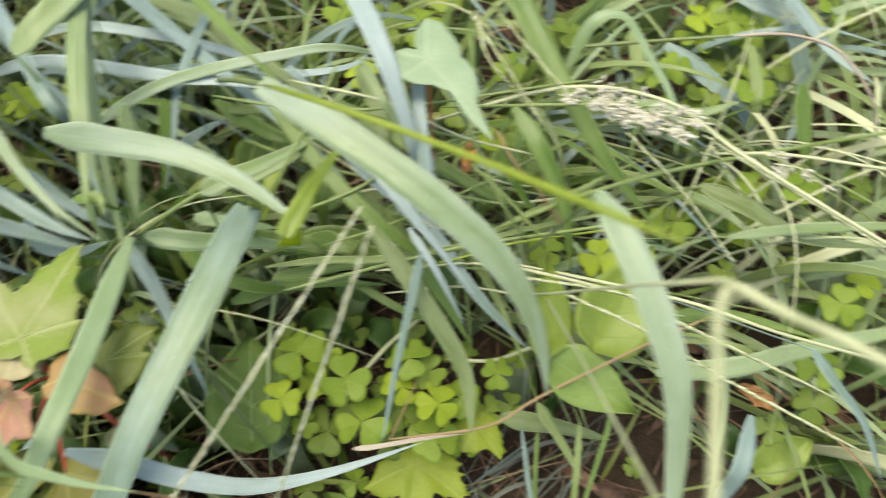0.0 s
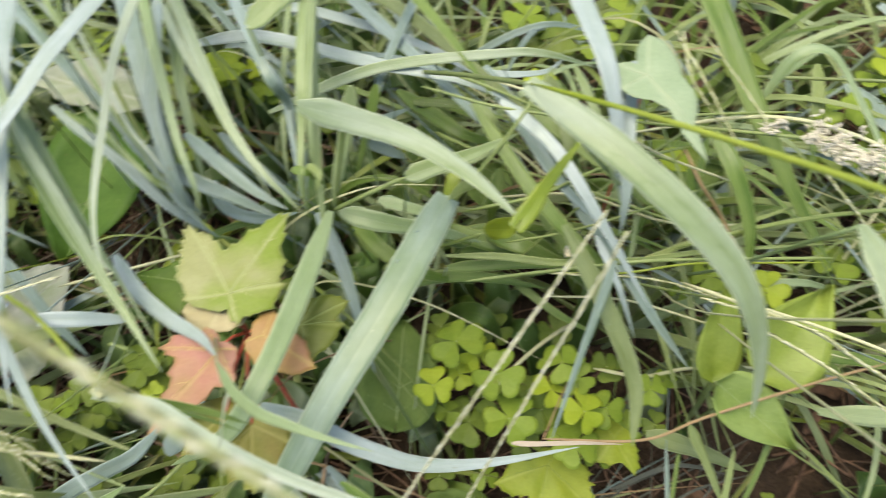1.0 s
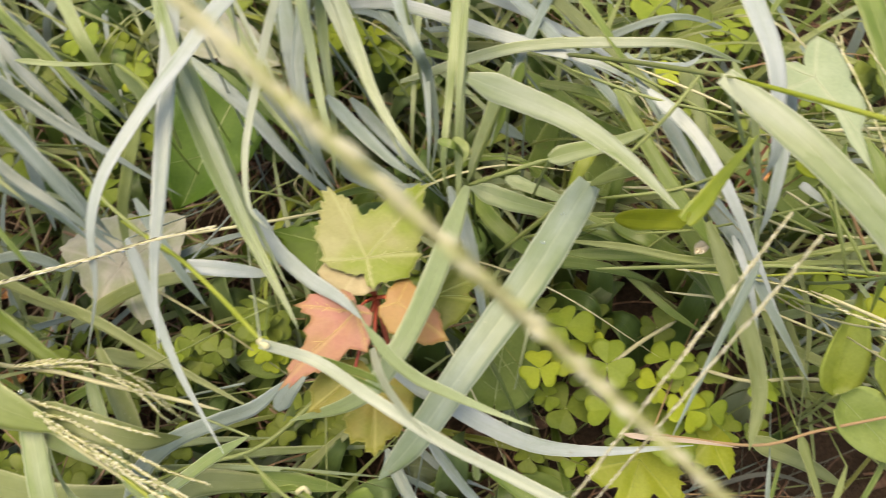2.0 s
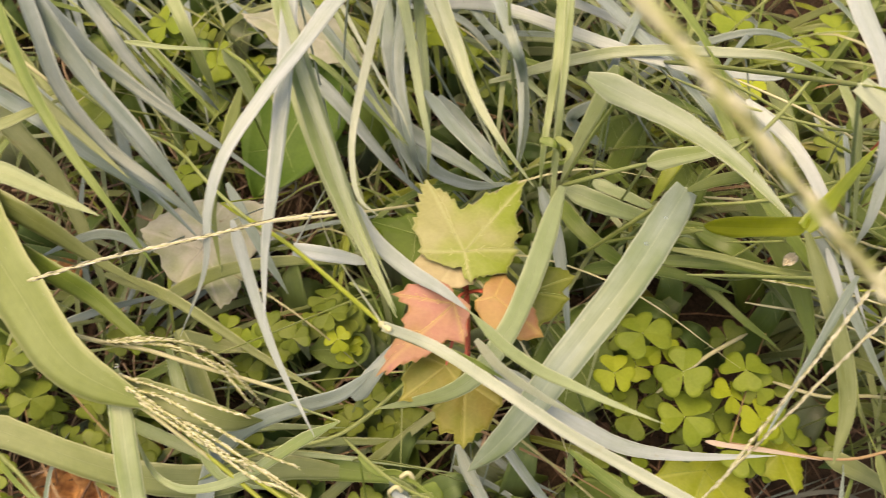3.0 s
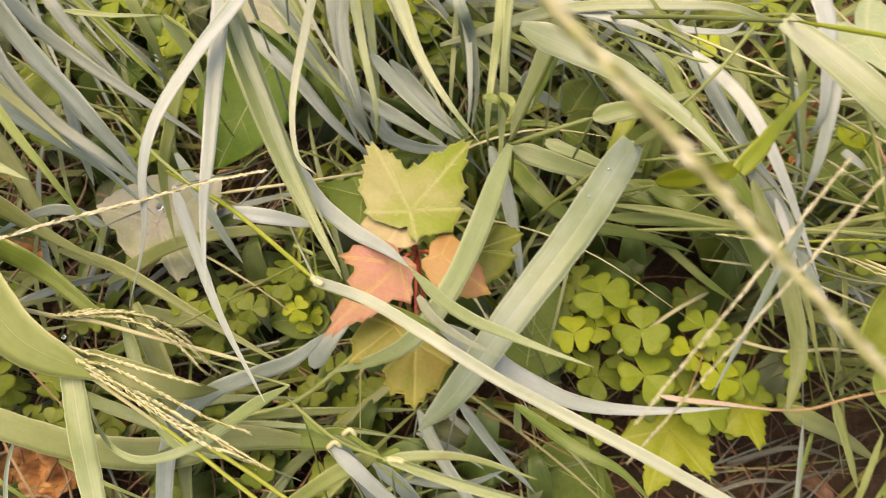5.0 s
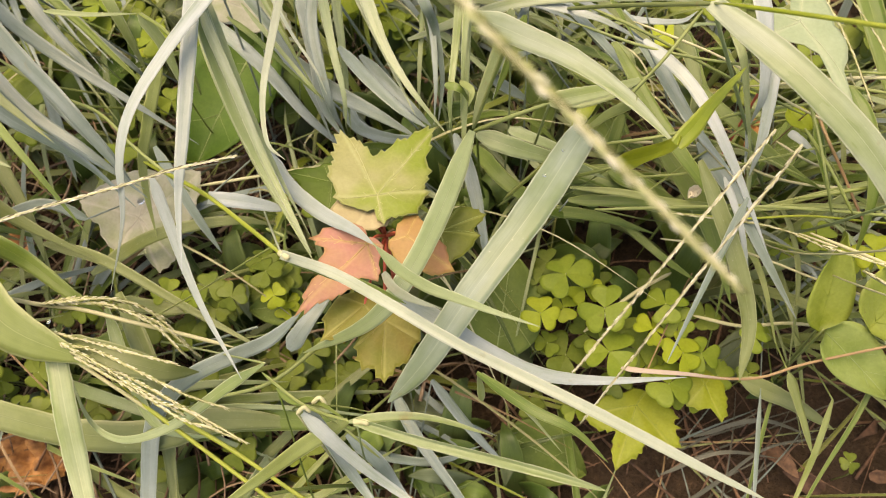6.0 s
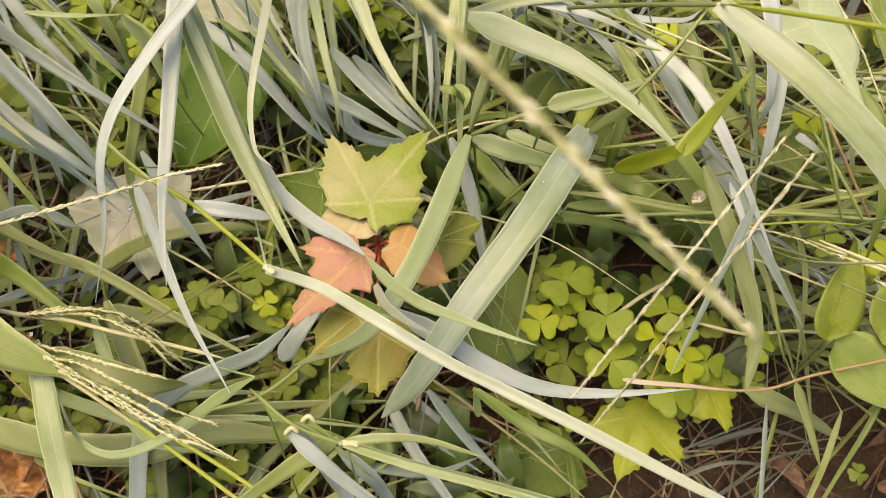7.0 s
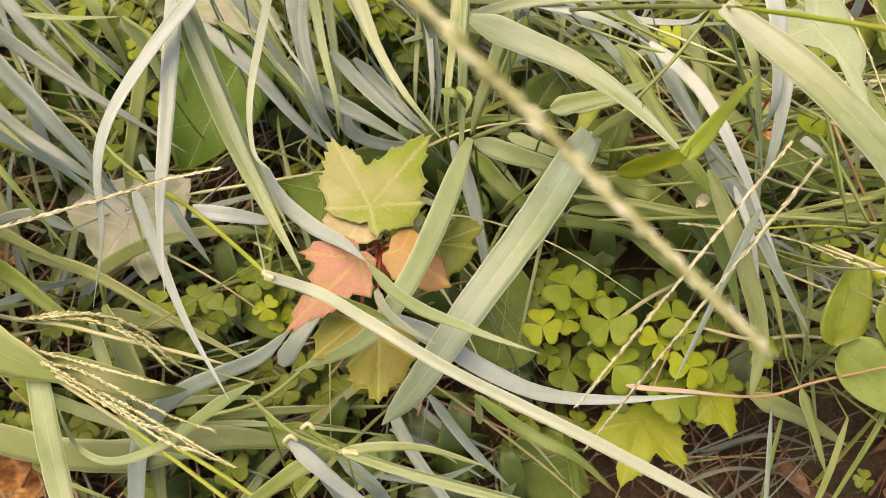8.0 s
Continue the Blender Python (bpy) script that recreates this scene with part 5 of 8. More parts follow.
leaf_blade(grass_right, 0.0120, GREY, (0.2890, 0.3795, 0.1200), (0.3256, 0.3542, 0.1200), (0.3474, 0.3390, 0.1200), (0.3582, 0.2981, 0.1000), (0.3503, 0.2706, 0.0800))
leaf_blade(grass_right, 0.0080, GREY, (0.3171, 0.3790, 0.1400), (0.3392, 0.3381, 0.1400), (0.3573, 0.3045, 0.1400), (0.3788, 0.2840, 0.1400))
rooted(grass_right, 0.0024, GREY, (0.3171, 0.3790, 0.1400))
leaf_blade(grass_right, 0.0093, GREEN, (0.3396, 0.2813, 0.1400), (0.3469, 0.2551, 0.1200), (0.3599, 0.2528, 0.1000))
rooted(grass_right, 0.0028, GREEN, (0.3396, 0.2813, 0.1400))
leaf_blade(grass_right, 0.0076, LIME, (0.3230, 0.3212, 0.1200), (0.3234, 0.2864, 0.1200), (0.3232, 0.2725, 0.1000))
rooted(grass_right, 0.0023, LIME, (0.3230, 0.3212, 0.1200))
leaf_blade(grass_right, 0.0086, LIME, (0.2546, 0.3287, 0.1200), (0.2596, 0.3043, 0.1100), (0.2586, 0.2858, 0.0900))
rooted(grass_right, 0.0026, LIME, (0.2546, 0.3287, 0.1200))
leaf_blade(grass_right, 0.0095, PALE, (0.2587, 0.1208, 0.1300), (0.2926, 0.1235, 0.1400), (0.3245, 0.1338, 0.1400), (0.3699, 0.1480, 0.1300), (0.4057, 0.1579, 0.1300))
rooted(grass_right, 0.0028, PALE, (0.2587, 0.1208, 0.1300))
leaf_blade(grass_right, 0.0065, GREY, (0.2760, 0.0896, 0.2000), (0.2704, 0.0698, 0.2000), (0.2657, 0.0571, 0.1800), (0.2487, 0.0347, 0.1800))
leaf_blade(grass_right, 0.0062, GREY, (0.3157, 0.1253, 0.1700), (0.3235, 0.1113, 0.1700), (0.3382, 0.0976, 0.1600), (0.3527, 0.0776, 0.1400))
rooted(grass_right, 0.0019, GREY, (0.3157, 0.1253, 0.1700))
leaf_blade(grass_right, 0.0072, GREEN, (0.2644, 0.1585, 0.1000), (0.3089, 0.1616, 0.1000), (0.3519, 0.1523, 0.1000))
rooted(grass_right, 0.0021, GREEN, (0.2644, 0.1585, 0.1000))
leaf_blade(grass_right, 0.0053, PALE, (0.2871, 0.1799, 0.1600), (0.3215, 0.1866, 0.1600), (0.3605, 0.1907, 0.1600), (0.3947, 0.1944, 0.1600))
rooted(grass_right, 0.0016, PALE, (0.2871, 0.1799, 0.1600))
leaf_blade(grass_right, 0.0108, OLIVE, (0.2755, 0.2056, 0.1600), (0.2987, 0.1952, 0.1600), (0.3257, 0.1868, 0.1500), (0.3683, 0.1881, 0.1400))
rooted(grass_right, 0.0032, OLIVE, (0.2755, 0.2056, 0.1600))
leaf_blade(grass_right, 0.0066, PALE, (0.2512, 0.2712, 0.1300), (0.2814, 0.2597, 0.1400), (0.3057, 0.2683, 0.1400))
leaf_blade(grass_right, 0.0134, GREY, (0.2798, 0.3335, 0.1000), (0.3213, 0.2916, 0.1000), (0.3337, 0.2733, 0.0800))
rooted(grass_right, 0.0040, GREY, (0.2798, 0.3335, 0.1000))
leaf_blade(grass_right, 0.0026, GREEN, (0.2428, 0.1251, 0.1300), (0.2378, 0.0944, 0.1200), (0.2275, 0.0587, 0.1100), (0.2175, 0.0278, 0.1100))
rooted(grass_right, 0.0016, GREEN, (0.2428, 0.1251, 0.1300))
leaf_blade(grass_right, 0.0023, GREEN, (0.2090, 0.1047, 0.0800), (0.2091, 0.0599, 0.0700), (0.2085, 0.0249, 0.0700))
rooted(grass_right, 0.0016, GREEN, (0.2090, 0.1047, 0.0800))
leaf_blade(grass_right, 0.0100, OLIVE, (0.1888, 0.1017, 0.0900), (0.2185, 0.1011, 0.0800), (0.2505, 0.0993, 0.0600))
leaf_blade(grass_right, 0.0061, LIME, (0.2056, 0.1061, 0.1100), (0.2178, 0.0916, 0.1000), (0.2306, 0.0741, 0.0900))
rooted(grass_right, 0.0018, LIME, (0.2056, 0.1061, 0.1100))
leaf_blade(grass_right, 0.0032, LIME, (0.2248, 0.0963, 0.1200), (0.2246, 0.0729, 0.1100), (0.2236, 0.0544, 0.1000), (0.2157, 0.0204, 0.1000))
rooted(grass_right, 0.0016, LIME, (0.2248, 0.0963, 0.1200))
leaf_blade(grass_right, 0.0026, GREY, (0.1998, 0.0962, 0.0900), (0.2081, 0.0531, 0.0800), (0.2120, 0.0185, 0.0800))
rooted(grass_right, 0.0016, GREY, (0.1998, 0.0962, 0.0900))
leaf_blade(grass_right, 0.0064, SILVER, (0.0860, 0.2145, 0.2000), (0.1130, 0.1960, 0.2000), (0.1381, 0.1713, 0.1900), (0.1707, 0.1438, 0.1600))
rooted(grass_right, 0.0019, SILVER, (0.0860, 0.2145, 0.2000))
leaf_blade(grass_right, 0.0085, GREY, (0.1272, 0.1927, 0.1600), (0.1485, 0.1750, 0.1550), (0.1710, 0.1478, 0.1500), (0.1981, 0.1280, 0.1300))
rooted(grass_right, 0.0025, GREY, (0.1272, 0.1927, 0.1600))
leaf_blade(grass_right, 0.0125, GREEN, (0.1063, 0.1971, 0.1500), (0.1370, 0.1723, 0.1400), (0.1511, 0.1587, 0.1300), (0.1705, 0.1342, 0.1100))
leaf_blade(grass_right, 0.0058, SILVER, (0.1411, 0.2324, 0.2200), (0.1429, 0.2001, 0.2200), (0.1482, 0.1774, 0.2000), (0.1505, 0.1689, 0.1800))
rooted(grass_right, 0.0017, SILVER, (0.1411, 0.2324, 0.2200))
leaf_blade(grass_right, 0.0054, GREEN, (0.1787, 0.2142, 0.1700), (0.1876, 0.2005, 0.1600), (0.2034, 0.1871, 0.1400))
rooted(grass_right, 0.0016, GREEN, (0.1787, 0.2142, 0.1700))
leaf_blade(grass_right, 0.0078, GREY, (0.0715, 0.2535, 0.1700), (0.0942, 0.2207, 0.1800), (0.1197, 0.1895, 0.1800), (0.1467, 0.1729, 0.1700))
leaf_blade(grass_right, 0.0065, PALE, (0.0713, 0.2239, 0.1800), (0.0814, 0.2167, 0.1800), (0.0885, 0.2126, 0.1700))
rooted(grass_right, 0.0020, PALE, (0.0713, 0.2239, 0.1800))
leaf_blade(grass_right, 0.0043, PALE, (0.1161, 0.2249, 0.2200), (0.1266, 0.2068, 0.2200), (0.1338, 0.1986, 0.2100), (0.1541, 0.1752, 0.1700))
leaf_blade(grass_right, 0.0074, GREEN, (0.0876, 0.2177, 0.1300), (0.0872, 0.2016, 0.1200), (0.0875, 0.1943, 0.1000))
rooted(grass_right, 0.0022, GREEN, (0.0876, 0.2177, 0.1300))
leaf_blade(grass_right, 0.0070, GREEN, (0.1088, 0.2663, 0.1500), (0.1203, 0.2400, 0.1500), (0.1389, 0.2203, 0.1400))
leaf_blade(grass_right, 0.0069, SILVER, (-0.1196, 0.3077, 0.1000), (-0.0611, 0.2947, 0.1380), (-0.0025, 0.2817, 0.1500), (0.0389, 0.2725, 0.1500), (0.0696, 0.2493, 0.1700), (0.1002, 0.2549, 0.1700), (0.1105, 0.2738, 0.1600))
leaf_blade(grass_right, 0.0063, GREEN, (0.0309, 0.2503, 0.1300), (0.0596, 0.2531, 0.1300), (0.0869, 0.2550, 0.1200))
rooted(grass_right, 0.0019, GREEN, (0.0309, 0.2503, 0.1300))
grass_front = plant("panicle_grass", -0.24, 0.0, "coarse grass with broad leaves and drooping seed heads", "grass", "grass plants in the patch")
leaf_blade(grass_front, 0.0320, LIME, (-0.3152, 0.0967, 0.1720), (-0.2760, 0.0686, 0.1720), (-0.2339, 0.0384, 0.1720), (-0.1991, 0.0169, 0.1680), (-0.1593, -0.0038, 0.1650), (-0.1162, -0.0065, 0.1580), taper=6)
leaf_blade(grass_front, 0.0111, SAGE, (-0.1473, 0.0027, 0.1500), (-0.1336, -0.0154, 0.1480), (-0.1222, -0.0329, 0.1430), (-0.1063, -0.0562, 0.1350), (-0.0842, -0.0812, 0.1350), taper=8)
leaf_blade(grass_front, 0.0176, OLIVE, (-0.2492, -0.0476, 0.0900), (-0.2051, -0.0449, 0.0900), (-0.1579, -0.0418, 0.1000), (-0.1269, -0.0367, 0.1000), (-0.0983, -0.0259, 0.0950), (-0.0695, -0.0069, 0.0900), (-0.0250, 0.0069, 0.0800), taper=8)
rooted(grass_front, 0.0053, OLIVE, (-0.2492, -0.0476, 0.0900))
leaf_blade(grass_front, 0.0088, GREY, (-0.0788, -0.0860, 0.0850), (-0.0934, -0.0538, 0.0850), (-0.0986, -0.0273, 0.1000), (-0.0952, -0.0094, 0.1120), (-0.0811, 0.0070, 0.1250), (-0.0591, 0.0211, 0.1400), (-0.0411, 0.0308, 0.1550), (-0.0291, 0.0454, 0.1650), taper=8, root=0.6)
rooted(grass_front, 0.0034, SLATE, (-0.0788, -0.0860, 0.0850))
leaf_blade(grass_front, 0.0056, SAGE, (-0.0336, 0.0174, 0.1700), (-0.0487, 0.0040, 0.1600), (-0.0658, -0.0159, 0.1500), (-0.0829, -0.0284, 0.1400), (-0.0989, -0.0340, 0.1320), (-0.1129, -0.0328, 0.1300), (-0.1261, -0.0250, 0.1300), (-0.1386, -0.0130, 0.1300), taper=1.6, root=0.15)
rooted(grass_front, 0.0023, PALE, (-0.0336, 0.0174, 0.1700))
leaf_blade(grass_front, 0.0172, GREEN, (-0.1007, -0.0213, 0.0600), (-0.0673, -0.0034, 0.0800), (-0.0307, 0.0066, 0.0850), (-0.0017, 0.0123, 0.0800))
rooted(grass_front, 0.0052, GREEN, (-0.1007, -0.0213, 0.0600))
leaf_blade(grass_front, 0.0144, OLIVE, (-0.1427, -0.0036, 0.1500), (-0.1084, -0.0016, 0.1600), (-0.0858, 0.0013, 0.1500), (-0.0770, 0.0084, 0.1300))
rooted(grass_front, 0.0043, OLIVE, (-0.1427, -0.0036, 0.1500))
leaf_blade(grass_front, 0.0118, OLIVE, (-0.1475, 0.0366, 0.1100), (-0.1167, 0.0058, 0.1000), (-0.1005, -0.0173, 0.0900), (-0.0915, -0.0425, 0.0700), (-0.0726, -0.0734, 0.0700))
leaf_blade(grass_front, 0.0071, SAGE, (-0.1437, 0.0250, 0.1200), (-0.1143, -0.0036, 0.1200), (-0.0882, -0.0221, 0.1200), (-0.0594, -0.0186, 0.1200))
leaf_blade(grass_front, 0.0116, GREEN, (-0.3176, 0.0472, 0.1100), (-0.2581, 0.0400, 0.1480), (-0.1985, 0.0328, 0.1600), (-0.1762, 0.0301, 0.1500), (-0.1502, 0.0223, 0.1400), (-0.1376, 0.0212, 0.1300))
leaf_blade(grass_front, 0.0094, OLIVE, (-0.1627, 0.0367, 0.0800), (-0.1313, 0.0392, 0.0900), (-0.1065, 0.0459, 0.0900))
rooted(grass_front, 0.0028, OLIVE, (-0.1627, 0.0367, 0.0800))
leaf_blade(grass_front, 0.0065, OLIVE, (-0.1955, 0.0477, 0.1200), (-0.1577, 0.0492, 0.1200), (-0.1052, 0.0404, 0.1100), (-0.0575, 0.0334, 0.1000))
rooted(grass_front, 0.0020, OLIVE, (-0.1955, 0.0477, 0.1200))
leaf_blade(grass_front, 0.0096, GREY, (-0.0446, 0.0365, 0.1100), (-0.0380, 0.0523, 0.1200), (-0.0304, 0.0777, 0.1200))
rooted(grass_front, 0.0029, GREY, (-0.0695, 0.0447, 0.1000))
culm(grass_front, 0.0019, LIME, (-0.0367, 0.0674, 0.2000), (-0.0474, 0.0684, 0.2000))
rooted(grass_front, 0.0016, LIME, (-0.0367, 0.0674, 0.2000))
culm(grass_front, 0.0022, LIME, (-0.0157, 0.0588, 0.1300), (-0.0388, 0.0169, 0.1300), (-0.0729, -0.0042, 0.1200), (-0.1039, -0.0291, 0.1000))
rooted(grass_front, 0.0016, LIME, (-0.0157, 0.0588, 0.1300))
culm(grass_front, 0.0024, STRAW, (-0.2210, 0.0040, 0.1480), (-0.1829, 0.0093, 0.1480), (-0.1617, 0.0123, 0.1470), (-0.1413, 0.0167, 0.1460), (-0.1170, 0.0193, 0.1420), (-0.0913, 0.0229, 0.1350), (-0.0659, 0.0264, 0.1250))
culm(grass_front, 0.0020, STRAW, (-0.1270, -0.0074, 0.1550), (-0.1015, -0.0133, 0.1500), (-0.0843, -0.0175, 0.1450))
rooted(grass_front, 0.0016, STRAW, (-0.1270, -0.0074, 0.1550))
culm(grass_front, 0.0022, YELLOW, (-0.0886, -0.0158, 0.1470), (-0.0647, -0.0222, 0.1450), (-0.0281, -0.0324, 0.1400), (0.0037, -0.0407, 0.1400))
rooted(grass_front, 0.0016, YELLOW, (-0.0886, -0.0158, 0.1470))
culm(grass_front, 0.0022, YELLOW, (-0.0652, -0.0170, 0.1500), (-0.0410, -0.0210, 0.1500), (-0.0123, -0.0278, 0.1450), (0.0190, -0.0348, 0.1450))
culm(grass_front, 0.0011, LIME, (-0.1182, -0.0064, 0.3000), (-0.1023, -0.0219, 0.3000), (-0.0907, -0.0332, 0.3000), (-0.0747, -0.0388, 0.3000), (-0.0606, -0.0447, 0.3000), (-0.0433, -0.0520, 0.3000))
grass_near = plant("foxtail_grass", 0.02, -0.05, "thin jointed grass with pale sheathed stems", "grass", "grass plants in the patch")
culm(grass_near, 0.0014, LIME, (-0.0230, 0.0092, 0.2000), (0.0036, 0.0003, 0.2200), (0.0253, -0.0015, 0.2350))
leaf_blade(grass_near, 0.0035, SAGE, (0.0273, -0.0005, 0.2350), (0.0491, -0.0001, 0.2400), (0.0750, 0.0013, 0.2450), (0.0925, 0.0017, 0.2500), (0.1138, 0.0026, 0.2500), fold=0.5, root=0.8, taper=9)
rooted(grass_near, 0.0016, SAGE, (0.0273, -0.0005, 0.2350))
culm(grass_near, 0.0026, STRAW, (0.0264, -0.0012, 0.2350), (0.0294, -0.0001, 0.2360), (0.0323, -0.0002, 0.2370))
leaf_blade(grass_near, 0.0033, PALE, (0.0250, -0.0016, 0.2350), (0.0396, 0.0045, 0.2400), (0.0538, 0.0083, 0.2400), (0.0741, 0.0090, 0.2400))
leaf_blade(grass_near, 0.0059, GREY, (0.0036, 0.0003, 0.2200), (0.0117, -0.0059, 0.2000), (0.0245, -0.0168, 0.1700), (0.0489, -0.0315, 0.1700))
leaf_blade(grass_near, 0.0068, LIME, (0.0174, 0.0025, 0.2000), (0.0023, -0.0113, 0.1900), (-0.0167, -0.0307, 0.1700), (-0.0327, -0.0532, 0.1700))
leaf_blade(grass_near, 0.0066, GREY, (0.0109, 0.0008, 0.1600), (0.0271, -0.0050, 0.1500), (0.0381, -0.0125, 0.1300), (0.0653, -0.0283, 0.1300))
leaf_blade(grass_near, 0.0069, GREY, (0.0110, 0.0385, 0.0800), (0.0305, 0.0200, 0.0800), (0.0591, -0.0000, 0.0800), (0.0879, -0.0202, 0.0800))
rooted(grass_near, 0.0021, GREY, (0.0110, 0.0385, 0.0800))
leaf_blade(grass_near, 0.0059, GREY, (0.0292, 0.0509, 0.0800), (0.0577, 0.0322, 0.0800), (0.0834, 0.0215, 0.0600))
rooted(grass_near, 0.0018, GREY, (0.0292, 0.0509, 0.0800))
leaf_blade(grass_near, 0.0017, PALE, (0.0618, 0.0373, 0.2000), (0.0823, 0.0285, 0.2000), (0.1014, 0.0187, 0.1900))
leaf_blade(grass_near, 0.0044, GREEN, (0.0598, 0.0366, 0.2000), (0.0841, 0.0276, 0.2100), (0.1016, 0.0251, 0.2100), (0.1180, 0.0193, 0.2000))
leaf_blade(grass_near, 0.0031, PALE, (0.0642, 0.0302, 0.1800), (0.0618, 0.0347, 0.1900), (0.0602, 0.0368, 0.2000))
leaf_blade(grass_near, 0.0055, GREY, (-0.0012, 0.0025, 0.0600), (0.0420, 0.0107, 0.0600), (0.0654, 0.0279, 0.0600))
rooted(grass_near, 0.0017, GREY, (-0.0012, 0.0025, 0.0600))
culm(grass_mid, 0.0018, STRAW, (-0.1285, 0.1062, 0.1200), (-0.0828, 0.1244, 0.1300), (-0.0541, 0.1461, 0.1200))
culm(grass_right, 0.0021, OLIVE, (0.0428, 0.2329, 0.1850), (0.0740, 0.1940, 0.2440), (0.1049, 0.1552, 0.3007))
rooted(grass_right, 0.0016, OLIVE, (0.0428, 0.2329, 0.1850))
culm(grass_right, 0.0019, STRAW, (0.1439, 0.2265, 0.1700), (0.2062, 0.2365, 0.1900), (0.2497, 0.2253, 0.2000), (0.2738, 0.1970, 0.2100), (0.3059, 0.1746, 0.2100), (0.3363, 0.1547, 0.2100), (0.3578, 0.1406, 0.2100))
culm(grass_right, 0.0017, STRAW, (0.1850, 0.1548, 0.1700), (0.2327, 0.1414, 0.1800), (0.2560, 0.1305, 0.1800), (0.3217, 0.1057, 0.1700))
culm(grass_right, 0.0017, STRAW, (0.1860, 0.1640, 0.1500), (0.2594, 0.1441, 0.1700), (0.3021, 0.1318, 0.1700), (0.3586, 0.1234, 0.1600), (0.3875, 0.1170, 0.1600))
culm(grass_right, 0.0016, STRAW, (0.2102, 0.1432, 0.1700), (0.2395, 0.1269, 0.1800), (0.2777, 0.1058, 0.1800), (0.3304, 0.0841, 0.1700))
culm(grass_right, 0.0017, STRAW, (0.2739, 0.2064, 0.1900), (0.3061, 0.2078, 0.1900), (0.3544, 0.2027, 0.1900), (0.3849, 0.1994, 0.1900))
culm(grass_right, 0.0024, LIME, (0.1795, 0.1767, 0.1600), (0.2226, 0.1939, 0.1700), (0.2754, 0.2124, 0.1700), (0.3704, 0.2373, 0.1700), (0.4060, 0.2466, 0.1700))
rooted(grass_right, 0.0016, LIME, (0.1795, 0.1767, 0.1600))
culm(grass_right, 0.0018, LIME, (0.1494, 0.2284, 0.1800), (0.2192, 0.2282, 0.1900), (0.2447, 0.2285, 0.1900))
culm(grass_right, 0.0021, OLIVE, (0.2138, 0.3043, 0.1300), (0.2715, 0.2986, 0.1500), (0.3000, 0.2982, 0.1560))
culm(grass_right, 0.0018, SHEATH, (0.2990, 0.2982, 0.1558), (0.3271, 0.2975, 0.1600), (0.3520, 0.2875, 0.1600), (0.3698, 0.2661, 0.1500), (0.3858, 0.2613, 0.1200))
culm(grass_right, 0.0015, BROWN, (0.1355, 0.0824, 0.1200), (0.1800, 0.0900, 0.1300), (0.2046, 0.1041, 0.1400), (0.2489, 0.1279, 0.1500), (0.2803, 0.1440, 0.1500))
rooted(grass_right, 0.0016, BROWN, (0.1355, 0.0824, 0.1200))
culm(grass_right, 0.0015, YELLOW, (0.1049, 0.1552, 0.3007), (0.1334, 0.1266, 0.3367), (0.1620, 0.0981, 0.3707), (0.1924, 0.0676, 0.4049))
culm(grass_right, 0.0016, LIME, (0.0568, 0.2254, 0.2000), (0.0849, 0.2190, 0.2000), (0.1275, 0.2138, 0.1900), (0.1701, 0.2100, 0.1800))
culm(grass_right, 0.0018, LIME, (0.1070, 0.2221, 0.2200), (0.0956, 0.1958, 0.2100), (0.0795, 0.1738, 0.1900), (0.0644, 0.1648, 0.1600))
culm(grass_right, 0.0018, LIME, (0.0871, 0.1360, 0.1700), (0.1328, 0.1520, 0.1700), (0.1688, 0.1635, 0.1700), (0.2166, 0.1745, 0.1700), (0.2471, 0.1814, 0.1700))
rooted(grass_right, 0.0016, LIME, (0.0871, 0.1360, 0.1700))
culm(grass_right, 0.0017, LIME, (0.1653, 0.1886, 0.2000), (0.1830, 0.1769, 0.1900), (0.1987, 0.1642, 0.1800))
culm(grass_right, 0.0018, STRAW, (0.0892, 0.2059, 0.1200), (0.1335, 0.2162, 0.1200), (0.1799, 0.2094, 0.1200), (0.2252, 0.2169, 0.1200))
rooted(grass_right, 0.0016, STRAW, (0.0892, 0.2059, 0.1200))
culm(grass_right, 0.0021, STRAW, (0.1586, 0.1330, 0.0800), (0.1833, 0.1315, 0.0900), (0.2082, 0.1413, 0.0900), (0.2520, 0.1536, 0.0800))
culm(grass_right, 0.0025, STRAW, (0.1025, 0.1045, 0.0800), (0.1235, 0.1352, 0.0800), (0.1428, 0.1591, 0.0700))
culm(grass_right, 0.0018, STRAW, (0.2011, 0.0288, 0.3800), (0.2019, 0.0378, 0.3800), (0.2017, 0.0542, 0.3850), (0.2010, 0.0638, 0.3900), (0.2021, 0.0681, 0.3920))
rooted(grass_right, 0.0016, STRAW, (0.2011, 0.0288, 0.3800))
culm(grass_right, 0.0016, STRAW, (0.2016, 0.0683, 0.3920), (0.2085, 0.0627, 0.3950), (0.2114, 0.0589, 0.4000), (0.2199, 0.0544, 0.4000), (0.2267, 0.0509, 0.4000))
rooted(grass_right, 0.0016, STRAW, (0.2016, 0.0683, 0.3920))
culm(grass_left, 0.0034, BROWN, (-0.1765, 0.0521, 0.1000), (-0.1583, 0.0522, 0.1050), (-0.1457, 0.0678, 0.1100))
culm(grass_mid, 0.0017, PALE, (-0.0854, 0.1690, 0.1780), (-0.0796, 0.1679, 0.1800), (-0.0787, 0.1745, 0.1800))
leaf_blade(grass_mid, 0.0038, FROSTED, (-0.0960, 0.2446, 0.2000), (-0.0666, 0.2107, 0.2000), (-0.0397, 0.1836, 0.1900), (-0.0089, 0.1527, 0.1800))
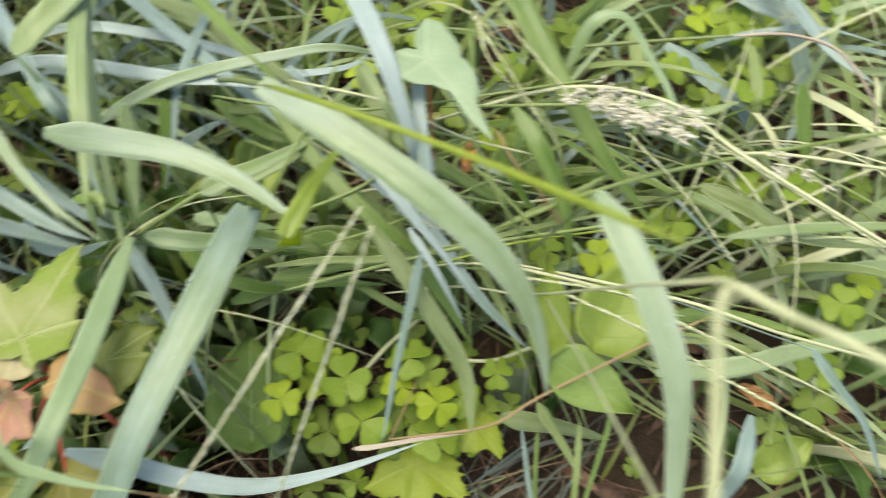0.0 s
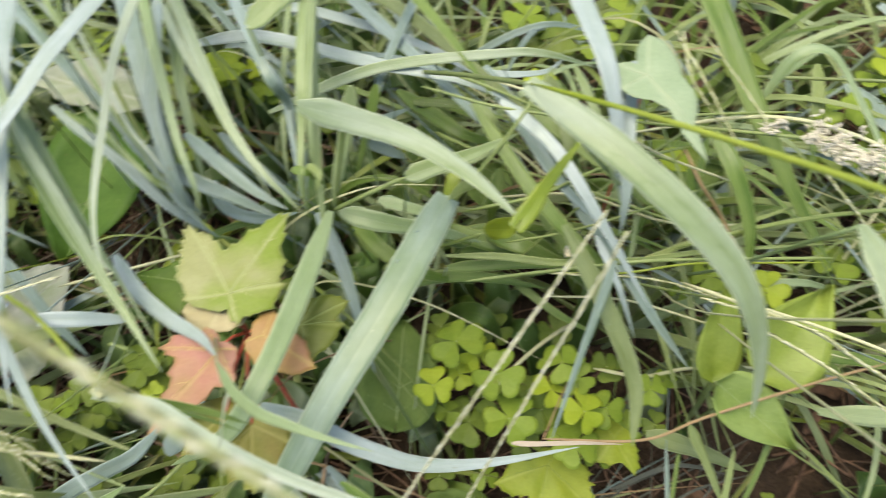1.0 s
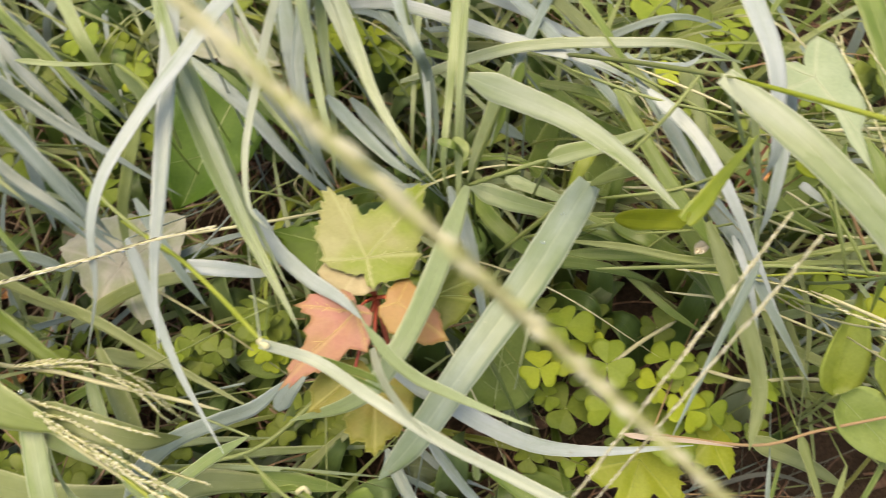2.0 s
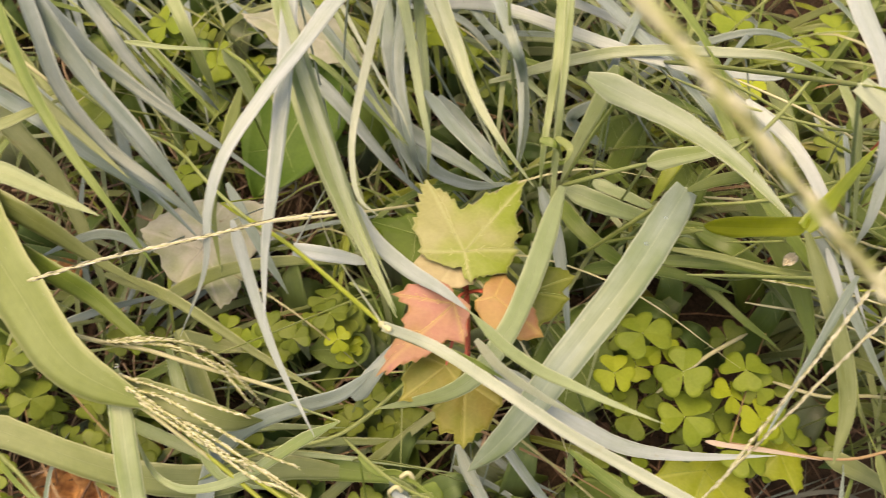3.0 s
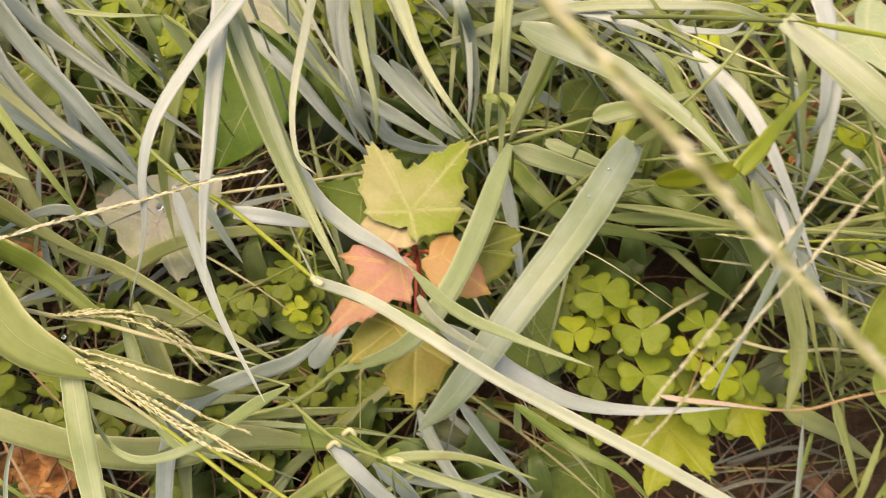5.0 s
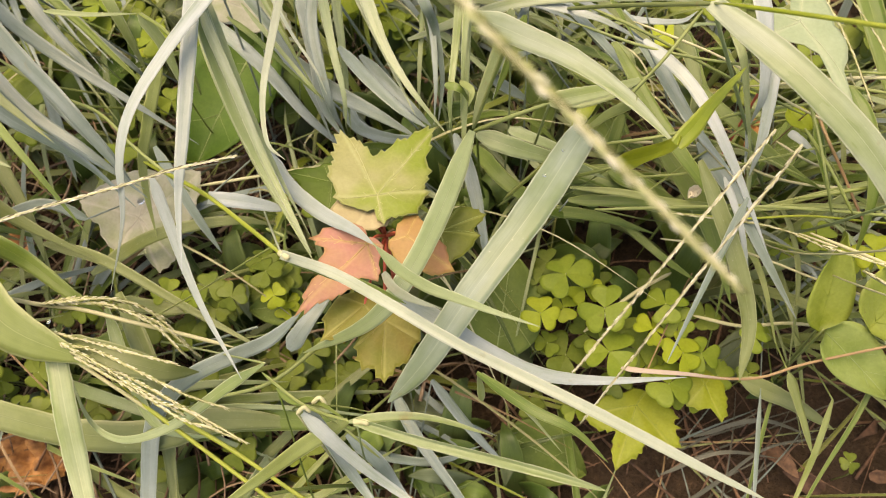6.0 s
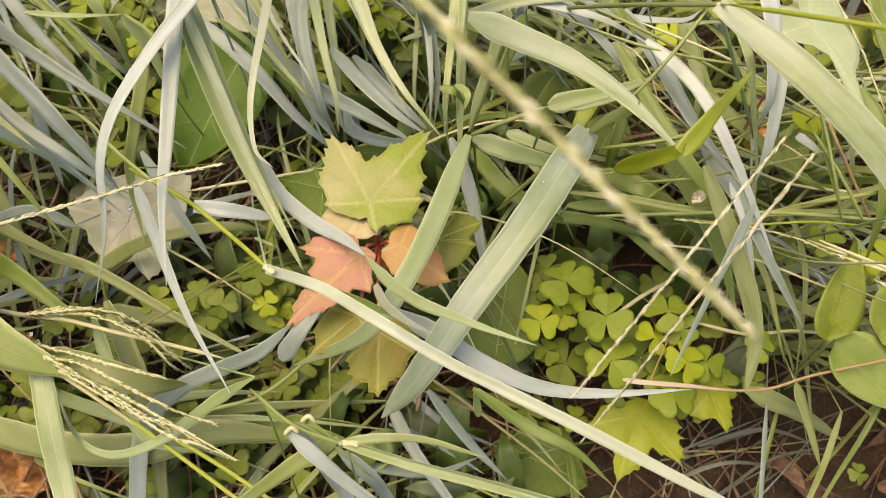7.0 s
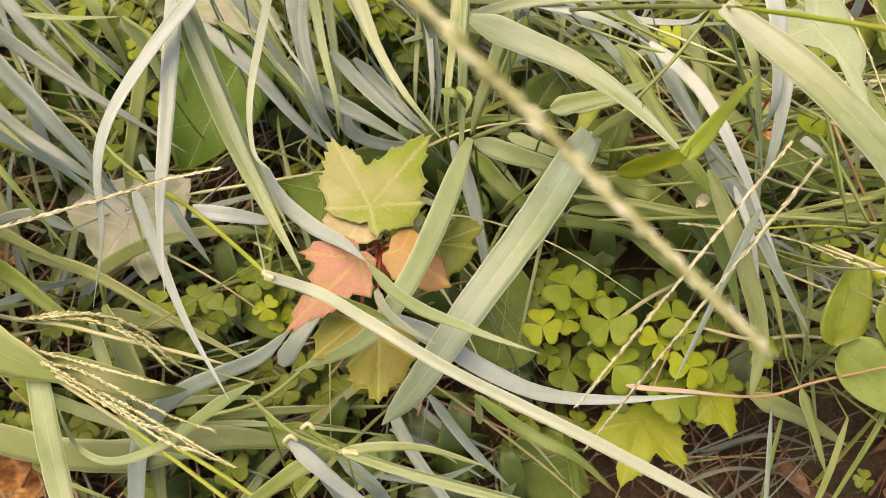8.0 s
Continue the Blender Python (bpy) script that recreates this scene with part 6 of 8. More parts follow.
leaf_blade(grass_mid, 0.0050, GREY, (-0.1384, 0.3166, 0.1200), (-0.0937, 0.2767, 0.1580), (-0.0489, 0.2367, 0.1700), (-0.0246, 0.2150, 0.1800), (-0.0105, 0.1852, 0.1700), (-0.0064, 0.1680, 0.1500))
leaf_blade(grass_mid, 0.0064, GREY, (-0.0604, 0.1979, 0.1500), (-0.0269, 0.1776, 0.1500), (-0.0102, 0.1723, 0.1400))
rooted(grass_mid, 0.0019, GREY, (-0.0604, 0.1979, 0.1500))
leaf_blade(grass_mid, 0.0035, PALE, (-0.0172, 0.2606, 0.2200), (-0.0070, 0.2190, 0.2200), (0.0036, 0.1792, 0.2100), (0.0110, 0.1454, 0.1900))
rooted(grass_mid, 0.0016, PALE, (-0.0172, 0.2606, 0.2200))
leaf_blade(grass_mid, 0.0061, PALE, (-0.0187, 0.2710, 0.2100), (-0.0067, 0.2282, 0.2100), (0.0083, 0.1787, 0.2000), (0.0234, 0.1271, 0.1700))
leaf_blade(grass_mid, 0.0051, GREY, (0.0311, 0.3572, 0.1300), (0.0274, 0.2973, 0.1680), (0.0236, 0.2374, 0.1800), (0.0220, 0.2120, 0.1700), (0.0203, 0.1865, 0.1600))
rooted(grass_mid, 0.0016, GREY, (0.0236, 0.2374, 0.1800))
leaf_blade(grass_mid, 0.0033, LIME, (0.0121, 0.1595, 0.2100), (0.0197, 0.1533, 0.2150), (0.0198, 0.1478, 0.2100))
leaf_blade(grass_left, 0.0061, GREY, (-0.2625, 0.2923, 0.1400), (-0.2135, 0.2577, 0.1780), (-0.1644, 0.2232, 0.1900), (-0.1266, 0.1966, 0.1900), (-0.0920, 0.1740, 0.1850), (-0.0658, 0.1530, 0.1700), (-0.0520, 0.1394, 0.1500))
rooted(grass_left, 0.0018, GREY, (-0.1644, 0.2232, 0.1900))
leaf_blade(grass_left, 0.0038, PALE, (-0.2313, 0.3075, 0.1500), (-0.1877, 0.2662, 0.1880), (-0.1442, 0.2249, 0.2000), (-0.1111, 0.1935, 0.2000), (-0.0868, 0.1717, 0.1950), (-0.0566, 0.1468, 0.1800))
leaf_blade(grass_left, 0.0076, GREY, (-0.1494, 0.1905, 0.1600), (-0.1077, 0.1719, 0.1550), (-0.0732, 0.1521, 0.1500), (-0.0499, 0.1477, 0.1300))
leaf_blade(grass_left, 0.0029, LIME, (-0.2009, 0.2920, 0.1200), (-0.1588, 0.2492, 0.1580), (-0.1167, 0.2065, 0.1700), (-0.0897, 0.1791, 0.1700), (-0.0649, 0.1563, 0.1600))
leaf_blade(grass_left, 0.0070, GREY, (-0.0951, 0.2488, 0.2000), (-0.0805, 0.2053, 0.2000), (-0.0718, 0.1775, 0.1950), (-0.0553, 0.1507, 0.1800), (-0.0492, 0.1475, 0.1500))
leaf_blade(grass_left, 0.0066, SAGE, (-0.1275, 0.3168, 0.1400), (-0.1006, 0.2632, 0.1780), (-0.0738, 0.2095, 0.1900), (-0.0576, 0.1771, 0.1800), (-0.0477, 0.1516, 0.1500))
culm(grass_right, 0.0016, LIME, (0.0533, 0.2158, 0.1600), (0.0961, 0.1981, 0.1700), (0.1379, 0.1918, 0.1700), (0.1814, 0.1891, 0.1600))
rooted(grass_right, 0.0016, LIME, (0.0533, 0.2158, 0.1600))
culm(grass_right, 0.0014, LIME, (0.1967, 0.2562, 0.1700), (0.1598, 0.2180, 0.1700), (0.1288, 0.1851, 0.1600), (0.1032, 0.1583, 0.1400))
culm(grass_right, 0.0013, STRAW, (0.0786, 0.2319, 0.1900), (0.1258, 0.2229, 0.1900), (0.1590, 0.2078, 0.1900), (0.1984, 0.2050, 0.1800))
culm(grass_right, 0.0018, LIME, (0.0783, 0.1699, 0.1700), (0.1112, 0.1806, 0.1800), (0.1406, 0.2024, 0.1800), (0.1794, 0.2274, 0.1700))
culm(grass_right, 0.0018, LIME, (0.0542, 0.1748, 0.1100), (0.0966, 0.1760, 0.1200), (0.1573, 0.1715, 0.1200), (0.2181, 0.1754, 0.1100))
culm(grass_right, 0.0014, STRAW, (0.1257, 0.1547, 0.1200), (0.1651, 0.1609, 0.1200), (0.2109, 0.1566, 0.1200), (0.2437, 0.1549, 0.1200), (0.2765, 0.1532, 0.1200))
leaf_blade(grass_right, 0.0049, GREEN, (0.1018, 0.1696, 0.1000), (0.1304, 0.1543, 0.1000), (0.1556, 0.1491, 0.0900))
leaf_blade(grass_right, 0.0039, GREEN, (0.1906, 0.2475, 0.1500), (0.1864, 0.2188, 0.1500), (0.1744, 0.1973, 0.1400))
rooted(grass_right, 0.0016, GREEN, (0.1906, 0.2475, 0.1500))
leaf_blade(grass_right, 0.0035, SILVER, (0.1399, 0.1655, 0.1800), (0.1538, 0.1486, 0.1700), (0.1673, 0.1319, 0.1500))
rooted(grass_right, 0.0016, SILVER, (0.1399, 0.1655, 0.1800))
leaf_blade(grass_near, 0.0030, DULL, (0.1860, 0.0797, 0.0200), (0.2187, 0.0995, 0.0300), (0.2545, 0.1026, 0.0200))
leaf_blade(grass_near, 0.0026, DULL, (0.1721, 0.0514, 0.0200), (0.2009, 0.0734, 0.0300), (0.2381, 0.0836, 0.0200))
leaf_blade(grass_near, 0.0026, DULL, (0.1782, 0.0267, 0.0200), (0.2066, 0.0597, 0.0200), (0.2276, 0.0857, 0.0300), (0.2669, 0.1068, 0.0200))
leaf_blade(grass_near, 0.0038, GREY, (0.0106, 0.0304, 0.0500), (0.0422, 0.0278, 0.0500), (0.0709, 0.0213, 0.0500))
leaf_blade(grass_near, 0.0045, GREY, (0.0132, 0.0517, 0.0500), (0.0412, 0.0406, 0.0500), (0.0721, 0.0391, 0.0400))
rooted(grass_near, 0.0016, GREY, (0.0132, 0.0517, 0.0500))
leaf_blade(grass_mid, 0.0118, PALE, (-0.0312, 0.2171, 0.2200), (-0.0212, 0.2300, 0.2250), (-0.0073, 0.2521, 0.2250), (0.0108, 0.2807, 0.2250))
rooted(grass_mid, 0.0035, PALE, (-0.0312, 0.2171, 0.2200))
culm(grass_near, 0.0013, LIME, (-0.0058, 0.0025, 0.2000), (0.0085, 0.0017, 0.2000), (0.0331, -0.0064, 0.1900))
leaf_blade(grass_right, 0.0026, SHEATH, (0.1209, 0.0748, 0.1360), (0.1315, 0.0765, 0.1370), (0.1511, 0.0811, 0.1380), (0.1704, 0.0844, 0.1400))
culm(grass_near, 0.0016, STRAW, (0.0052, -0.0043, 0.2300), (0.0072, -0.0017, 0.2320), (0.0096, -0.0024, 0.2300))
rooted(grass_near, 0.0016, STRAW, (0.0052, -0.0043, 0.2300))
culm(grass_near, 0.0019, STRAW, (0.0052, 0.0025, 0.2150), (0.0075, 0.0051, 0.2170), (0.0102, 0.0037, 0.2150))
leaf_blade(grass_near, 0.0050, SILVER, (0.0064, -0.0035, 0.2280), (0.0172, -0.0077, 0.2220), (0.0302, -0.0125, 0.2100), (0.0461, -0.0168, 0.2000), (0.0719, -0.0237, 0.2000))
leaf_blade(grass_near, 0.0030, GREEN, (-0.0145, 0.0052, 0.2000), (-0.0044, 0.0018, 0.2050), (0.0048, 0.0041, 0.2130), (0.0237, -0.0008, 0.2250))
rooted(grass_near, 0.0016, GREEN, (-0.0145, 0.0052, 0.2000))
culm(grass_right, 0.0015, LIME, (0.0489, 0.2147, 0.2000), (0.0894, 0.2107, 0.2000), (0.1318, 0.2142, 0.2000), (0.1919, 0.2353, 0.1900), (0.2229, 0.2423, 0.1900))
culm(grass_right, 0.0013, LIME, (0.1001, 0.1581, 0.1700), (0.1291, 0.1704, 0.1700), (0.1643, 0.1907, 0.1700), (0.2077, 0.2229, 0.1600), (0.2387, 0.2425, 0.1600))
culm(grass_right, 0.0013, YELLOW, (0.1266, 0.1563, 0.1500), (0.1565, 0.1605, 0.1550), (0.1861, 0.1715, 0.1550), (0.2176, 0.1808, 0.1500), (0.2500, 0.1879, 0.1500))
culm(grass_right, 0.0015, LIME, (0.1586, 0.2163, 0.2000), (0.1694, 0.1927, 0.2000), (0.1811, 0.1734, 0.1900), (0.1931, 0.1669, 0.1700))
leaf_blade(grass_right, 0.0036, LIME, (0.0724, 0.1541, 0.1500), (0.1000, 0.1585, 0.1520), (0.1273, 0.1599, 0.1550), (0.1615, 0.1682, 0.1550), (0.1922, 0.1793, 0.1550), (0.2246, 0.1907, 0.1500), (0.2581, 0.2000, 0.1500))
rooted(grass_right, 0.0016, LIME, (0.0724, 0.1541, 0.1500))
leaf_blade(grass_right, 0.0031, LIME, (0.1605, 0.1677, 0.1500), (0.1798, 0.1796, 0.1520), (0.1997, 0.1924, 0.1520), (0.2227, 0.2073, 0.1500), (0.2551, 0.2271, 0.1500))
leaf_blade(grass_right, 0.0093, GREEN, (0.0696, 0.1766, 0.1200), (0.0927, 0.1846, 0.1220), (0.1153, 0.1838, 0.1200), (0.1315, 0.1802, 0.1100))
culm(grass_right, 0.0017, BROWN, (0.1763, 0.2244, 0.1700), (0.1853, 0.2072, 0.1700), (0.1966, 0.2002, 0.1600), (0.2167, 0.1765, 0.1500))
rooted(grass_right, 0.0016, BROWN, (0.1763, 0.2244, 0.1700))
culm(grass_right, 0.0014, STRAW, (0.1668, 0.2123, 0.1500), (0.1820, 0.2062, 0.1500), (0.1967, 0.2102, 0.1400))
rooted(grass_right, 0.0016, STRAW, (0.1668, 0.2123, 0.1500))
leaf_blade(grass_right, 0.0050, SILVER, (0.1683, 0.2092, 0.1650), (0.1763, 0.2051, 0.1650), (0.1854, 0.2032, 0.1600), root=0.6, taper=2.0)
leaf_blade(grass_right, 0.0083, OLIVE, (0.1019, 0.2695, 0.1500), (0.1134, 0.2459, 0.1550), (0.1206, 0.2259, 0.1550), (0.1230, 0.2110, 0.1400))
culm(grass_right, 0.0011, STRAW, (0.0796, 0.2170, 0.1700), (0.1089, 0.1968, 0.1750), (0.1356, 0.1803, 0.1700), (0.1521, 0.1723, 0.1650))
leaf_blade(grass_right, 0.0028, GREY, (0.1384, 0.2387, 0.1700), (0.1464, 0.2067, 0.1700), (0.1526, 0.1815, 0.1600))
rooted(grass_right, 0.0016, GREY, (0.1384, 0.2387, 0.1700))
leaf_blade(grass_right, 0.0056, PALE, (0.0608, 0.1884, 0.1700), (0.0756, 0.1969, 0.1720), (0.0913, 0.2107, 0.1700))
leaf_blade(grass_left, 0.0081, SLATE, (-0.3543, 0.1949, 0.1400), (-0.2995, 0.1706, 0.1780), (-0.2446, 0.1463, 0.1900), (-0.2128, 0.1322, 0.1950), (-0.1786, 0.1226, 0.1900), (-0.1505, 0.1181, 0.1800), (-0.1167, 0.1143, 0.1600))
leaf_blade(grass_left, 0.0059, GREY, (-0.3398, 0.1426, 0.1300), (-0.2828, 0.1237, 0.1680), (-0.2259, 0.1048, 0.1800), (-0.1973, 0.0953, 0.1850), (-0.1712, 0.0881, 0.1800), (-0.1529, 0.0842, 0.1700), (-0.1385, 0.0855, 0.1500))
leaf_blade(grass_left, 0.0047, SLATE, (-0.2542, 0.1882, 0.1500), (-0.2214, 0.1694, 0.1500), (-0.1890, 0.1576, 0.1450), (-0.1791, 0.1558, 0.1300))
leaf_blade(grass_mid, 0.0030, GREEN, (-0.1183, 0.1738, 0.1900), (-0.0997, 0.1665, 0.1900), (-0.0803, 0.1562, 0.1900), (-0.0570, 0.1482, 0.1800))
leaf_blade(grass_mid, 0.0021, CREAM, (-0.1808, 0.2687, 0.1500), (-0.1380, 0.2266, 0.1880), (-0.0952, 0.1846, 0.2000), (-0.0736, 0.1634, 0.2050), (-0.0588, 0.1523, 0.2000), (-0.0519, 0.1460, 0.1900))
leaf_blade(grass_mid, 0.0023, PALE, (-0.1088, 0.1770, 0.2000), (-0.0786, 0.1554, 0.2050), (-0.0578, 0.1431, 0.2000), (-0.0513, 0.1424, 0.1900))
leaf_blade(grass_mid, 0.0037, PALE, (-0.0737, 0.3618, 0.1000), (-0.0567, 0.3043, 0.1380), (-0.0398, 0.2467, 0.1500), (-0.0297, 0.2124, 0.1500), (-0.0251, 0.1946, 0.1400), (-0.0226, 0.1859, 0.1200))
leaf_blade(grass_mid, 0.0104, GREEN, (0.0489, 0.1767, 0.1300), (0.0829, 0.1726, 0.1350), (0.1199, 0.1700, 0.1300), (0.1516, 0.1707, 0.1100))
leaf_blade(grass_mid, 0.0092, GREEN, (0.0889, 0.1752, 0.1400), (0.1082, 0.1688, 0.1450), (0.1352, 0.1666, 0.1300), (0.1617, 0.1572, 0.1100))
leaf_blade(grass_mid, 0.0090, GREEN, (0.0131, 0.1783, 0.1200), (0.0358, 0.1585, 0.1300), (0.0594, 0.1538, 0.1200), (0.0849, 0.1606, 0.1000))
leaf_blade(grass_mid, 0.0079, GREEN, (0.0425, 0.1506, 0.1000), (0.0657, 0.1570, 0.1100), (0.0925, 0.1621, 0.1100), (0.1246, 0.1663, 0.1000))
leaf_blade(grass_right, 0.0090, GREEN, (0.1006, 0.2559, 0.1300), (0.1187, 0.2319, 0.1400), (0.1341, 0.2142, 0.1300), (0.1472, 0.2007, 0.1100))
leaf_blade(grass_right, 0.0087, GREEN, (0.0179, 0.2624, 0.1200), (0.0461, 0.2430, 0.1300), (0.0678, 0.2342, 0.1300), (0.0978, 0.2454, 0.1100))

# ---- seed heads ----
seed_spike(grass_right, SEED_PALE, (0.1338, 0.1280, 0.2800), (0.1233, 0.1024, 0.2830), (0.1138, 0.0791, 0.2860), (0.1051, 0.0583, 0.2880), (0.0971, 0.0393, 0.2900), (0.0914, 0.0253, 0.2920), width=0.0016)
seed_spike(grass_right, SEED_PALE, (0.1394, 0.1161, 0.2930), (0.1330, 0.1000, 0.2790), (0.1257, 0.0829, 0.2630), (0.1181, 0.0643, 0.2470), (0.1100, 0.0445, 0.2290), (0.1030, 0.0274, 0.2140), width=0.0018)
seed_spike(grass_right, SEED, (0.2365, 0.2205, 0.1800), (0.2617, 0.1995, 0.1700), (0.2888, 0.1673, 0.1600), width=0.0025)
seed_spike(grass_right, SEED, (0.2751, 0.2157, 0.1800), (0.2938, 0.2008, 0.1600), (0.3029, 0.1746, 0.1400), width=0.0025)
seed_spike(grass_right, SEED, (0.1598, 0.2687, 0.2000), (0.1768, 0.2413, 0.2000), (0.1963, 0.2168, 0.1900), width=0.0025)
seed_spike(grass_right, SEED, (0.2115, 0.2277, 0.1900), (0.1893, 0.2483, 0.2000), (0.1729, 0.2695, 0.2000), width=0.0021)
seed_spike(grass_left, SEED_PALE, (-0.1578, 0.0167, 0.2250), (-0.1307, 0.0351, 0.2300), (-0.0977, 0.0548, 0.2350), (-0.0746, 0.0684, 0.2400), (-0.0543, 0.0808, 0.2400), width=0.0028)
seed_spike(grass_mid, SEED, (-0.1039, 0.1893, 0.0600), (-0.1044, 0.1760, 0.0600), (-0.0915, 0.1683, 0.0500), width=0.002)
seed_spike(grass_mid, SEED, (0.1241, 0.1555, 0.1500), (0.1568, 0.1591, 0.1550), (0.1801, 0.1605, 0.1550), (0.2055, 0.1589, 0.1500), width=0.0021)
seed_spike(grass_mid, SEED, (0.1632, 0.2694, 0.2000), (0.1692, 0.2448, 0.2000), (0.1826, 0.2340, 0.1900), (0.1929, 0.2282, 0.1800), width=0.0021)
seed_spike(grass_right, SEED, (0.0196, 0.0431, 0.4504), (0.0409, 0.0362, 0.4380), (0.0622, 0.0294, 0.4255), (0.0835, 0.0225, 0.4131), (0.1048, 0.0156, 0.4007), width=0.0033)
seed_spike(grass_right, SEED, (0.2648, 0.2091, 0.2000), (0.2845, 0.1912, 0.2050), (0.3061, 0.1770, 0.2050), (0.3355, 0.1611, 0.2000), width=0.0026)
seed_spike(grass_right, SEED, (0.2099, 0.1425, 0.1720), (0.2391, 0.1263, 0.1820), (0.2770, 0.1053, 0.1820), (0.3294, 0.0838, 0.1720), width=0.0022)
seed_spike(grass_right, SEED, (0.1899, 0.1486, 0.1730), (0.2321, 0.1403, 0.1830), (0.2552, 0.1296, 0.1830), (0.3202, 0.1050, 0.1730), width=0.0022)
seed_spike(grass_front, SEED, (-0.1624, 0.0124, 0.1460), (-0.1448, 0.0205, 0.1490), (-0.1261, 0.0257, 0.1490), (-0.1143, 0.0275, 0.1470), (-0.1060, 0.0267, 0.1410), (-0.0949, 0.0223, 0.1330), (-0.0857, 0.0174, 0.1230), width=0.0027, grain=0.0033, step=0.0008, spread=0.26)
seed_spike(grass_front, SEED, (-0.1610, 0.0123, 0.1480), (-0.1372, 0.0200, 0.1510), (-0.1148, 0.0227, 0.1500), (-0.1007, 0.0229, 0.1450), (-0.0889, 0.0190, 0.1360), (-0.0821, 0.0165, 0.1230), width=0.0027, grain=0.0033, step=0.0008, spread=0.26)
seed_spike(grass_front, SEED, (-0.1557, 0.0134, 0.1500), (-0.1285, 0.0219, 0.1520), (-0.1078, 0.0218, 0.1510), (-0.0975, 0.0196, 0.1450), (-0.0864, 0.0140, 0.1360), (-0.0849, 0.0138, 0.1230), width=0.0027, grain=0.0033, step=0.0008, spread=0.26)
seed_spike(grass_front, SEED, (-0.1558, 0.0130, 0.1520), (-0.1311, 0.0231, 0.1540), (-0.1171, 0.0271, 0.1500), (-0.1024, 0.0270, 0.1390), (-0.1048, 0.0284, 0.1230), width=0.0027, grain=0.0033, step=0.0008, spread=0.26)
seed_spike(grass_front, SEED, (-0.1638, 0.0008, 0.1500), (-0.1402, 0.0007, 0.1580), (-0.1147, 0.0023, 0.1630), (-0.0962, 0.0029, 0.1660), (-0.0775, 0.0046, 0.1660), (-0.0729, 0.0047, 0.1640), width=0.0027, grain=0.0033, step=0.0008, spread=0.26)
seed_spike(grass_front, SEED, (-0.1620, 0.0000, 0.1520), (-0.1313, -0.0024, 0.1600), (-0.1122, -0.0011, 0.1640), (-0.0866, -0.0039, 0.1670), (-0.0634, -0.0064, 0.1670), (-0.0431, -0.0061, 0.1640), width=0.0027, grain=0.0033, step=0.0008, spread=0.26)
seed_spike(grass_front, SEED, (-0.1437, -0.0027, 0.1540), (-0.1170, -0.0060, 0.1610), (-0.0907, -0.0076, 0.1660), (-0.0660, -0.0112, 0.1680), (-0.0433, -0.0146, 0.1670), (-0.0284, -0.0172, 0.1640), width=0.0027, grain=0.0033, step=0.0008, spread=0.26)
seed_spike(grass_front, SEED, (-0.1356, -0.0042, 0.1560), (-0.1054, -0.0093, 0.1630), (-0.0820, -0.0126, 0.1670), (-0.0605, -0.0168, 0.1680), (-0.0447, -0.0164, 0.1680), (-0.0328, -0.0168, 0.1640), width=0.0027, grain=0.0033, step=0.0008, spread=0.26)
seed_spike(grass_front, SEED, (-0.1446, -0.0021, 0.1580), (-0.1177, -0.0047, 0.1660), (-0.0909, -0.0095, 0.1690), (-0.0759, -0.0121, 0.1690), (-0.0604, -0.0149, 0.1640), width=0.0027, grain=0.0033, step=0.0008, spread=0.26)
seed_spike(grass_front, SEED, (-0.1268, -0.0050, 0.1600), (-0.1014, -0.0075, 0.1670), (-0.0748, -0.0132, 0.1700), (-0.0593, -0.0128, 0.1690), (-0.0406, -0.0169, 0.1640), width=0.0027, grain=0.0033, step=0.0008, spread=0.26)
floret_head(grass_right, FLUFF, (0.2144, 0.2093, 0.2240), (0.2264, 0.2027, 0.2260), (0.2414, 0.1998, 0.2280), (0.2546, 0.1981, 0.2280), radius=0.0045, clumps=56, grain=0.0027)
floret_head(grass_right, FLUFF, (0.2212, 0.2036, 0.2240), (0.2352, 0.1967, 0.2260), (0.2510, 0.1915, 0.2280), radius=0.0035, clumps=34, grain=0.0026)
floret_head(grass_right, FLUFF, (0.2037, 0.2323, 0.1900), (0.2089, 0.2315, 0.1900), (0.2127, 0.2339, 0.1900), radius=0.003, clumps=5)
floret_head(grass_right, FLUFF, (0.2983, 0.2030, 0.1900), (0.3104, 0.2010, 0.1900), (0.3192, 0.1933, 0.1900), radius=0.004, clumps=9, grain=0.0028)

# ---- broad-leaved plants ----
maple_plant = plant("maple_seedling", 0.000, 0.075, "young maple seedling with yellow-green and red leaves", "maple seedling")
part("stem", tube(bmesh.new(), spline(local(maple_plant, [(0.0, 0.075, -0.004), (0.002, 0.078, 0.08), (-0.0031, 0.0915, 0.1720)]), 6), 0.0016, 0.0011, 8), RED_STALK, maple_plant, "thin red stem")
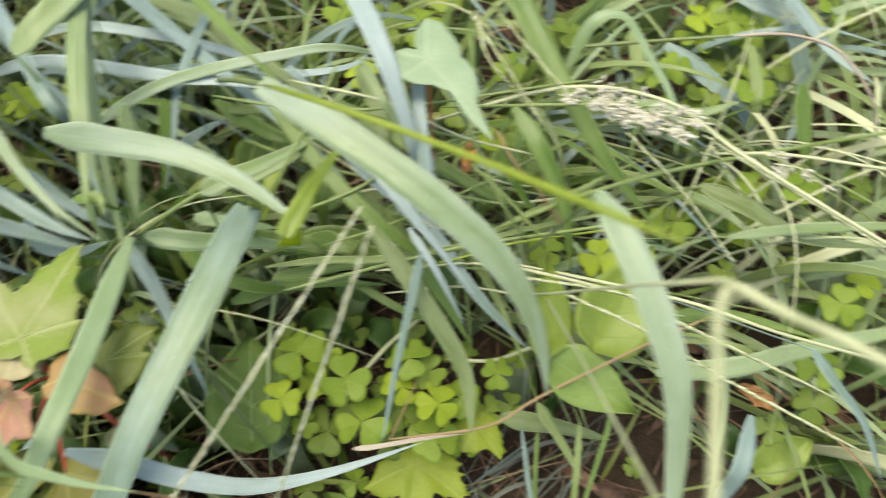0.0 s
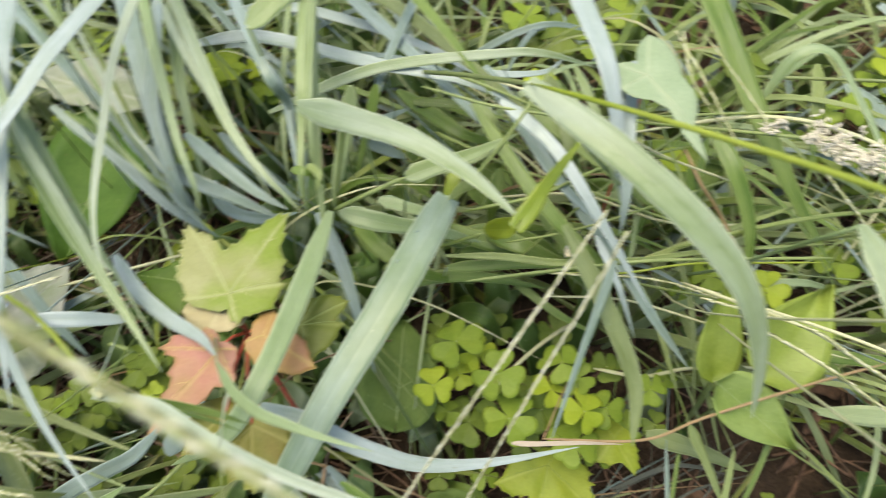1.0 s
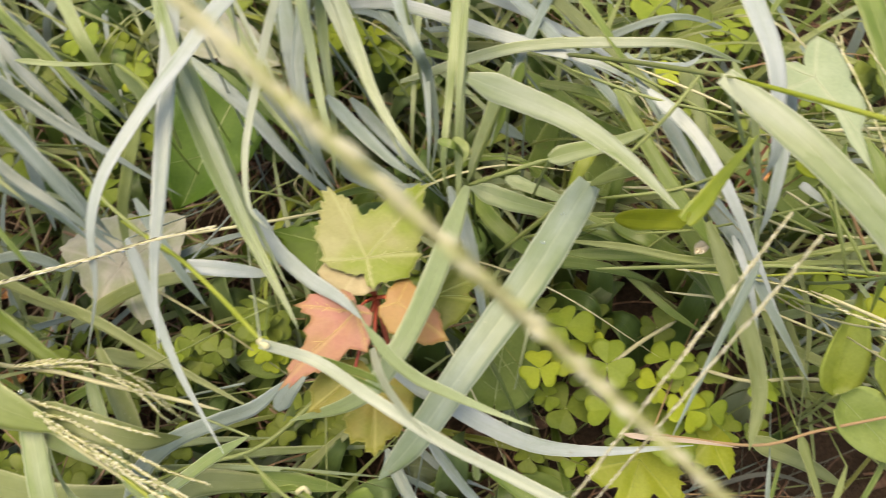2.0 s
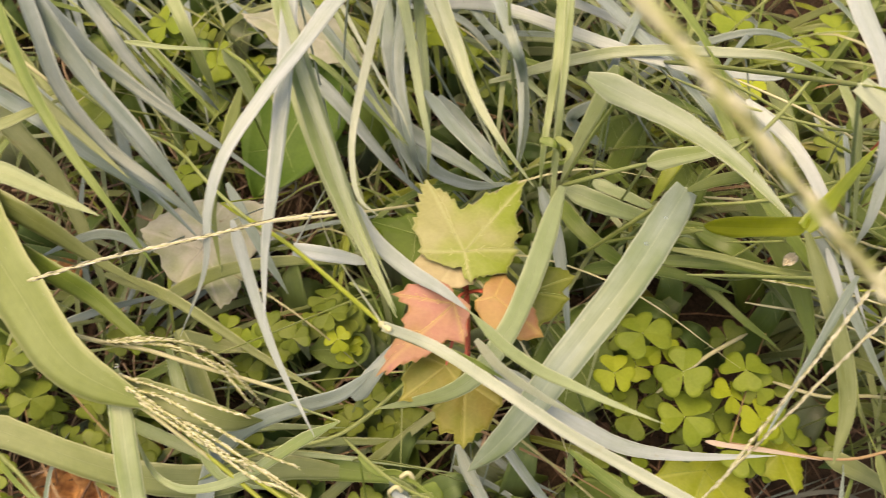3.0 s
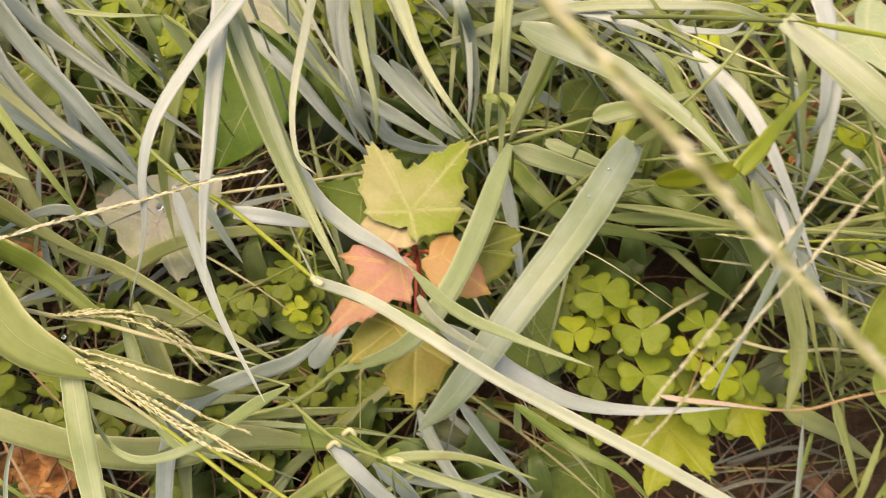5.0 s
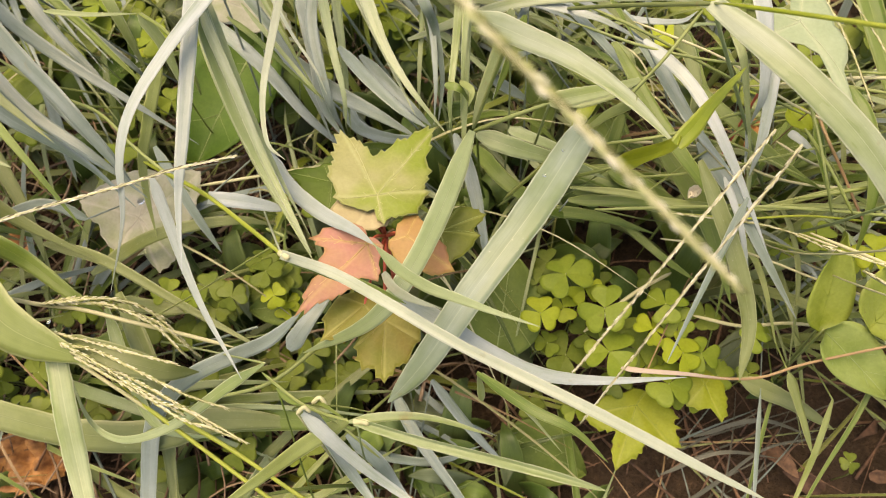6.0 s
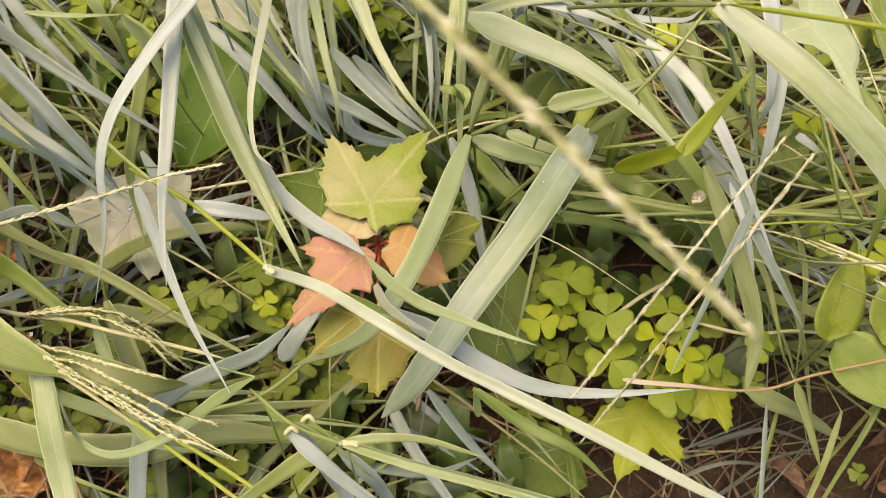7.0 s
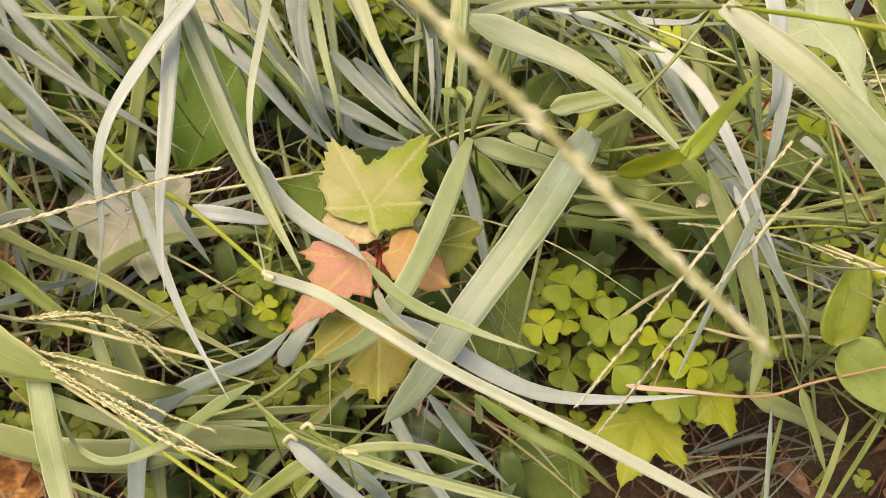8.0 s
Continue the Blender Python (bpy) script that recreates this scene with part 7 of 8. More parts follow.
lobed_leaf(maple_plant, MAPLE_PALE, (-0.0079, 0.1006, 0.1950), [(6.2, 0.0206, 0), (24.3, 0.0239, 1), (29.7, 0.0221, 0), (38.4, 0.0248, 0), (45.6, 0.0278, 0), (57.8, 0.0283, 0), (64.6, 0.0355, 0), (71.2, 0.0407, 0), (73.1, 0.0455, 1), (82.4, 0.0373, 0), (86.8, 0.0319, 0), (92.8, 0.0309, 0), (98.8, 0.0248, 0), (106.7, 0.0240, 0), (116.6, 0.0209, 0), (126.7, 0.0316, 0), (130.2, 0.0340, 0), (136.7, 0.0410, 1), (146.8, 0.0361, 0), (159.2, 0.0286, 0), (164.8, 0.0285, 0), (186.0, 0.0205, 0), (199.0, 0.0204, 1), (212.0, 0.0166, 0), (219.3, 0.0136, 0), (234.8, 0.0110, 0), (280.3, 0.0069, 0), (290.8, 0.0122, 0), (302.1, 0.0147, 1), (317.5, 0.0128, 0), (325.8, 0.0144, 0), (337.1, 0.0160, 0), (352.9, 0.0206, 0)], droop=0.05, seed=1, teeth=3.0, depth=0.055, stalk_to=(-0.0031, 0.0915, 0.1720))
lobed_leaf(maple_plant, MAPLE_GREEN, (-0.0323, 0.1037, 0.1880), [(7.4, 0.0054, 0), (95.0, 0.0089, 0), (134.7, 0.0114, 1), (158.9, 0.0120, 0), (167.8, 0.0159, 0), (176.8, 0.0204, 0), (182.4, 0.0247, 1), (194.5, 0.0175, 0), (204.2, 0.0165, 0), (224.9, 0.0145, 0), (237.0, 0.0157, 0), (259.3, 0.0150, 0), (279.9, 0.0161, 1), (307.0, 0.0100, 0)], droop=0.1, seed=2, teeth=3, depth=0.055, stalk_to=(-0.0031, 0.0915, 0.1720))
lobed_leaf(maple_plant, MAPLE_PALE2, (-0.0109, 0.0963, 0.1910), [(90.5, 0.0071, 0), (171.8, 0.0142, 0), (200.3, 0.0180, 1), (227.0, 0.0163, 0), (260.5, 0.0134, 1), (302.4, 0.0123, 1), (360.0, 0.0131, 1)], droop=0.1,seed=3, stalk_to=(-0.0031, 0.0915, 0.1720))
lobed_leaf(maple_plant, MAPLE_RED, (-0.0034, 0.0764, 0.1960), [(13.5, 0.0073, 1), (54.0, 0.0043, 0), (107.1, 0.0030, 0), (115.6, 0.0067, 0), (124.6, 0.0089, 0), (140.9, 0.0126, 1), (152.8, 0.0117, 0), (163.6, 0.0158, 0), (175.6, 0.0219, 0), (189.6, 0.0270, 1), (202.8, 0.0190, 0), (217.3, 0.0229, 0), (230.1, 0.0244, 0), (232.5, 0.0285, 0), (237.9, 0.0358, 0), (243.5, 0.0438, 1), (251.6, 0.0330, 0), (258.7, 0.0289, 0), (263.8, 0.0252, 0), (279.6, 0.0152, 0), (306.1, 0.0175, 1), (315.8, 0.0140, 0), (322.2, 0.0099, 0), (342.5, 0.0085, 0)], droop=0.1, seed=4, teeth=3, depth=0.055, stalk_to=(-0.0031, 0.0915, 0.1720))
lobed_leaf(maple_plant, MAPLE_ORANGE, (0.0110, 0.0868, 0.1920), [(3.8, 0.0183, 0), (20.4, 0.0125, 0), (57.5, 0.0106, 0), (86.9, 0.0121, 1), (143.5, 0.0076, 0), (191.7, 0.0053, 0), (209.3, 0.0084, 1), (233.0, 0.0097, 0), (254.3, 0.0106, 0), (271.7, 0.0132, 0), (304.2, 0.0166, 0), (321.2, 0.0216, 0), (327.0, 0.0228, 0), (342.4, 0.0264, 1), (352.7, 0.0208, 0)], droop=0.1, seed=5, teeth=3, depth=0.055, stalk_to=(-0.0031, 0.0915, 0.1720))
lobed_leaf(maple_plant, MAPLE_DARK, (0.0232, 0.0960, 0.1860), [(14.4, 0.0185, 1), (24.6, 0.0152, 0), (36.1, 0.0203, 0), (42.4, 0.0231, 1), (51.9, 0.0212, 0), (59.9, 0.0191, 0), (73.5, 0.0161, 1), (98.4, 0.0093, 0), (140.3, 0.0065, 0), (212.9, 0.0069, 0), (271.7, 0.0112, 0), (303.4, 0.0166, 1), (329.1, 0.0154, 0), (355.3, 0.0164, 0)], droop=0.1, seed=6, teeth=3, depth=0.055, stalk_to=(-0.0031, 0.0915, 0.1720))
lobed_leaf(maple_plant, MAPLE_OLIVE, (0.0010, 0.0549, 0.1780), [(18.0, 0.0074, 0), (72.2, 0.0068, 0), (151.3, 0.0083, 0), (177.9, 0.0127, 1), (202.0, 0.0158, 0), (216.9, 0.0202, 0), (227.7, 0.0201, 0), (237.7, 0.0252, 1), (245.6, 0.0218, 0), (254.1, 0.0203, 0), (263.8, 0.0136, 0), (285.6, 0.0108, 0), (328.8, 0.0086, 1)], droop=0.1, seed=7, teeth=3, depth=0.055, stalk_to=(-0.0031, 0.0915, 0.1720))
lobed_leaf(maple_plant, MAPLE_OLIVE, (0.0109, 0.0530, 0.1700), [(12.7, 0.0173, 0), (38.1, 0.0113, 0), (157.3, 0.0059, 0), (223.3, 0.0116, 0), (239.2, 0.0190, 1), (250.2, 0.0199, 0), (251.4, 0.0225, 0), (264.7, 0.0251, 0), (275.9, 0.0227, 0), (280.3, 0.0264, 0), (288.9, 0.0284, 1), (297.6, 0.0255, 0), (307.0, 0.0221, 0), (315.4, 0.0224, 0), (334.8, 0.0181, 0), (348.6, 0.0187, 1)], droop=0.1, seed=8, teeth=3, depth=0.055, stalk_to=(-0.0031, 0.0915, 0.1720))
lowmaple_plant = plant("maple_seedling", 0.146, 0.083, "small maple seedling with a lime leaf near soil", "maple seedling")
lobed_leaf(lowmaple_plant, LOW_MAPLE, (0.1451, 0.0817, 0.0450), [(1.4, 0.0261, 0), (18.4, 0.0181, 0), (69.0, 0.0107, 1), (150.9, 0.0097, 0), (185.1, 0.0217, 0), (204.4, 0.0262, 0), (210.0, 0.0325, 1), (219.9, 0.0298, 0), (232.4, 0.0272, 0), (247.2, 0.0202, 0), (256.6, 0.0310, 0), (267.2, 0.0400, 1), (275.3, 0.0340, 0), (284.4, 0.0311, 0), (291.1, 0.0279, 0), (295.0, 0.0238, 0), (307.9, 0.0195, 0), (314.7, 0.0258, 0), (321.9, 0.0283, 0), (326.4, 0.0360, 1), (339.7, 0.0310, 0), (341.8, 0.0272, 0), (350.3, 0.0287, 0), (352.7, 0.0237, 0)], droop=0.1, seed=9, teeth=3, depth=0.05, stalk_to=(0.1498, 0.0872, 0.0000))
lowmaple2_plant = plant("maple_seedling", 0.177, 0.102, "small maple seedling with a yellow leaf near soil", "maple seedling")
lobed_leaf(lowmaple2_plant, LOW_MAPLE, (0.1773, 0.1023, 0.0600), [(57.5, 0.0125, 1), (136.6, 0.0119, 1), (190.4, 0.0114, 0), (246.0, 0.0168, 1), (297.7, 0.0141, 0), (309.5, 0.0231, 1), (355.5, 0.0121, 0)], droop=0.16,seed=10, stalk_to=(0.1813, 0.1063, 0.0000))
bean_plant = plant("bean_vine", 0.206, 0.123, "wild bean vine with three green leaflets", "vine")
oval_leaf(bean_plant, BEAN, (0.2079, 0.1254, 0.1340), (0.2031, 0.1614, 0.1665), 0.0215, heart=0.06, point=1.1, cup=0.2, seed=13, stalk_to=(0.2259, 0.1270, 0.0000))
oval_leaf(bean_plant, BEAN, (0.2267, 0.1270, 0.1420), (0.2531, 0.1751, 0.1550), 0.0380, heart=0.06, point=1.15, cup=0.22, seed=14, stalk_to=(0.2259, 0.1270, 0.0000))
oval_leaf(bean_plant, BEAN_SHEEN, (0.2076, 0.1215, 0.1420), (0.2500, 0.1003, 0.1307), 0.0270, heart=0.06, point=1.15, cup=0.22, seed=15, stalk_to=(0.2259, 0.1270, 0.0000))
herb_plant = plant("broadleaf_weed", 0.058, 0.082, "low weed with dark green oval leaves", "weed")
oval_leaf(herb_plant, BROAD_DARK, (0.0579, 0.0824, 0.0700), (0.0499, 0.1370, 0.0850), 0.0458, heart=0.2, seed=0, stalk_to=(0.0619, 0.0864, 0.0000))
oval_leaf(herb_plant, BROAD_DARK, (0.0798, 0.0429, 0.0300), (0.1302, 0.0373, 0.0200), 0.0397, heart=0.2, seed=1, stalk_to=(0.0619, 0.0864, 0.0000))
herb2_plant = plant("broadleaf_weed", -0.179, 0.208, "dark green heart-leaved weed under the grey grass", "weed")
oval_leaf(herb2_plant, HEART, (-0.1495, 0.2140, 0.0970), (-0.1568, 0.1292, 0.0880), 0.0600, heart=0.35, seed=3, stalk_to=(-0.1749, 0.2120, 0.0000))
oval_leaf(herb2_plant, BROAD_DARK, (-0.0583, 0.0690, 0.0800), (-0.0861, 0.0564, 0.0800), 0.0223, heart=0.4, seed=4, stalk_to=(-0.1749, 0.2120, 0.0000))
oval_leaf(herb2_plant, BROAD_DARK, (-0.2302, 0.2005, 0.0600), (-0.2227, 0.1816, 0.0600), 0.0231, heart=0.2, seed=5, stalk_to=(-0.1749, 0.2120, 0.0000))
oval_leaf(herb2_plant, SORREL_GREEN, (-0.2536, 0.1256, 0.1200), (-0.2503, 0.1427, 0.1200), 0.0230, heart=0.2, seed=6, stalk_to=(-0.1749, 0.2120, 0.0000))
bindweed_plant = plant("bindweed", 0.145, 0.214, "bindweed with one pale arrow-shaped leaf", "weed")
lobed_leaf(bindweed_plant, PALE_BROAD, (0.1453, 0.2144, 0.2360), [(9.3, 0.0142, 0), (53.2, 0.0155, 0), (94.6, 0.0213, 1), (134.1, 0.0060, 0), (163.6, 0.0133, 1), (224.2, 0.0124, 1), (285.1, 0.0122, 0), (305.6, 0.0171, 0), (306.4, 0.0309, 0), (310.7, 0.0440, 1), (319.2, 0.0280, 0)], droop=0.1,seed=12,depth=0.01,ribs=False, stalk_to=(0.1493, 0.2184, 0.0000))
herb3_plant = plant("broadleaf_weed", 0.035, 0.237, "low weed with scattered green oval leaves", "weed")
oval_leaf(herb3_plant, BROAD_DARK, (0.0350, 0.2375, 0.0800), (0.0439, 0.2706, 0.0800), 0.0315, heart=0.2, seed=10, stalk_to=(0.0390, 0.2415, 0.0000))
oval_leaf(herb3_plant, SORREL_GREEN, (0.1849, 0.2526, 0.1200), (0.1977, 0.2474, 0.1200), 0.0155, heart=0.2, seed=11, stalk_to=(0.0390, 0.2415, 0.0000))
oval_leaf(herb3_plant, BROAD_DARK, (0.0802, 0.2084, 0.1000), (0.0860, 0.2376, 0.1000), 0.0285, heart=0.2, seed=12, stalk_to=(0.0390, 0.2415, 0.0000))
oval_leaf(herb3_plant, BROAD_DARK, (0.1808, 0.2512, 0.0800), (0.2165, 0.2673, 0.0900), 0.0272, heart=0.2, seed=13, stalk_to=(0.0390, 0.2415, 0.0000))
oval_leaf(herb3_plant, MAPLE_GREEN, (0.3517, 0.1740, 0.0700), (0.3854, 0.1526, 0.0600), 0.0289, heart=0.3, seed=14, stalk_to=(0.0390, 0.2415, 0.0000))
oval_leaf(herb3_plant, BEAN, (0.3295, 0.0895, 0.0600), (0.3569, 0.1050, 0.0700), 0.0244, heart=0.2, seed=15, stalk_to=(0.0390, 0.2415, 0.0000))
oval_leaf(herb3_plant, SORREL_LIME, (0.3085, 0.2537, 0.0700), (0.3366, 0.2187, 0.0600), 0.0310, heart=0.2, seed=16, stalk_to=(0.0390, 0.2415, 0.0000))
withered_plant = plant("withered_leaf", -0.163, 0.084, "pale withered broad leaf lying in the grass", "dead leaf")
lobed_leaf(withered_plant, WITHERED, (-0.1635, 0.0839, 0.1000), [(7.4, 0.0275, 0), (33.8, 0.0341, 0), (64.2, 0.0451, 1), (95.1, 0.0325, 1), (153.0, 0.0356, 0), (181.0, 0.0416, 1), (210.6, 0.0232, 0), (263.1, 0.0242, 1), (305.0, 0.0245, 0), (313.7, 0.0371, 1), (330.6, 0.0348, 1)], droop=0.06,seed=14,depth=0.02,ribs=False, crumple=0.13, stalk_to=(-0.1595, 0.0879, 0.0000))
withered2_plant = plant("withered_leaf", -0.164, 0.232, "beige withered leaf under the grey grass", "dead leaf")
lobed_leaf(withered2_plant, WITHERED, (-0.1660, 0.2300, 0.1200), [(27.5, 0.0259, 0), (61.7, 0.0189, 0), (134.2, 0.0224, 1), (163.0, 0.0289, 0), (178.5, 0.0428, 1), (205.2, 0.0218, 0), (293.1, 0.0114, 0), (340.3, 0.0346, 0), (354.5, 0.0446, 1)], droop=0.06,seed=21,depth=0.02,ribs=False, crumple=0.13, stalk_to=(-0.1630, 0.2330, 0.0000))
oval_leaf(herb3_plant, SORREL_YELLOW, (0.1698, 0.2323, 0.1500), (0.1830, 0.2251, 0.1500), 0.0118, heart=0.2, seed=4, stalk_to=(0.0390, 0.2415, 0.0000))
oval_leaf(herb2_plant, HEART, (-0.3194, 0.1994, 0.0700), (-0.2779, 0.1985, 0.0700), 0.0210, heart=0.3, seed=21, stalk_to=(-0.1749, 0.2120, 0.0000))
oval_leaf(herb2_plant, HEART, (-0.2577, 0.1745, 0.0700), (-0.2416, 0.1982, 0.0700), 0.0200, heart=0.3, seed=22, stalk_to=(-0.1749, 0.2120, 0.0000))
oval_leaf(herb2_plant, SORREL_GREEN, (-0.2886, 0.1449, 0.1000), (-0.2604, 0.1400, 0.1000), 0.0240, heart=0.3, seed=23, stalk_to=(-0.1749, 0.2120, 0.0000))
oval_leaf(herb2_plant, BROAD_DARK, (-0.1313, 0.1918, 0.0600), (-0.1159, 0.2034, 0.0600), 0.0160, heart=0.3, seed=24, stalk_to=(-0.1749, 0.2120, 0.0000))

# ---- wood sorrel ----
sorrel(-0.1214, 0.0685, 0.0500, 0.0170, 125, SORREL_GREEN, "green wood sorrel with three heart leaflets", 0)
sorrel(-0.0807, 0.0801, 0.0800, 0.0185, 115, SORREL_GREEN, "dull green wood sorrel with three heart leaflets", 1)
sorrel(-0.0637, 0.0684, 0.0850, 0.0123, 55, SORREL_YELLOW, "bright yellow-green wood sorrel with three heart leaflets", 2)
sorrel(-0.1273, 0.0590, 0.0500, 0.0163, 55, SORREL_LIME, "lime-green wood sorrel with three heart leaflets", 3)
sorrel(-0.0585, 0.0335, 0.0400, 0.0176, 105, SORREL_LIME, "lime-green wood sorrel with three heart leaflets", 4)
sorrel(-0.0707, 0.0421, 0.0400, 0.0155, 45, SORREL_GREEN, "green wood sorrel with three heart leaflets", 5)
sorrel(-0.0286, 0.0413, 0.0500, 0.0166, 85, SORREL_GREEN, "green wood sorrel with three heart leaflets", 6)
sorrel(-0.0092, 0.0387, 0.0500, 0.0144, 25, SORREL_GREEN, "green wood sorrel with three heart leaflets", 7)
sorrel(-0.0300, 0.0243, 0.0300, 0.0204, 135, SORREL_GREEN, "green wood sorrel with three heart leaflets", 8)
sorrel(-0.2027, -0.0097, 0.0600, 0.0172, 75, SORREL_GREEN, "green wood sorrel with three heart leaflets", 9)
sorrel(-0.2169, -0.0043, 0.0550, 0.0165, 115, SORREL_GREEN, "green wood sorrel with three heart leaflets", 10)
sorrel(-0.1610, 0.0154, 0.0500, 0.0181, 105, SORREL_GREEN, "dull green wood sorrel with three heart leaflets", 11)
sorrel(-0.1469, 0.0133, 0.0450, 0.0155, 45, SORREL_GREEN, "green wood sorrel with three heart leaflets", 12)
sorrel(-0.1347, 0.0313, 0.0500, 0.0165, 85, SORREL_GREEN, "green wood sorrel with three heart leaflets", 13)
sorrel(-0.0799, 0.2740, 0.0800, 0.0239, 115, SORREL_LIME, "lime-green wood sorrel with three heart leaflets", 14)
sorrel(-0.1112, 0.2769, 0.0800, 0.0197, 55, SORREL_YELLOW, "bright yellow-green wood sorrel with three heart leaflets", 15)
sorrel(-0.1043, 0.2920, 0.0700, 0.0188, 105, SORREL_GREEN, "green wood sorrel with three heart leaflets", 16)
sorrel(-0.2804, 0.1882, 0.0800, 0.0261, 85, SORREL_LIME, "lime-green wood sorrel with three heart leaflets", 17)
sorrel(-0.2992, 0.2006, 0.0750, 0.0223, 125, SORREL_GREEN, "green wood sorrel with three heart leaflets", 18)
sorrel(-0.2344, 0.2222, 0.0800, 0.0183, 45, SORREL_LIME, "lime-green wood sorrel with three heart leaflets", 19)
sorrel(-0.2644, 0.1207, 0.0900, 0.0217, 35, SORREL_LIME, "lime-green wood sorrel with three heart leaflets", 20)
sorrel(-0.0560, 0.1584, 0.0500, 0.0140, 55, SORREL_GREEN, "green wood sorrel with three heart leaflets", 21)
sorrel(-0.0408, 0.2242, 0.0500, 0.0161, 105, SORREL_GREEN, "green wood sorrel with three heart leaflets", 22)
sorrel(0.2026, 0.1949, 0.0700, 0.0165, 65, SORREL_LIME, "lime-green wood sorrel with three heart leaflets", 23)
sorrel(0.2398, 0.1901, 0.0900, 0.0179, 95, SORREL_YELLOW, "bright yellow-green wood sorrel with three heart leaflets", 24)
sorrel(0.1979, 0.1358, 0.0800, 0.0119, 45, SORREL_LIME, "lime-green wood sorrel with three heart leaflets", 25)
sorrel(0.2656, 0.0867, 0.0500, 0.0119, 95, SORREL_GREEN, "green wood sorrel with three heart leaflets", 26)

sorrel(-0.2476, -0.0177, 0.0600, 0.0227, 88, SORREL_GREEN, "green wood sorrel with three heart leaflets", 28)
sorrel(-0.2683, -0.0113, 0.0600, 0.0203, 38, SORREL_GREEN, "green wood sorrel with three heart leaflets", 29)
sorrel(-0.2200, -0.0347, 0.0400, 0.0155, 108, SORREL_GREEN, "green wood sorrel with three heart leaflets", 30)
sorrel(-0.0628, 0.0833, 0.0500, 0.0206, 118, SORREL_GREEN, "green wood sorrel with three heart leaflets", 31)
sorrel(-0.0729, 0.0771, 0.0900, 0.0215, 88, SORREL_GREEN, "dull green wood sorrel with three heart leaflets", 32)
sorrel(-0.0643, 0.0646, 0.0850, 0.0152, 28, SORREL_YELLOW, "bright yellow-green wood sorrel with three heart leaflets", 33)
sorrel(-0.2223, 0.2061, 0.0900, 0.0213, 58, SORREL_LIME, "lime-green wood sorrel with three heart leaflets", 34)
sorrel(-0.2567, 0.2144, 0.0900, 0.0253, 128, SORREL_LIME, "lime-green wood sorrel with three heart leaflets", 35)
sorrel(0.2342, 0.1822, 0.1200, 0.0215, 95, SORREL_YELLOW, "bright yellow-green wood sorrel with three heart leaflets", 36)
sorrel(0.2075, 0.1875, 0.1100, 0.0193, 45, SORREL_LIME, "lime-green wood sorrel with three heart leaflets", 37)
sorrel(0.3455, 0.1345, 0.1100, 0.0230, 65, SORREL_LIME, "lime-green wood sorrel with three heart leaflets", 38)
sorrel(0.3452, 0.1166, 0.1000, 0.0193, 15, SORREL_GREEN, "green wood sorrel with three heart leaflets", 39)
sorrel(0.0990, 0.2864, 0.1200, 0.0189, 35, SORREL_YELLOW, "bright yellow-green wood sorrel with three heart leaflets", 40)
sorrel(0.1287, 0.3318, 0.1000, 0.0204, 105, SORREL_LIME, "lime-green wood sorrel with three heart leaflets", 41)
sorrel(0.1168, 0.2637, 0.1100, 0.0176, 5, SORREL_LIME, "lime-green wood sorrel with three heart leaflets", 42)
sorrel(0.3245, 0.3371, 0.1100, 0.0244, 65, SORREL_LIME, "lime-green wood sorrel with three heart leaflets", 43)
sorrel(0.2982, 0.3480, 0.1100, 0.0200, 115, SORREL_YELLOW, "bright yellow-green wood sorrel with three heart leaflets", 44)
sorrel(0.2829, 0.3099, 0.1100, 0.0226, 15, SORREL_LIME, "lime-green wood sorrel with three heart leaflets", 45)
sorrel(0.2662, 0.3048, 0.1100, 0.0193, 65, SORREL_LIME, "lime-green wood sorrel with three heart leaflets", 46)
sorrel(0.2196, 0.3301, 0.1100, 0.0264, 35, SORREL_GREEN, "green wood sorrel with three heart leaflets", 47)
sorrel(0.3608, 0.1683, 0.1100, 0.0209, 75, SORREL_LIME, "lime-green wood sorrel with three heart leaflets", 48)
sorrel(0.3795, 0.1856, 0.1000, 0.0176, 15, SORREL_YELLOW, "bright yellow-green wood sorrel with three heart leaflets", 49)
sorrel(0.3215, 0.1036, 0.1000, 0.0153, 45, SORREL_GREEN, "green wood sorrel with three heart leaflets", 50)
sorrel(0.2983, 0.2940, 0.1000, 0.0214, 95, SORREL_LIME, "lime-green wood sorrel with three heart leaflets", 51)
sorrel(0.3805, 0.3577, 0.1100, 0.0233, 45, SORREL_LIME, "lime-green wood sorrel with three heart leaflets", 52)
sorrel(0.3458, 0.3141, 0.1100, 0.0194, 105, SORREL_GREEN, "green wood sorrel with three heart leaflets", 53)
sorrel(-0.1047, 0.2666, 0.1000, 0.0229, 65, SORREL_YELLOW, "bright yellow-green wood sorrel with three heart leaflets", 54)
sorrel(0.1850, 0.1202, 0.1100, 0.0165, 35, SORREL_LIME, "lime-green wood sorrel with three heart leaflets", 55)
sorrel(0.1948, 0.1096, 0.0800, 0.0146, 85, SORREL_GREEN, "green wood sorrel with three heart leaflets", 56)
sorrel(0.2903, 0.2762, 0.0900, 0.0196, 25, SORREL_GREEN, "green wood sorrel with three heart leaflets", 57)
sorrel(0.3278, 0.2448, 0.0900, 0.0210, 95, SORREL_LIME, "lime-green wood sorrel with three heart leaflets", 58)
sorrel(0.3896, 0.2491, 0.0900, 0.0190, 15, SORREL_GREEN, "green wood sorrel with three heart leaflets", 59)
sorrel(0.1833, 0.3032, 0.1100, 0.0194, 85, SORREL_LIME, "lime-green wood sorrel with three heart leaflets", 60)
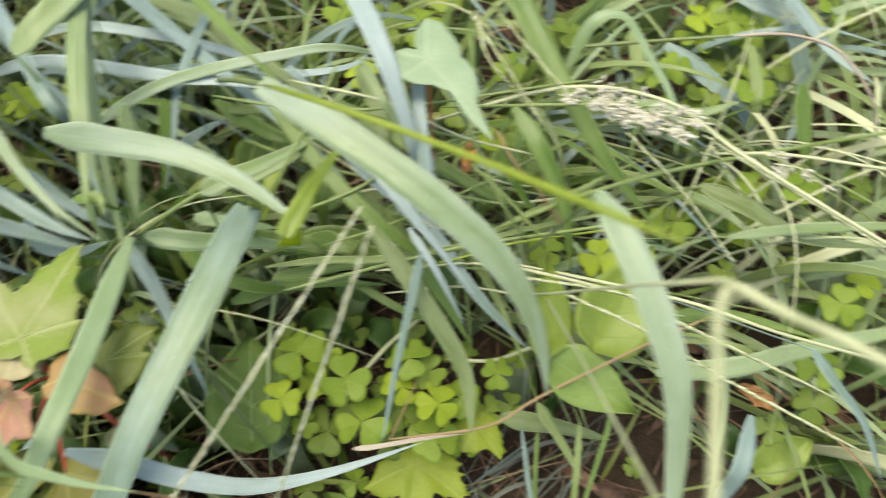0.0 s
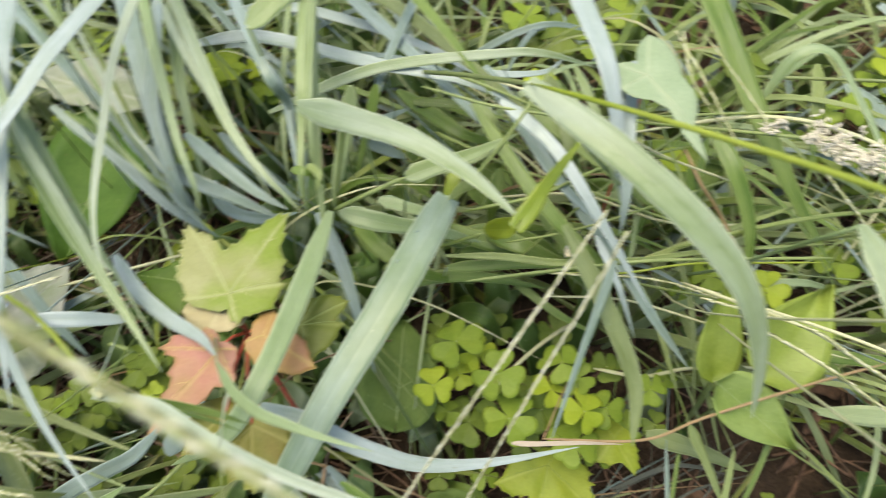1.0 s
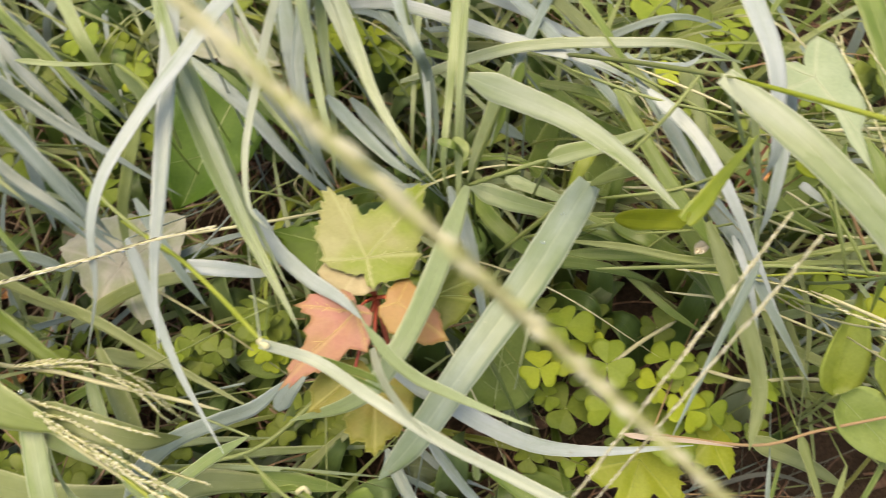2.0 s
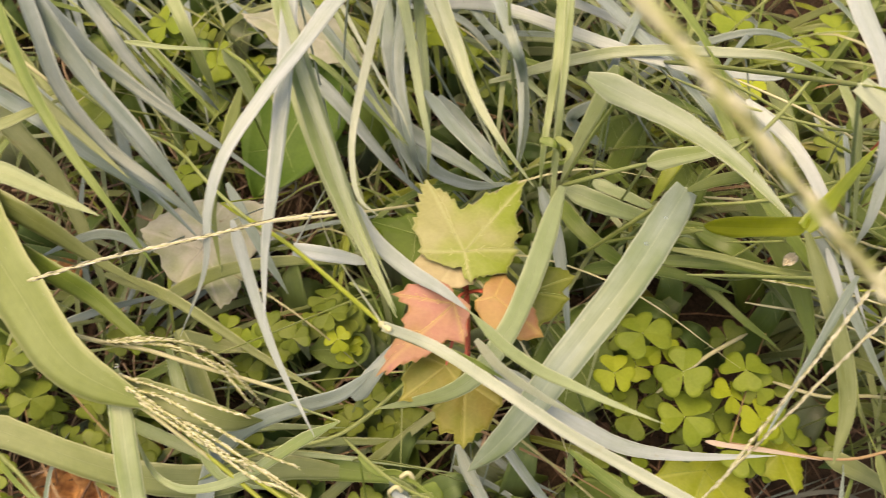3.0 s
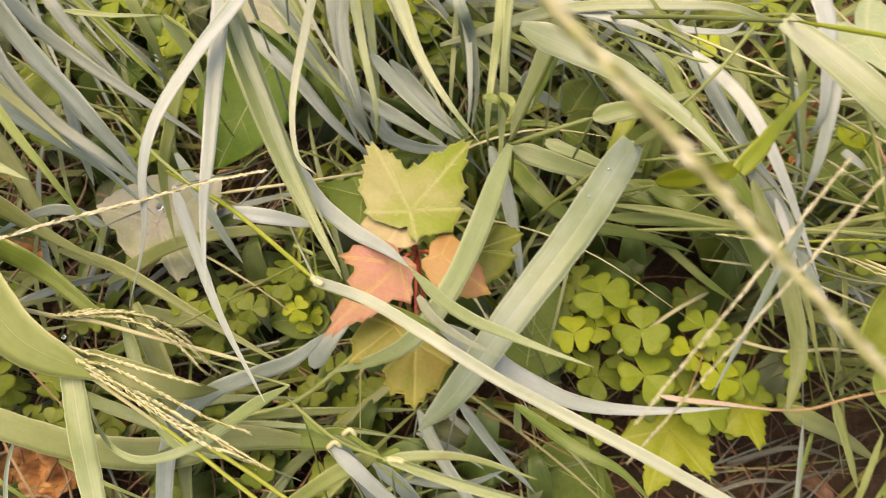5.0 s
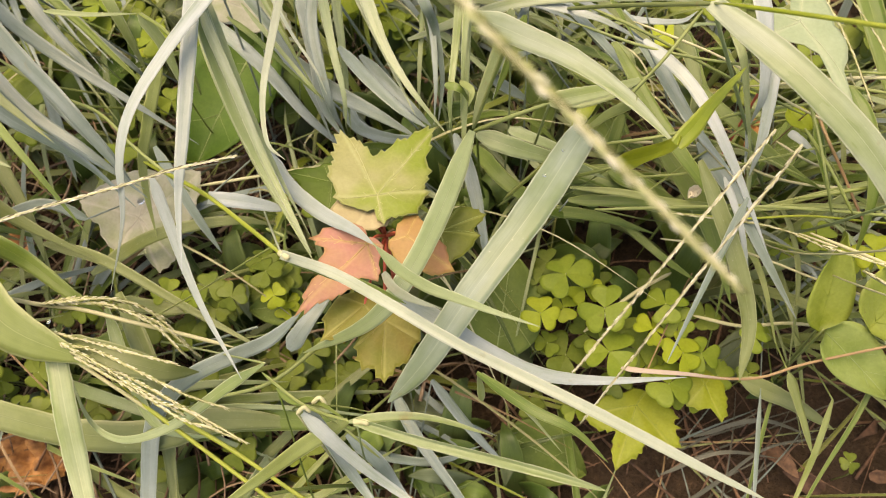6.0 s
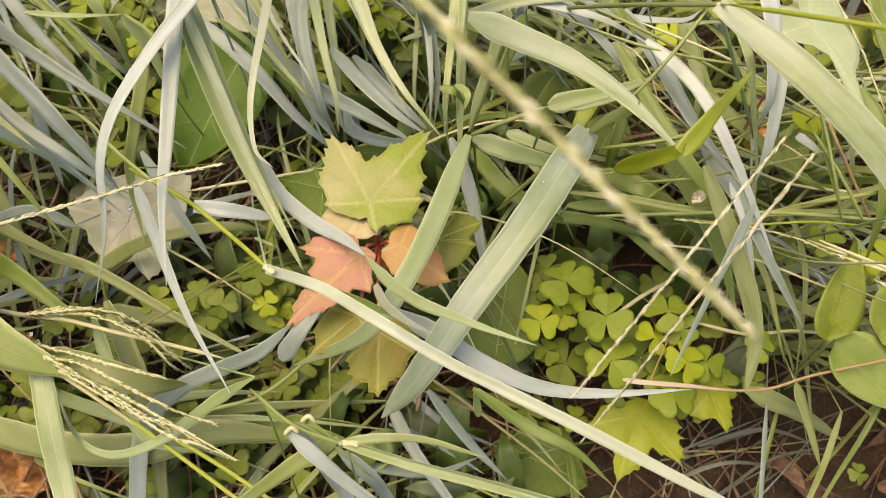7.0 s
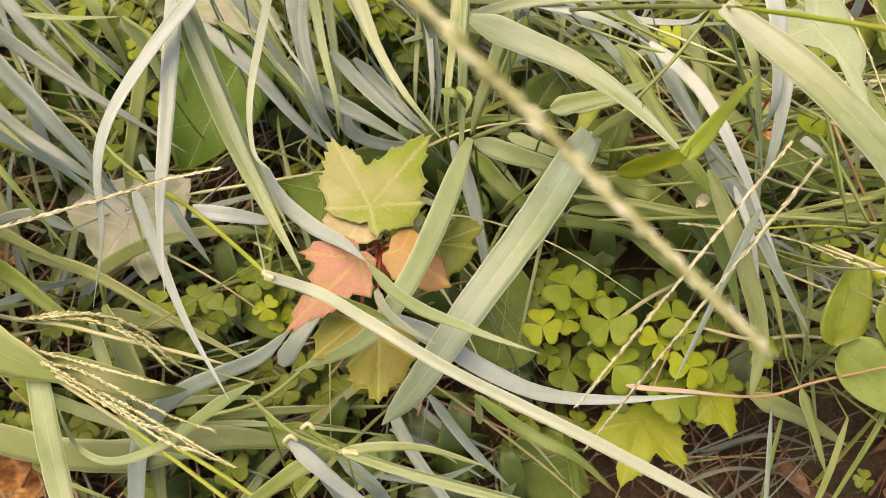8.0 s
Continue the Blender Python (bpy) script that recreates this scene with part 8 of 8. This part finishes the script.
sorrel(0.1551, 0.2764, 0.1000, 0.0194, 25, SORREL_GREEN, "green wood sorrel with three heart leaflets", 61)
sorrel(0.2846, 0.2202, 0.0900, 0.0187, 15, SORREL_GREEN, "green wood sorrel with three heart leaflets", 62)
sorrel(0.3117, 0.1949, 0.0800, 0.0156, 65, SORREL_GREEN, "green wood sorrel with three heart leaflets", 63)
sorrel(0.3486, 0.1937, 0.0900, 0.0182, 65, SORREL_LIME, "lime-green wood sorrel with three heart leaflets", 64)
sorrel(0.0760, 0.1009, 0.1000, 0.0226, 115, SORREL_YELLOW, "bright yellow-green wood sorrel with three heart leaflets", 65)
sorrel(0.0831, 0.1253, 0.1050, 0.0279, 130, SORREL_LIME, "lime-green wood sorrel with three heart leaflets", 66)
sorrel(0.0951, 0.1233, 0.0980, 0.0200, 5, SORREL_YELLOW, "bright yellow-green wood sorrel with three heart leaflets", 67)
sorrel(0.0874, 0.1133, 0.0850, 0.0168, 65, SORREL_YELLOW, "bright yellow-green wood sorrel with three heart leaflets", 68)
sorrel(0.0721, 0.1265, 0.0850, 0.0183, 175, SORREL_GREEN, "green wood sorrel with three heart leaflets", 69)
sorrel(0.0711, 0.1386, 0.0800, 0.0162, 105, SORREL_GREEN, "green wood sorrel with three heart leaflets", 70)
sorrel(0.1083, 0.1129, 0.1050, 0.0274, 100, SORREL_LIME, "lime-green wood sorrel with three heart leaflets", 71)
sorrel(0.1177, 0.0940, 0.0920, 0.0288, 90, SORREL_LIME, "lime-green wood sorrel with three heart leaflets", 72)
sorrel(0.1395, 0.1272, 0.1000, 0.0242, 45, SORREL_LIME, "lime-green wood sorrel with three heart leaflets", 73)
sorrel(0.1501, 0.1232, 0.0900, 0.0193, 95, SORREL_LIME, "lime-green wood sorrel with three heart leaflets", 74)
sorrel(0.1367, 0.1129, 0.0950, 0.0190, 50, SORREL_YELLOW, "bright yellow-green wood sorrel with three heart leaflets", 75)
sorrel(0.1561, 0.1065, 0.0900, 0.0231, 75, SORREL_YELLOW, "bright yellow-green wood sorrel with three heart leaflets", 76)
sorrel(0.1677, 0.1128, 0.0800, 0.0212, 125, SORREL_LIME, "lime-green wood sorrel with three heart leaflets", 77)
sorrel(0.1346, 0.1057, 0.0750, 0.0252, 125, SORREL_GREEN, "green wood sorrel with three heart leaflets", 78)
sorrel(0.1425, 0.1009, 0.0700, 0.0193, 65, SORREL_LIME, "lime-green wood sorrel with three heart leaflets", 79)
sorrel(0.1552, 0.0917, 0.0750, 0.0265, 120, SORREL_LIME, "lime-green wood sorrel with three heart leaflets", 80)
sorrel(0.1832, 0.1093, 0.0600, 0.0190, 55, SORREL_LIME, "lime-green wood sorrel with three heart leaflets", 81)
sorrel(0.0967, 0.0923, 0.0650, 0.0283, 145, SORREL_GREEN, "green wood sorrel with three heart leaflets", 82)
sorrel(0.0845, 0.0945, 0.0700, 0.0166, 85, SORREL_LIME, "lime-green wood sorrel with three heart leaflets", 83)
sorrel(0.1042, 0.1085, 0.0650, 0.0205, 35, SORREL_GREEN, "green wood sorrel with three heart leaflets", 84)
sorrel(0.1661, 0.1369, 0.0750, 0.0189, 45, SORREL_GREEN, "green wood sorrel with three heart leaflets", 85)
sorrel(0.1009, 0.1529, 0.0500, 0.0213, 95, SORREL_GREEN, "green wood sorrel with three heart leaflets", 86)
sorrel(0.1347, 0.1557, 0.0600, 0.0206, 75, SORREL_GREEN, "green wood sorrel with three heart leaflets", 87)
sorrel(0.1711, 0.0936, 0.0550, 0.0202, 85, SORREL_LIME, "lime-green wood sorrel with three heart leaflets", 88)
sorrel(0.0853, 0.0630, 0.0400, 0.0172, 45, SORREL_GREEN, "green wood sorrel with three heart leaflets", 89)
sorrel(0.1121, 0.0686, 0.0400, 0.0159, 105, SORREL_LIME, "lime-green wood sorrel with three heart leaflets", 90)
sorrel(0.1266, 0.1169, 0.0700, 0.0172, 95, SORREL_GREEN, "green wood sorrel with three heart leaflets", 91)
sorrel(0.1302, 0.0904, 0.0500, 0.0188, 25, SORREL_GREEN, "green wood sorrel with three heart leaflets", 92)
sorrel(-0.1061, 0.0629, 0.0500, 0.0157, 85, SORREL_GREEN, "green wood sorrel with three heart leaflets", 93)
sorrel(-0.1068, 0.0518, 0.0550, 0.0138, 35, SORREL_GREEN, "green wood sorrel with three heart leaflets", 94)
sorrel(-0.0896, 0.0706, 0.0600, 0.0148, 65, SORREL_GREEN, "green wood sorrel with three heart leaflets", 95)
sorrel(-0.0990, 0.0750, 0.0600, 0.0144, 115, SORREL_LIME, "lime-green wood sorrel with three heart leaflets", 96)
sorrel(-0.0846, 0.0699, 0.0500, 0.0168, 95, SORREL_GREEN, "green wood sorrel with three heart leaflets", 97)
sorrel(-0.0542, 0.0294, 0.0500, 0.0171, 45, SORREL_GREEN, "green wood sorrel with three heart leaflets", 98)
sorrel(-0.0350, 0.0305, 0.0500, 0.0186, 75, SORREL_GREEN, "green wood sorrel with three heart leaflets", 99)
sorrel(-0.0192, 0.0444, 0.0500, 0.0198, 105, SORREL_GREEN, "green wood sorrel with three heart leaflets", 100)
sorrel(-0.1040, 0.2787, 0.0900, 0.0221, 99, SORREL_YELLOW, "bright yellow-green wood sorrel with three heart leaflets", 101)
sorrel(-0.0876, 0.2844, 0.0850, 0.0158, 49, SORREL_YELLOW, "bright yellow-green wood sorrel with three heart leaflets", 102)
sorrel(-0.0745, 0.2746, 0.0800, 0.0244, 79, SORREL_LIME, "lime-green wood sorrel with three heart leaflets", 103)
sorrel(-0.0606, 0.2640, 0.0700, 0.0217, 39, SORREL_GREEN, "green wood sorrel with three heart leaflets", 104)
sorrel(-0.2672, 0.2398, 0.0700, 0.0229, 105, SORREL_LIME, "lime-green wood sorrel with three heart leaflets", 105)
sorrel(-0.2401, 0.2146, 0.0700, 0.0201, 45, SORREL_GREEN, "green wood sorrel with three heart leaflets", 106)
sorrel(-0.1069, 0.2874, 0.0800, 0.0221, 85, SORREL_LIME, "lime-green wood sorrel with three heart leaflets", 107)
sorrel(0.2992, 0.3432, 0.1000, 0.0280, 79, SORREL_LIME, "lime-green wood sorrel with three heart leaflets", 108)
sorrel(0.3151, 0.3470, 0.1100, 0.0300, 32, SORREL_LIME, "lime-green wood sorrel with three heart leaflets", 109)
sorrel(0.3224, 0.2939, 0.1200, 0.0280, 94, SORREL_LIME, "lime-green wood sorrel with three heart leaflets", 110)
sorrel(0.3017, 0.2962, 0.1000, 0.0260, 45, SORREL_GREEN, "green wood sorrel with three heart leaflets", 111)
sorrel(0.3154, 0.3306, 0.0900, 0.0300, 101, SORREL_GREEN, "green wood sorrel with three heart leaflets", 112)
sorrel(0.3366, 0.3587, 0.1000, 0.0300, 88, SORREL_LIME, "lime-green wood sorrel with three heart leaflets", 113)
sorrel(0.2780, 0.2848, 0.1000, 0.0260, 107, SORREL_GREEN, "green wood sorrel with three heart leaflets", 114)
sorrel(0.2581, 0.2834, 0.1000, 0.0240, 94, SORREL_GREEN, "green wood sorrel with three heart leaflets", 115)
sorrel(0.2175, 0.3378, 0.1000, 0.0260, 83, SORREL_GREEN, "green wood sorrel with three heart leaflets", 116)
sorrel(0.3476, 0.2360, 0.1100, 0.0240, 118, SORREL_LIME, "lime-green wood sorrel with three heart leaflets", 117)
sorrel(0.2813, 0.2182, 0.0900, 0.0260, 67, SORREL_LIME, "lime-green wood sorrel with three heart leaflets", 118)
sorrel(0.3741, 0.1757, 0.0900, 0.0260, 3, SORREL_GREEN, "green wood sorrel with three heart leaflets", 119)
sorrel(0.3680, 0.1623, 0.0800, 0.0240, 107, SORREL_LIME, "lime-green wood sorrel with three heart leaflets", 120)
sorrel(-0.0886, 0.2584, 0.1200, 0.0250, 59, SORREL_YELLOW, "bright yellow-green wood sorrel with three heart leaflets", 121)
sorrel(0.0811, 0.3461, 0.1000, 0.0280, 99, SORREL_LIME, "lime-green wood sorrel with three heart leaflets", 122)
sorrel(0.1060, 0.3373, 0.1000, 0.0300, 31, SORREL_GREEN, "green wood sorrel with three heart leaflets", 123)
sorrel(0.1287, 0.3439, 0.1000, 0.0260, 83, SORREL_LIME, "lime-green wood sorrel with three heart leaflets", 124)
sorrel(0.0926, 0.3427, 0.0900, 0.0260, 6, SORREL_GREEN, "green wood sorrel with three heart leaflets", 125)
sorrel(0.1404, 0.3621, 0.1000, 0.0260, 115, SORREL_LIME, "lime-green wood sorrel with three heart leaflets", 126)
sorrel(-0.2621, 0.2158, 0.1000, 0.0280, 20, SORREL_LIME, "lime-green wood sorrel with three heart leaflets", 127)
sorrel(-0.2264, 0.2076, 0.0800, 0.0220, 14, SORREL_YELLOW, "bright yellow-green wood sorrel with three heart leaflets", 128)
sorrel(-0.2708, 0.1872, 0.0900, 0.0300, 47, SORREL_GREEN, "green wood sorrel with three heart leaflets", 129)
sorrel(-0.2389, -0.0134, 0.0900, 0.0300, 60, SORREL_GREEN, "green wood sorrel with three heart leaflets", 130)
sorrel(-0.2199, -0.0255, 0.0800, 0.0260, 111, SORREL_GREEN, "green wood sorrel with three heart leaflets", 131)
sorrel(-0.1924, -0.0154, 0.0700, 0.0218, 31, SORREL_GREEN, "green wood sorrel with three heart leaflets", 132)
sorrel(-0.1408, 0.0208, 0.0800, 0.0252, 48, SORREL_GREEN, "green wood sorrel with three heart leaflets", 133)
sorrel(-0.2175, -0.0270, 0.0600, 0.0185, 69, SORREL_LIME, "lime-green wood sorrel with three heart leaflets", 134)
sorrel(-0.2184, -0.0432, 0.0600, 0.0185, 13, SORREL_GREEN, "green wood sorrel with three heart leaflets", 135)
sorrel(-0.2278, -0.0692, 0.0600, 0.0202, 73, SORREL_GREEN, "green wood sorrel with three heart leaflets", 136)
sorrel(-0.0736, 0.0786, 0.0900, 0.0252, 31, SORREL_GREEN, "green wood sorrel with three heart leaflets", 137)
sorrel(-0.0874, 0.0856, 0.0900, 0.0202, 1, SORREL_GREEN, "green wood sorrel with three heart leaflets", 138)
sorrel(-0.0520, 0.0307, 0.0600, 0.0185, 93, SORREL_GREEN, "green wood sorrel with three heart leaflets", 139)
sorrel(-0.0268, 0.0292, 0.0600, 0.0202, 27, SORREL_GREEN, "green wood sorrel with three heart leaflets", 140)
sorrel(-0.0455, 0.0474, 0.0600, 0.0185, 52, SORREL_GREEN, "green wood sorrel with three heart leaflets", 141)
sorrel(-0.2265, 0.0447, 0.0401, 0.0204, 17, SORREL_GREEN, "green wood sorrel with three heart leaflets", 142)
sorrel(-0.2207, 0.0499, 0.0434, 0.0200, 62, SORREL_LIME, "lime-green wood sorrel with three heart leaflets", 143)
sorrel(-0.1631, -0.0207, 0.0427, 0.0214, 62, SORREL_GREEN, "green wood sorrel with three heart leaflets", 144)
sorrel(-0.2244, -0.0872, 0.0457, 0.0182, 92, SORREL_LIME, "lime-green wood sorrel with three heart leaflets", 145)
sorrel(-0.2582, -0.0538, 0.0747, 0.0156, 13, SORREL_LIME, "lime-green wood sorrel with three heart leaflets", 146)
sorrel(-0.1050, -0.0426, 0.0627, 0.0189, 74, SORREL_GREEN, "green wood sorrel with three heart leaflets", 147)
sorrel(-0.0637, -0.0051, 0.0566, 0.0154, 18, SORREL_GREEN, "green wood sorrel with three heart leaflets", 148)
sorrel(-0.0251, -0.0089, 0.0642, 0.0218, 71, SORREL_GREEN, "green wood sorrel with three heart leaflets", 149)
sorrel(-0.1901, 0.0329, 0.0404, 0.0209, 68, SORREL_GREEN, "green wood sorrel with three heart leaflets", 150)
sorrel(-0.0967, 0.0083, 0.0730, 0.0215, 39, SORREL_GREEN, "green wood sorrel with three heart leaflets", 151)
sorrel(-0.2480, -0.0160, 0.0554, 0.0156, 44, SORREL_GREEN, "green wood sorrel with three heart leaflets", 152)
sorrel(-0.2217, -0.0883, 0.0487, 0.0171, 32, SORREL_LIME, "lime-green wood sorrel with three heart leaflets", 153)
sorrel(-0.1845, 0.0268, 0.0707, 0.0165, 14, SORREL_LIME, "lime-green wood sorrel with three heart leaflets", 154)
sorrel(-0.2435, 0.0028, 0.0740, 0.0166, 38, SORREL_GREEN, "green wood sorrel with three heart leaflets", 155)
sorrel(-0.2574, 0.0215, 0.0502, 0.0214, 115, SORREL_LIME, "lime-green wood sorrel with three heart leaflets", 156)
sorrel(-0.2251, -0.0326, 0.0528, 0.0183, 36, SORREL_GREEN, "green wood sorrel with three heart leaflets", 157)
sorrel(-0.0893, -0.0852, 0.0615, 0.0209, 19, SORREL_GREEN, "green wood sorrel with three heart leaflets", 158)
sorrel(-0.0638, -0.0193, 0.0633, 0.0225, 24, SORREL_GREEN, "green wood sorrel with three heart leaflets", 159)
sorrel(-0.2853, -0.0703, 0.0505, 0.0195, 44, SORREL_GREEN, "green wood sorrel with three heart leaflets", 160)
sorrel(-0.1989, -0.0388, 0.0608, 0.0189, 112, SORREL_GREEN, "green wood sorrel with three heart leaflets", 161)
sorrel(-0.1172, 0.0336, 0.0698, 0.0213, 22, SORREL_GREEN, "green wood sorrel with three heart leaflets", 162)
sorrel(-0.1955, -0.0297, 0.0398, 0.0166, 63, SORREL_GREEN, "green wood sorrel with three heart leaflets", 163)
sorrel(-0.0628, 0.0206, 0.0502, 0.0160, 82, SORREL_GREEN, "dull green wood sorrel with three heart leaflets", 164)
sorrel(-0.2546, -0.0285, 0.0640, 0.0205, 72, SORREL_LIME, "lime-green wood sorrel with three heart leaflets", 165)
sorrel(-0.1797, -0.0395, 0.0440, 0.0166, 14, SORREL_LIME, "lime-green wood sorrel with three heart leaflets", 166)
sorrel(-0.2597, 0.0115, 0.0633, 0.0197, 83, SORREL_GREEN, "green wood sorrel with three heart leaflets", 167)
sorrel(-0.1881, -0.0295, 0.0387, 0.0224, 64, SORREL_GREEN, "green wood sorrel with three heart leaflets", 168)
sorrel(-0.2258, -0.0164, 0.0648, 0.0200, 37, SORREL_GREEN, "green wood sorrel with three heart leaflets", 169)
sorrel(-0.1183, 0.0372, 0.0647, 0.0221, 28, SORREL_GREEN, "dull green wood sorrel with three heart leaflets", 170)
sorrel(-0.1129, -0.0789, 0.0518, 0.0207, 66, SORREL_GREEN, "green wood sorrel with three heart leaflets", 171)
sorrel(-0.2054, 0.0264, 0.0493, 0.0219, 25, SORREL_GREEN, "green wood sorrel with three heart leaflets", 172)
sorrel(-0.1541, -0.0370, 0.0584, 0.0221, 37, SORREL_GREEN, "green wood sorrel with three heart leaflets", 173)
sorrel(-0.1788, -0.0363, 0.0718, 0.0191, 105, SORREL_GREEN, "green wood sorrel with three heart leaflets", 174)
sorrel(-0.1007, -0.0081, 0.0619, 0.0166, 34, SORREL_GREEN, "green wood sorrel with three heart leaflets", 175)
sorrel(-0.2510, 0.2196, 0.0847, 0.0234, 79, SORREL_GREEN, "green wood sorrel with three heart leaflets", 176)
sorrel(-0.0512, 0.1748, 0.0617, 0.0260, 34, SORREL_LIME, "lime-green wood sorrel with three heart leaflets", 177)
sorrel(-0.2168, 0.2977, 0.0665, 0.0216, 101, SORREL_GREEN, "green wood sorrel with three heart leaflets", 178)
sorrel(-0.1486, 0.2116, 0.0594, 0.0261, 106, SORREL_LIME, "lime-green wood sorrel with three heart leaflets", 179)
sorrel(-0.2414, 0.2193, 0.0542, 0.0191, 83, SORREL_GREEN, "green wood sorrel with three heart leaflets", 180)
sorrel(-0.2488, 0.2333, 0.0671, 0.0185, 2, SORREL_GREEN, "green wood sorrel with three heart leaflets", 181)
sorrel(-0.1169, 0.2570, 0.0535, 0.0226, 115, SORREL_LIME, "lime-green wood sorrel with three heart leaflets", 182)
sorrel(-0.2153, 0.2332, 0.0551, 0.0216, 8, SORREL_LIME, "lime-green wood sorrel with three heart leaflets", 183)
sorrel(-0.2040, 0.1277, 0.0868, 0.0266, 102, SORREL_LIME, "lime-green wood sorrel with three heart leaflets", 184)
sorrel(-0.1901, 0.2857, 0.0826, 0.0252, 101, SORREL_LIME, "lime-green wood sorrel with three heart leaflets", 185)
sorrel(-0.2042, 0.1793, 0.0643, 0.0213, 115, SORREL_LIME, "lime-green wood sorrel with three heart leaflets", 186)
sorrel(-0.2658, 0.2643, 0.0639, 0.0196, 114, SORREL_GREEN, "green wood sorrel with three heart leaflets", 187)
sorrel(-0.1832, 0.2062, 0.0813, 0.0190, 10, SORREL_GREEN, "green wood sorrel with three heart leaflets", 188)
sorrel(-0.2121, 0.1553, 0.0800, 0.0191, 7, SORREL_GREEN, "green wood sorrel with three heart leaflets", 189)
sorrel(-0.1332, 0.2672, 0.0830, 0.0236, 37, SORREL_GREEN, "green wood sorrel with three heart leaflets", 190)
sorrel(-0.0354, 0.2672, 0.0692, 0.0236, 17, SORREL_GREEN, "green wood sorrel with three heart leaflets", 191)
sorrel(-0.0206, 0.1465, 0.0631, 0.0221, 17, SORREL_GREEN, "green wood sorrel with three heart leaflets", 192)
sorrel(-0.0714, 0.1322, 0.0855, 0.0239, 36, SORREL_LIME, "lime-green wood sorrel with three heart leaflets", 193)
sorrel(-0.1756, 0.3073, 0.0731, 0.0270, 88, SORREL_GREEN, "green wood sorrel with three heart leaflets", 194)
sorrel(-0.1308, 0.2620, 0.0847, 0.0253, 23, SORREL_LIME, "lime-green wood sorrel with three heart leaflets", 195)
sorrel(-0.2074, 0.2560, 0.0690, 0.0193, 63, SORREL_GREEN, "green wood sorrel with three heart leaflets", 196)
sorrel(-0.1094, 0.2213, 0.0816, 0.0231, 72, SORREL_GREEN, "green wood sorrel with three heart leaflets", 197)
sorrel(-0.1057, 0.0573, 0.1000, 0.0185, 0, SORREL_GREEN, "dull green wood sorrel with three heart leaflets", 198)
sorrel(-0.0908, 0.0561, 0.1000, 0.0168, 37, SORREL_GREEN, "dull green wood sorrel with three heart leaflets", 199)
sorrel(-0.1139, 0.0488, 0.0950, 0.0168, 74, SORREL_LIME, "lime-green wood sorrel with three heart leaflets", 200)
sorrel(-0.1001, 0.0488, 0.0900, 0.0168, 111, SORREL_GREEN, "dull green wood sorrel with three heart leaflets", 201)
sorrel(-0.0786, 0.0764, 0.1000, 0.0202, 28, SORREL_GREEN, "dull green wood sorrel with three heart leaflets", 202)
sorrel(-0.0682, 0.0645, 0.1000, 0.0151, 65, SORREL_YELLOW, "bright yellow-green wood sorrel with three heart leaflets", 203)
sorrel(-0.1318, 0.0488, 0.0900, 0.0185, 102, SORREL_LIME, "lime-green wood sorrel with three heart leaflets", 204)

# ---- small things ----
crumpled_leaf("dead_leaf", *(-0.2007, -0.0663, 0.0120), 0.062, 20, DEADLEAF, "crumpled orange-brown dead leaf lying on the soil", 3)
crumpled_leaf("dead_leaf", *(-0.1089, -0.0109, 0.0060), 0.026, 70, DEADLEAF, "small curled brown dead leaf under the grass", 5)
crumpled_leaf("dead_leaf", *(-0.2791, 0.0606, 0.0300), 0.034, -20, DEADLEAF, "curled brown dead leaf among grass stalks", 6)
crumpled_leaf("dead_leaf", *(-0.2413, 0.0036, 0.0200), 0.026, 40, DEADLEAF, "curled brown dead leaf among low clover", 8)
crumpled_leaf("dead_leaf", *(-0.1700, -0.0284, 0.0060), 0.026, 100, DEADLEAF, "small curled brown dead leaf under the grass", 9)
crumpled_leaf("dead_leaf", *(0.1636, 0.2448, 0.1000), 0.022, 80, DEADLEAF, "thin curled reddish dead leaf caught in grass", 10, 0.35)
crumpled_leaf("dead_leaf", *(0.3081, 0.1142, 0.1200), 0.02, -30, DEADLEAF, "small reddish dead leaf caught in the grass", 11, 0.4)
crumpled_leaf("fallen_petal", *(0.1311, 0.1648, 0.1580), 0.008, 60, FLUFF, "tiny pale pinkish petal caught on a leaf", 12, 0.7, 1.2)
dew_drop(*(-0.1340, 0.0030, 0.1755), 0.0011)
dew_drop(*(0.0619, 0.1218, 0.2165), 0.0009)
dew_drop(*(0.0661, 0.1368, 0.2145), 0.0007)
dew_drop(*(-0.1651, 0.0927, 0.1040), 0.0022)
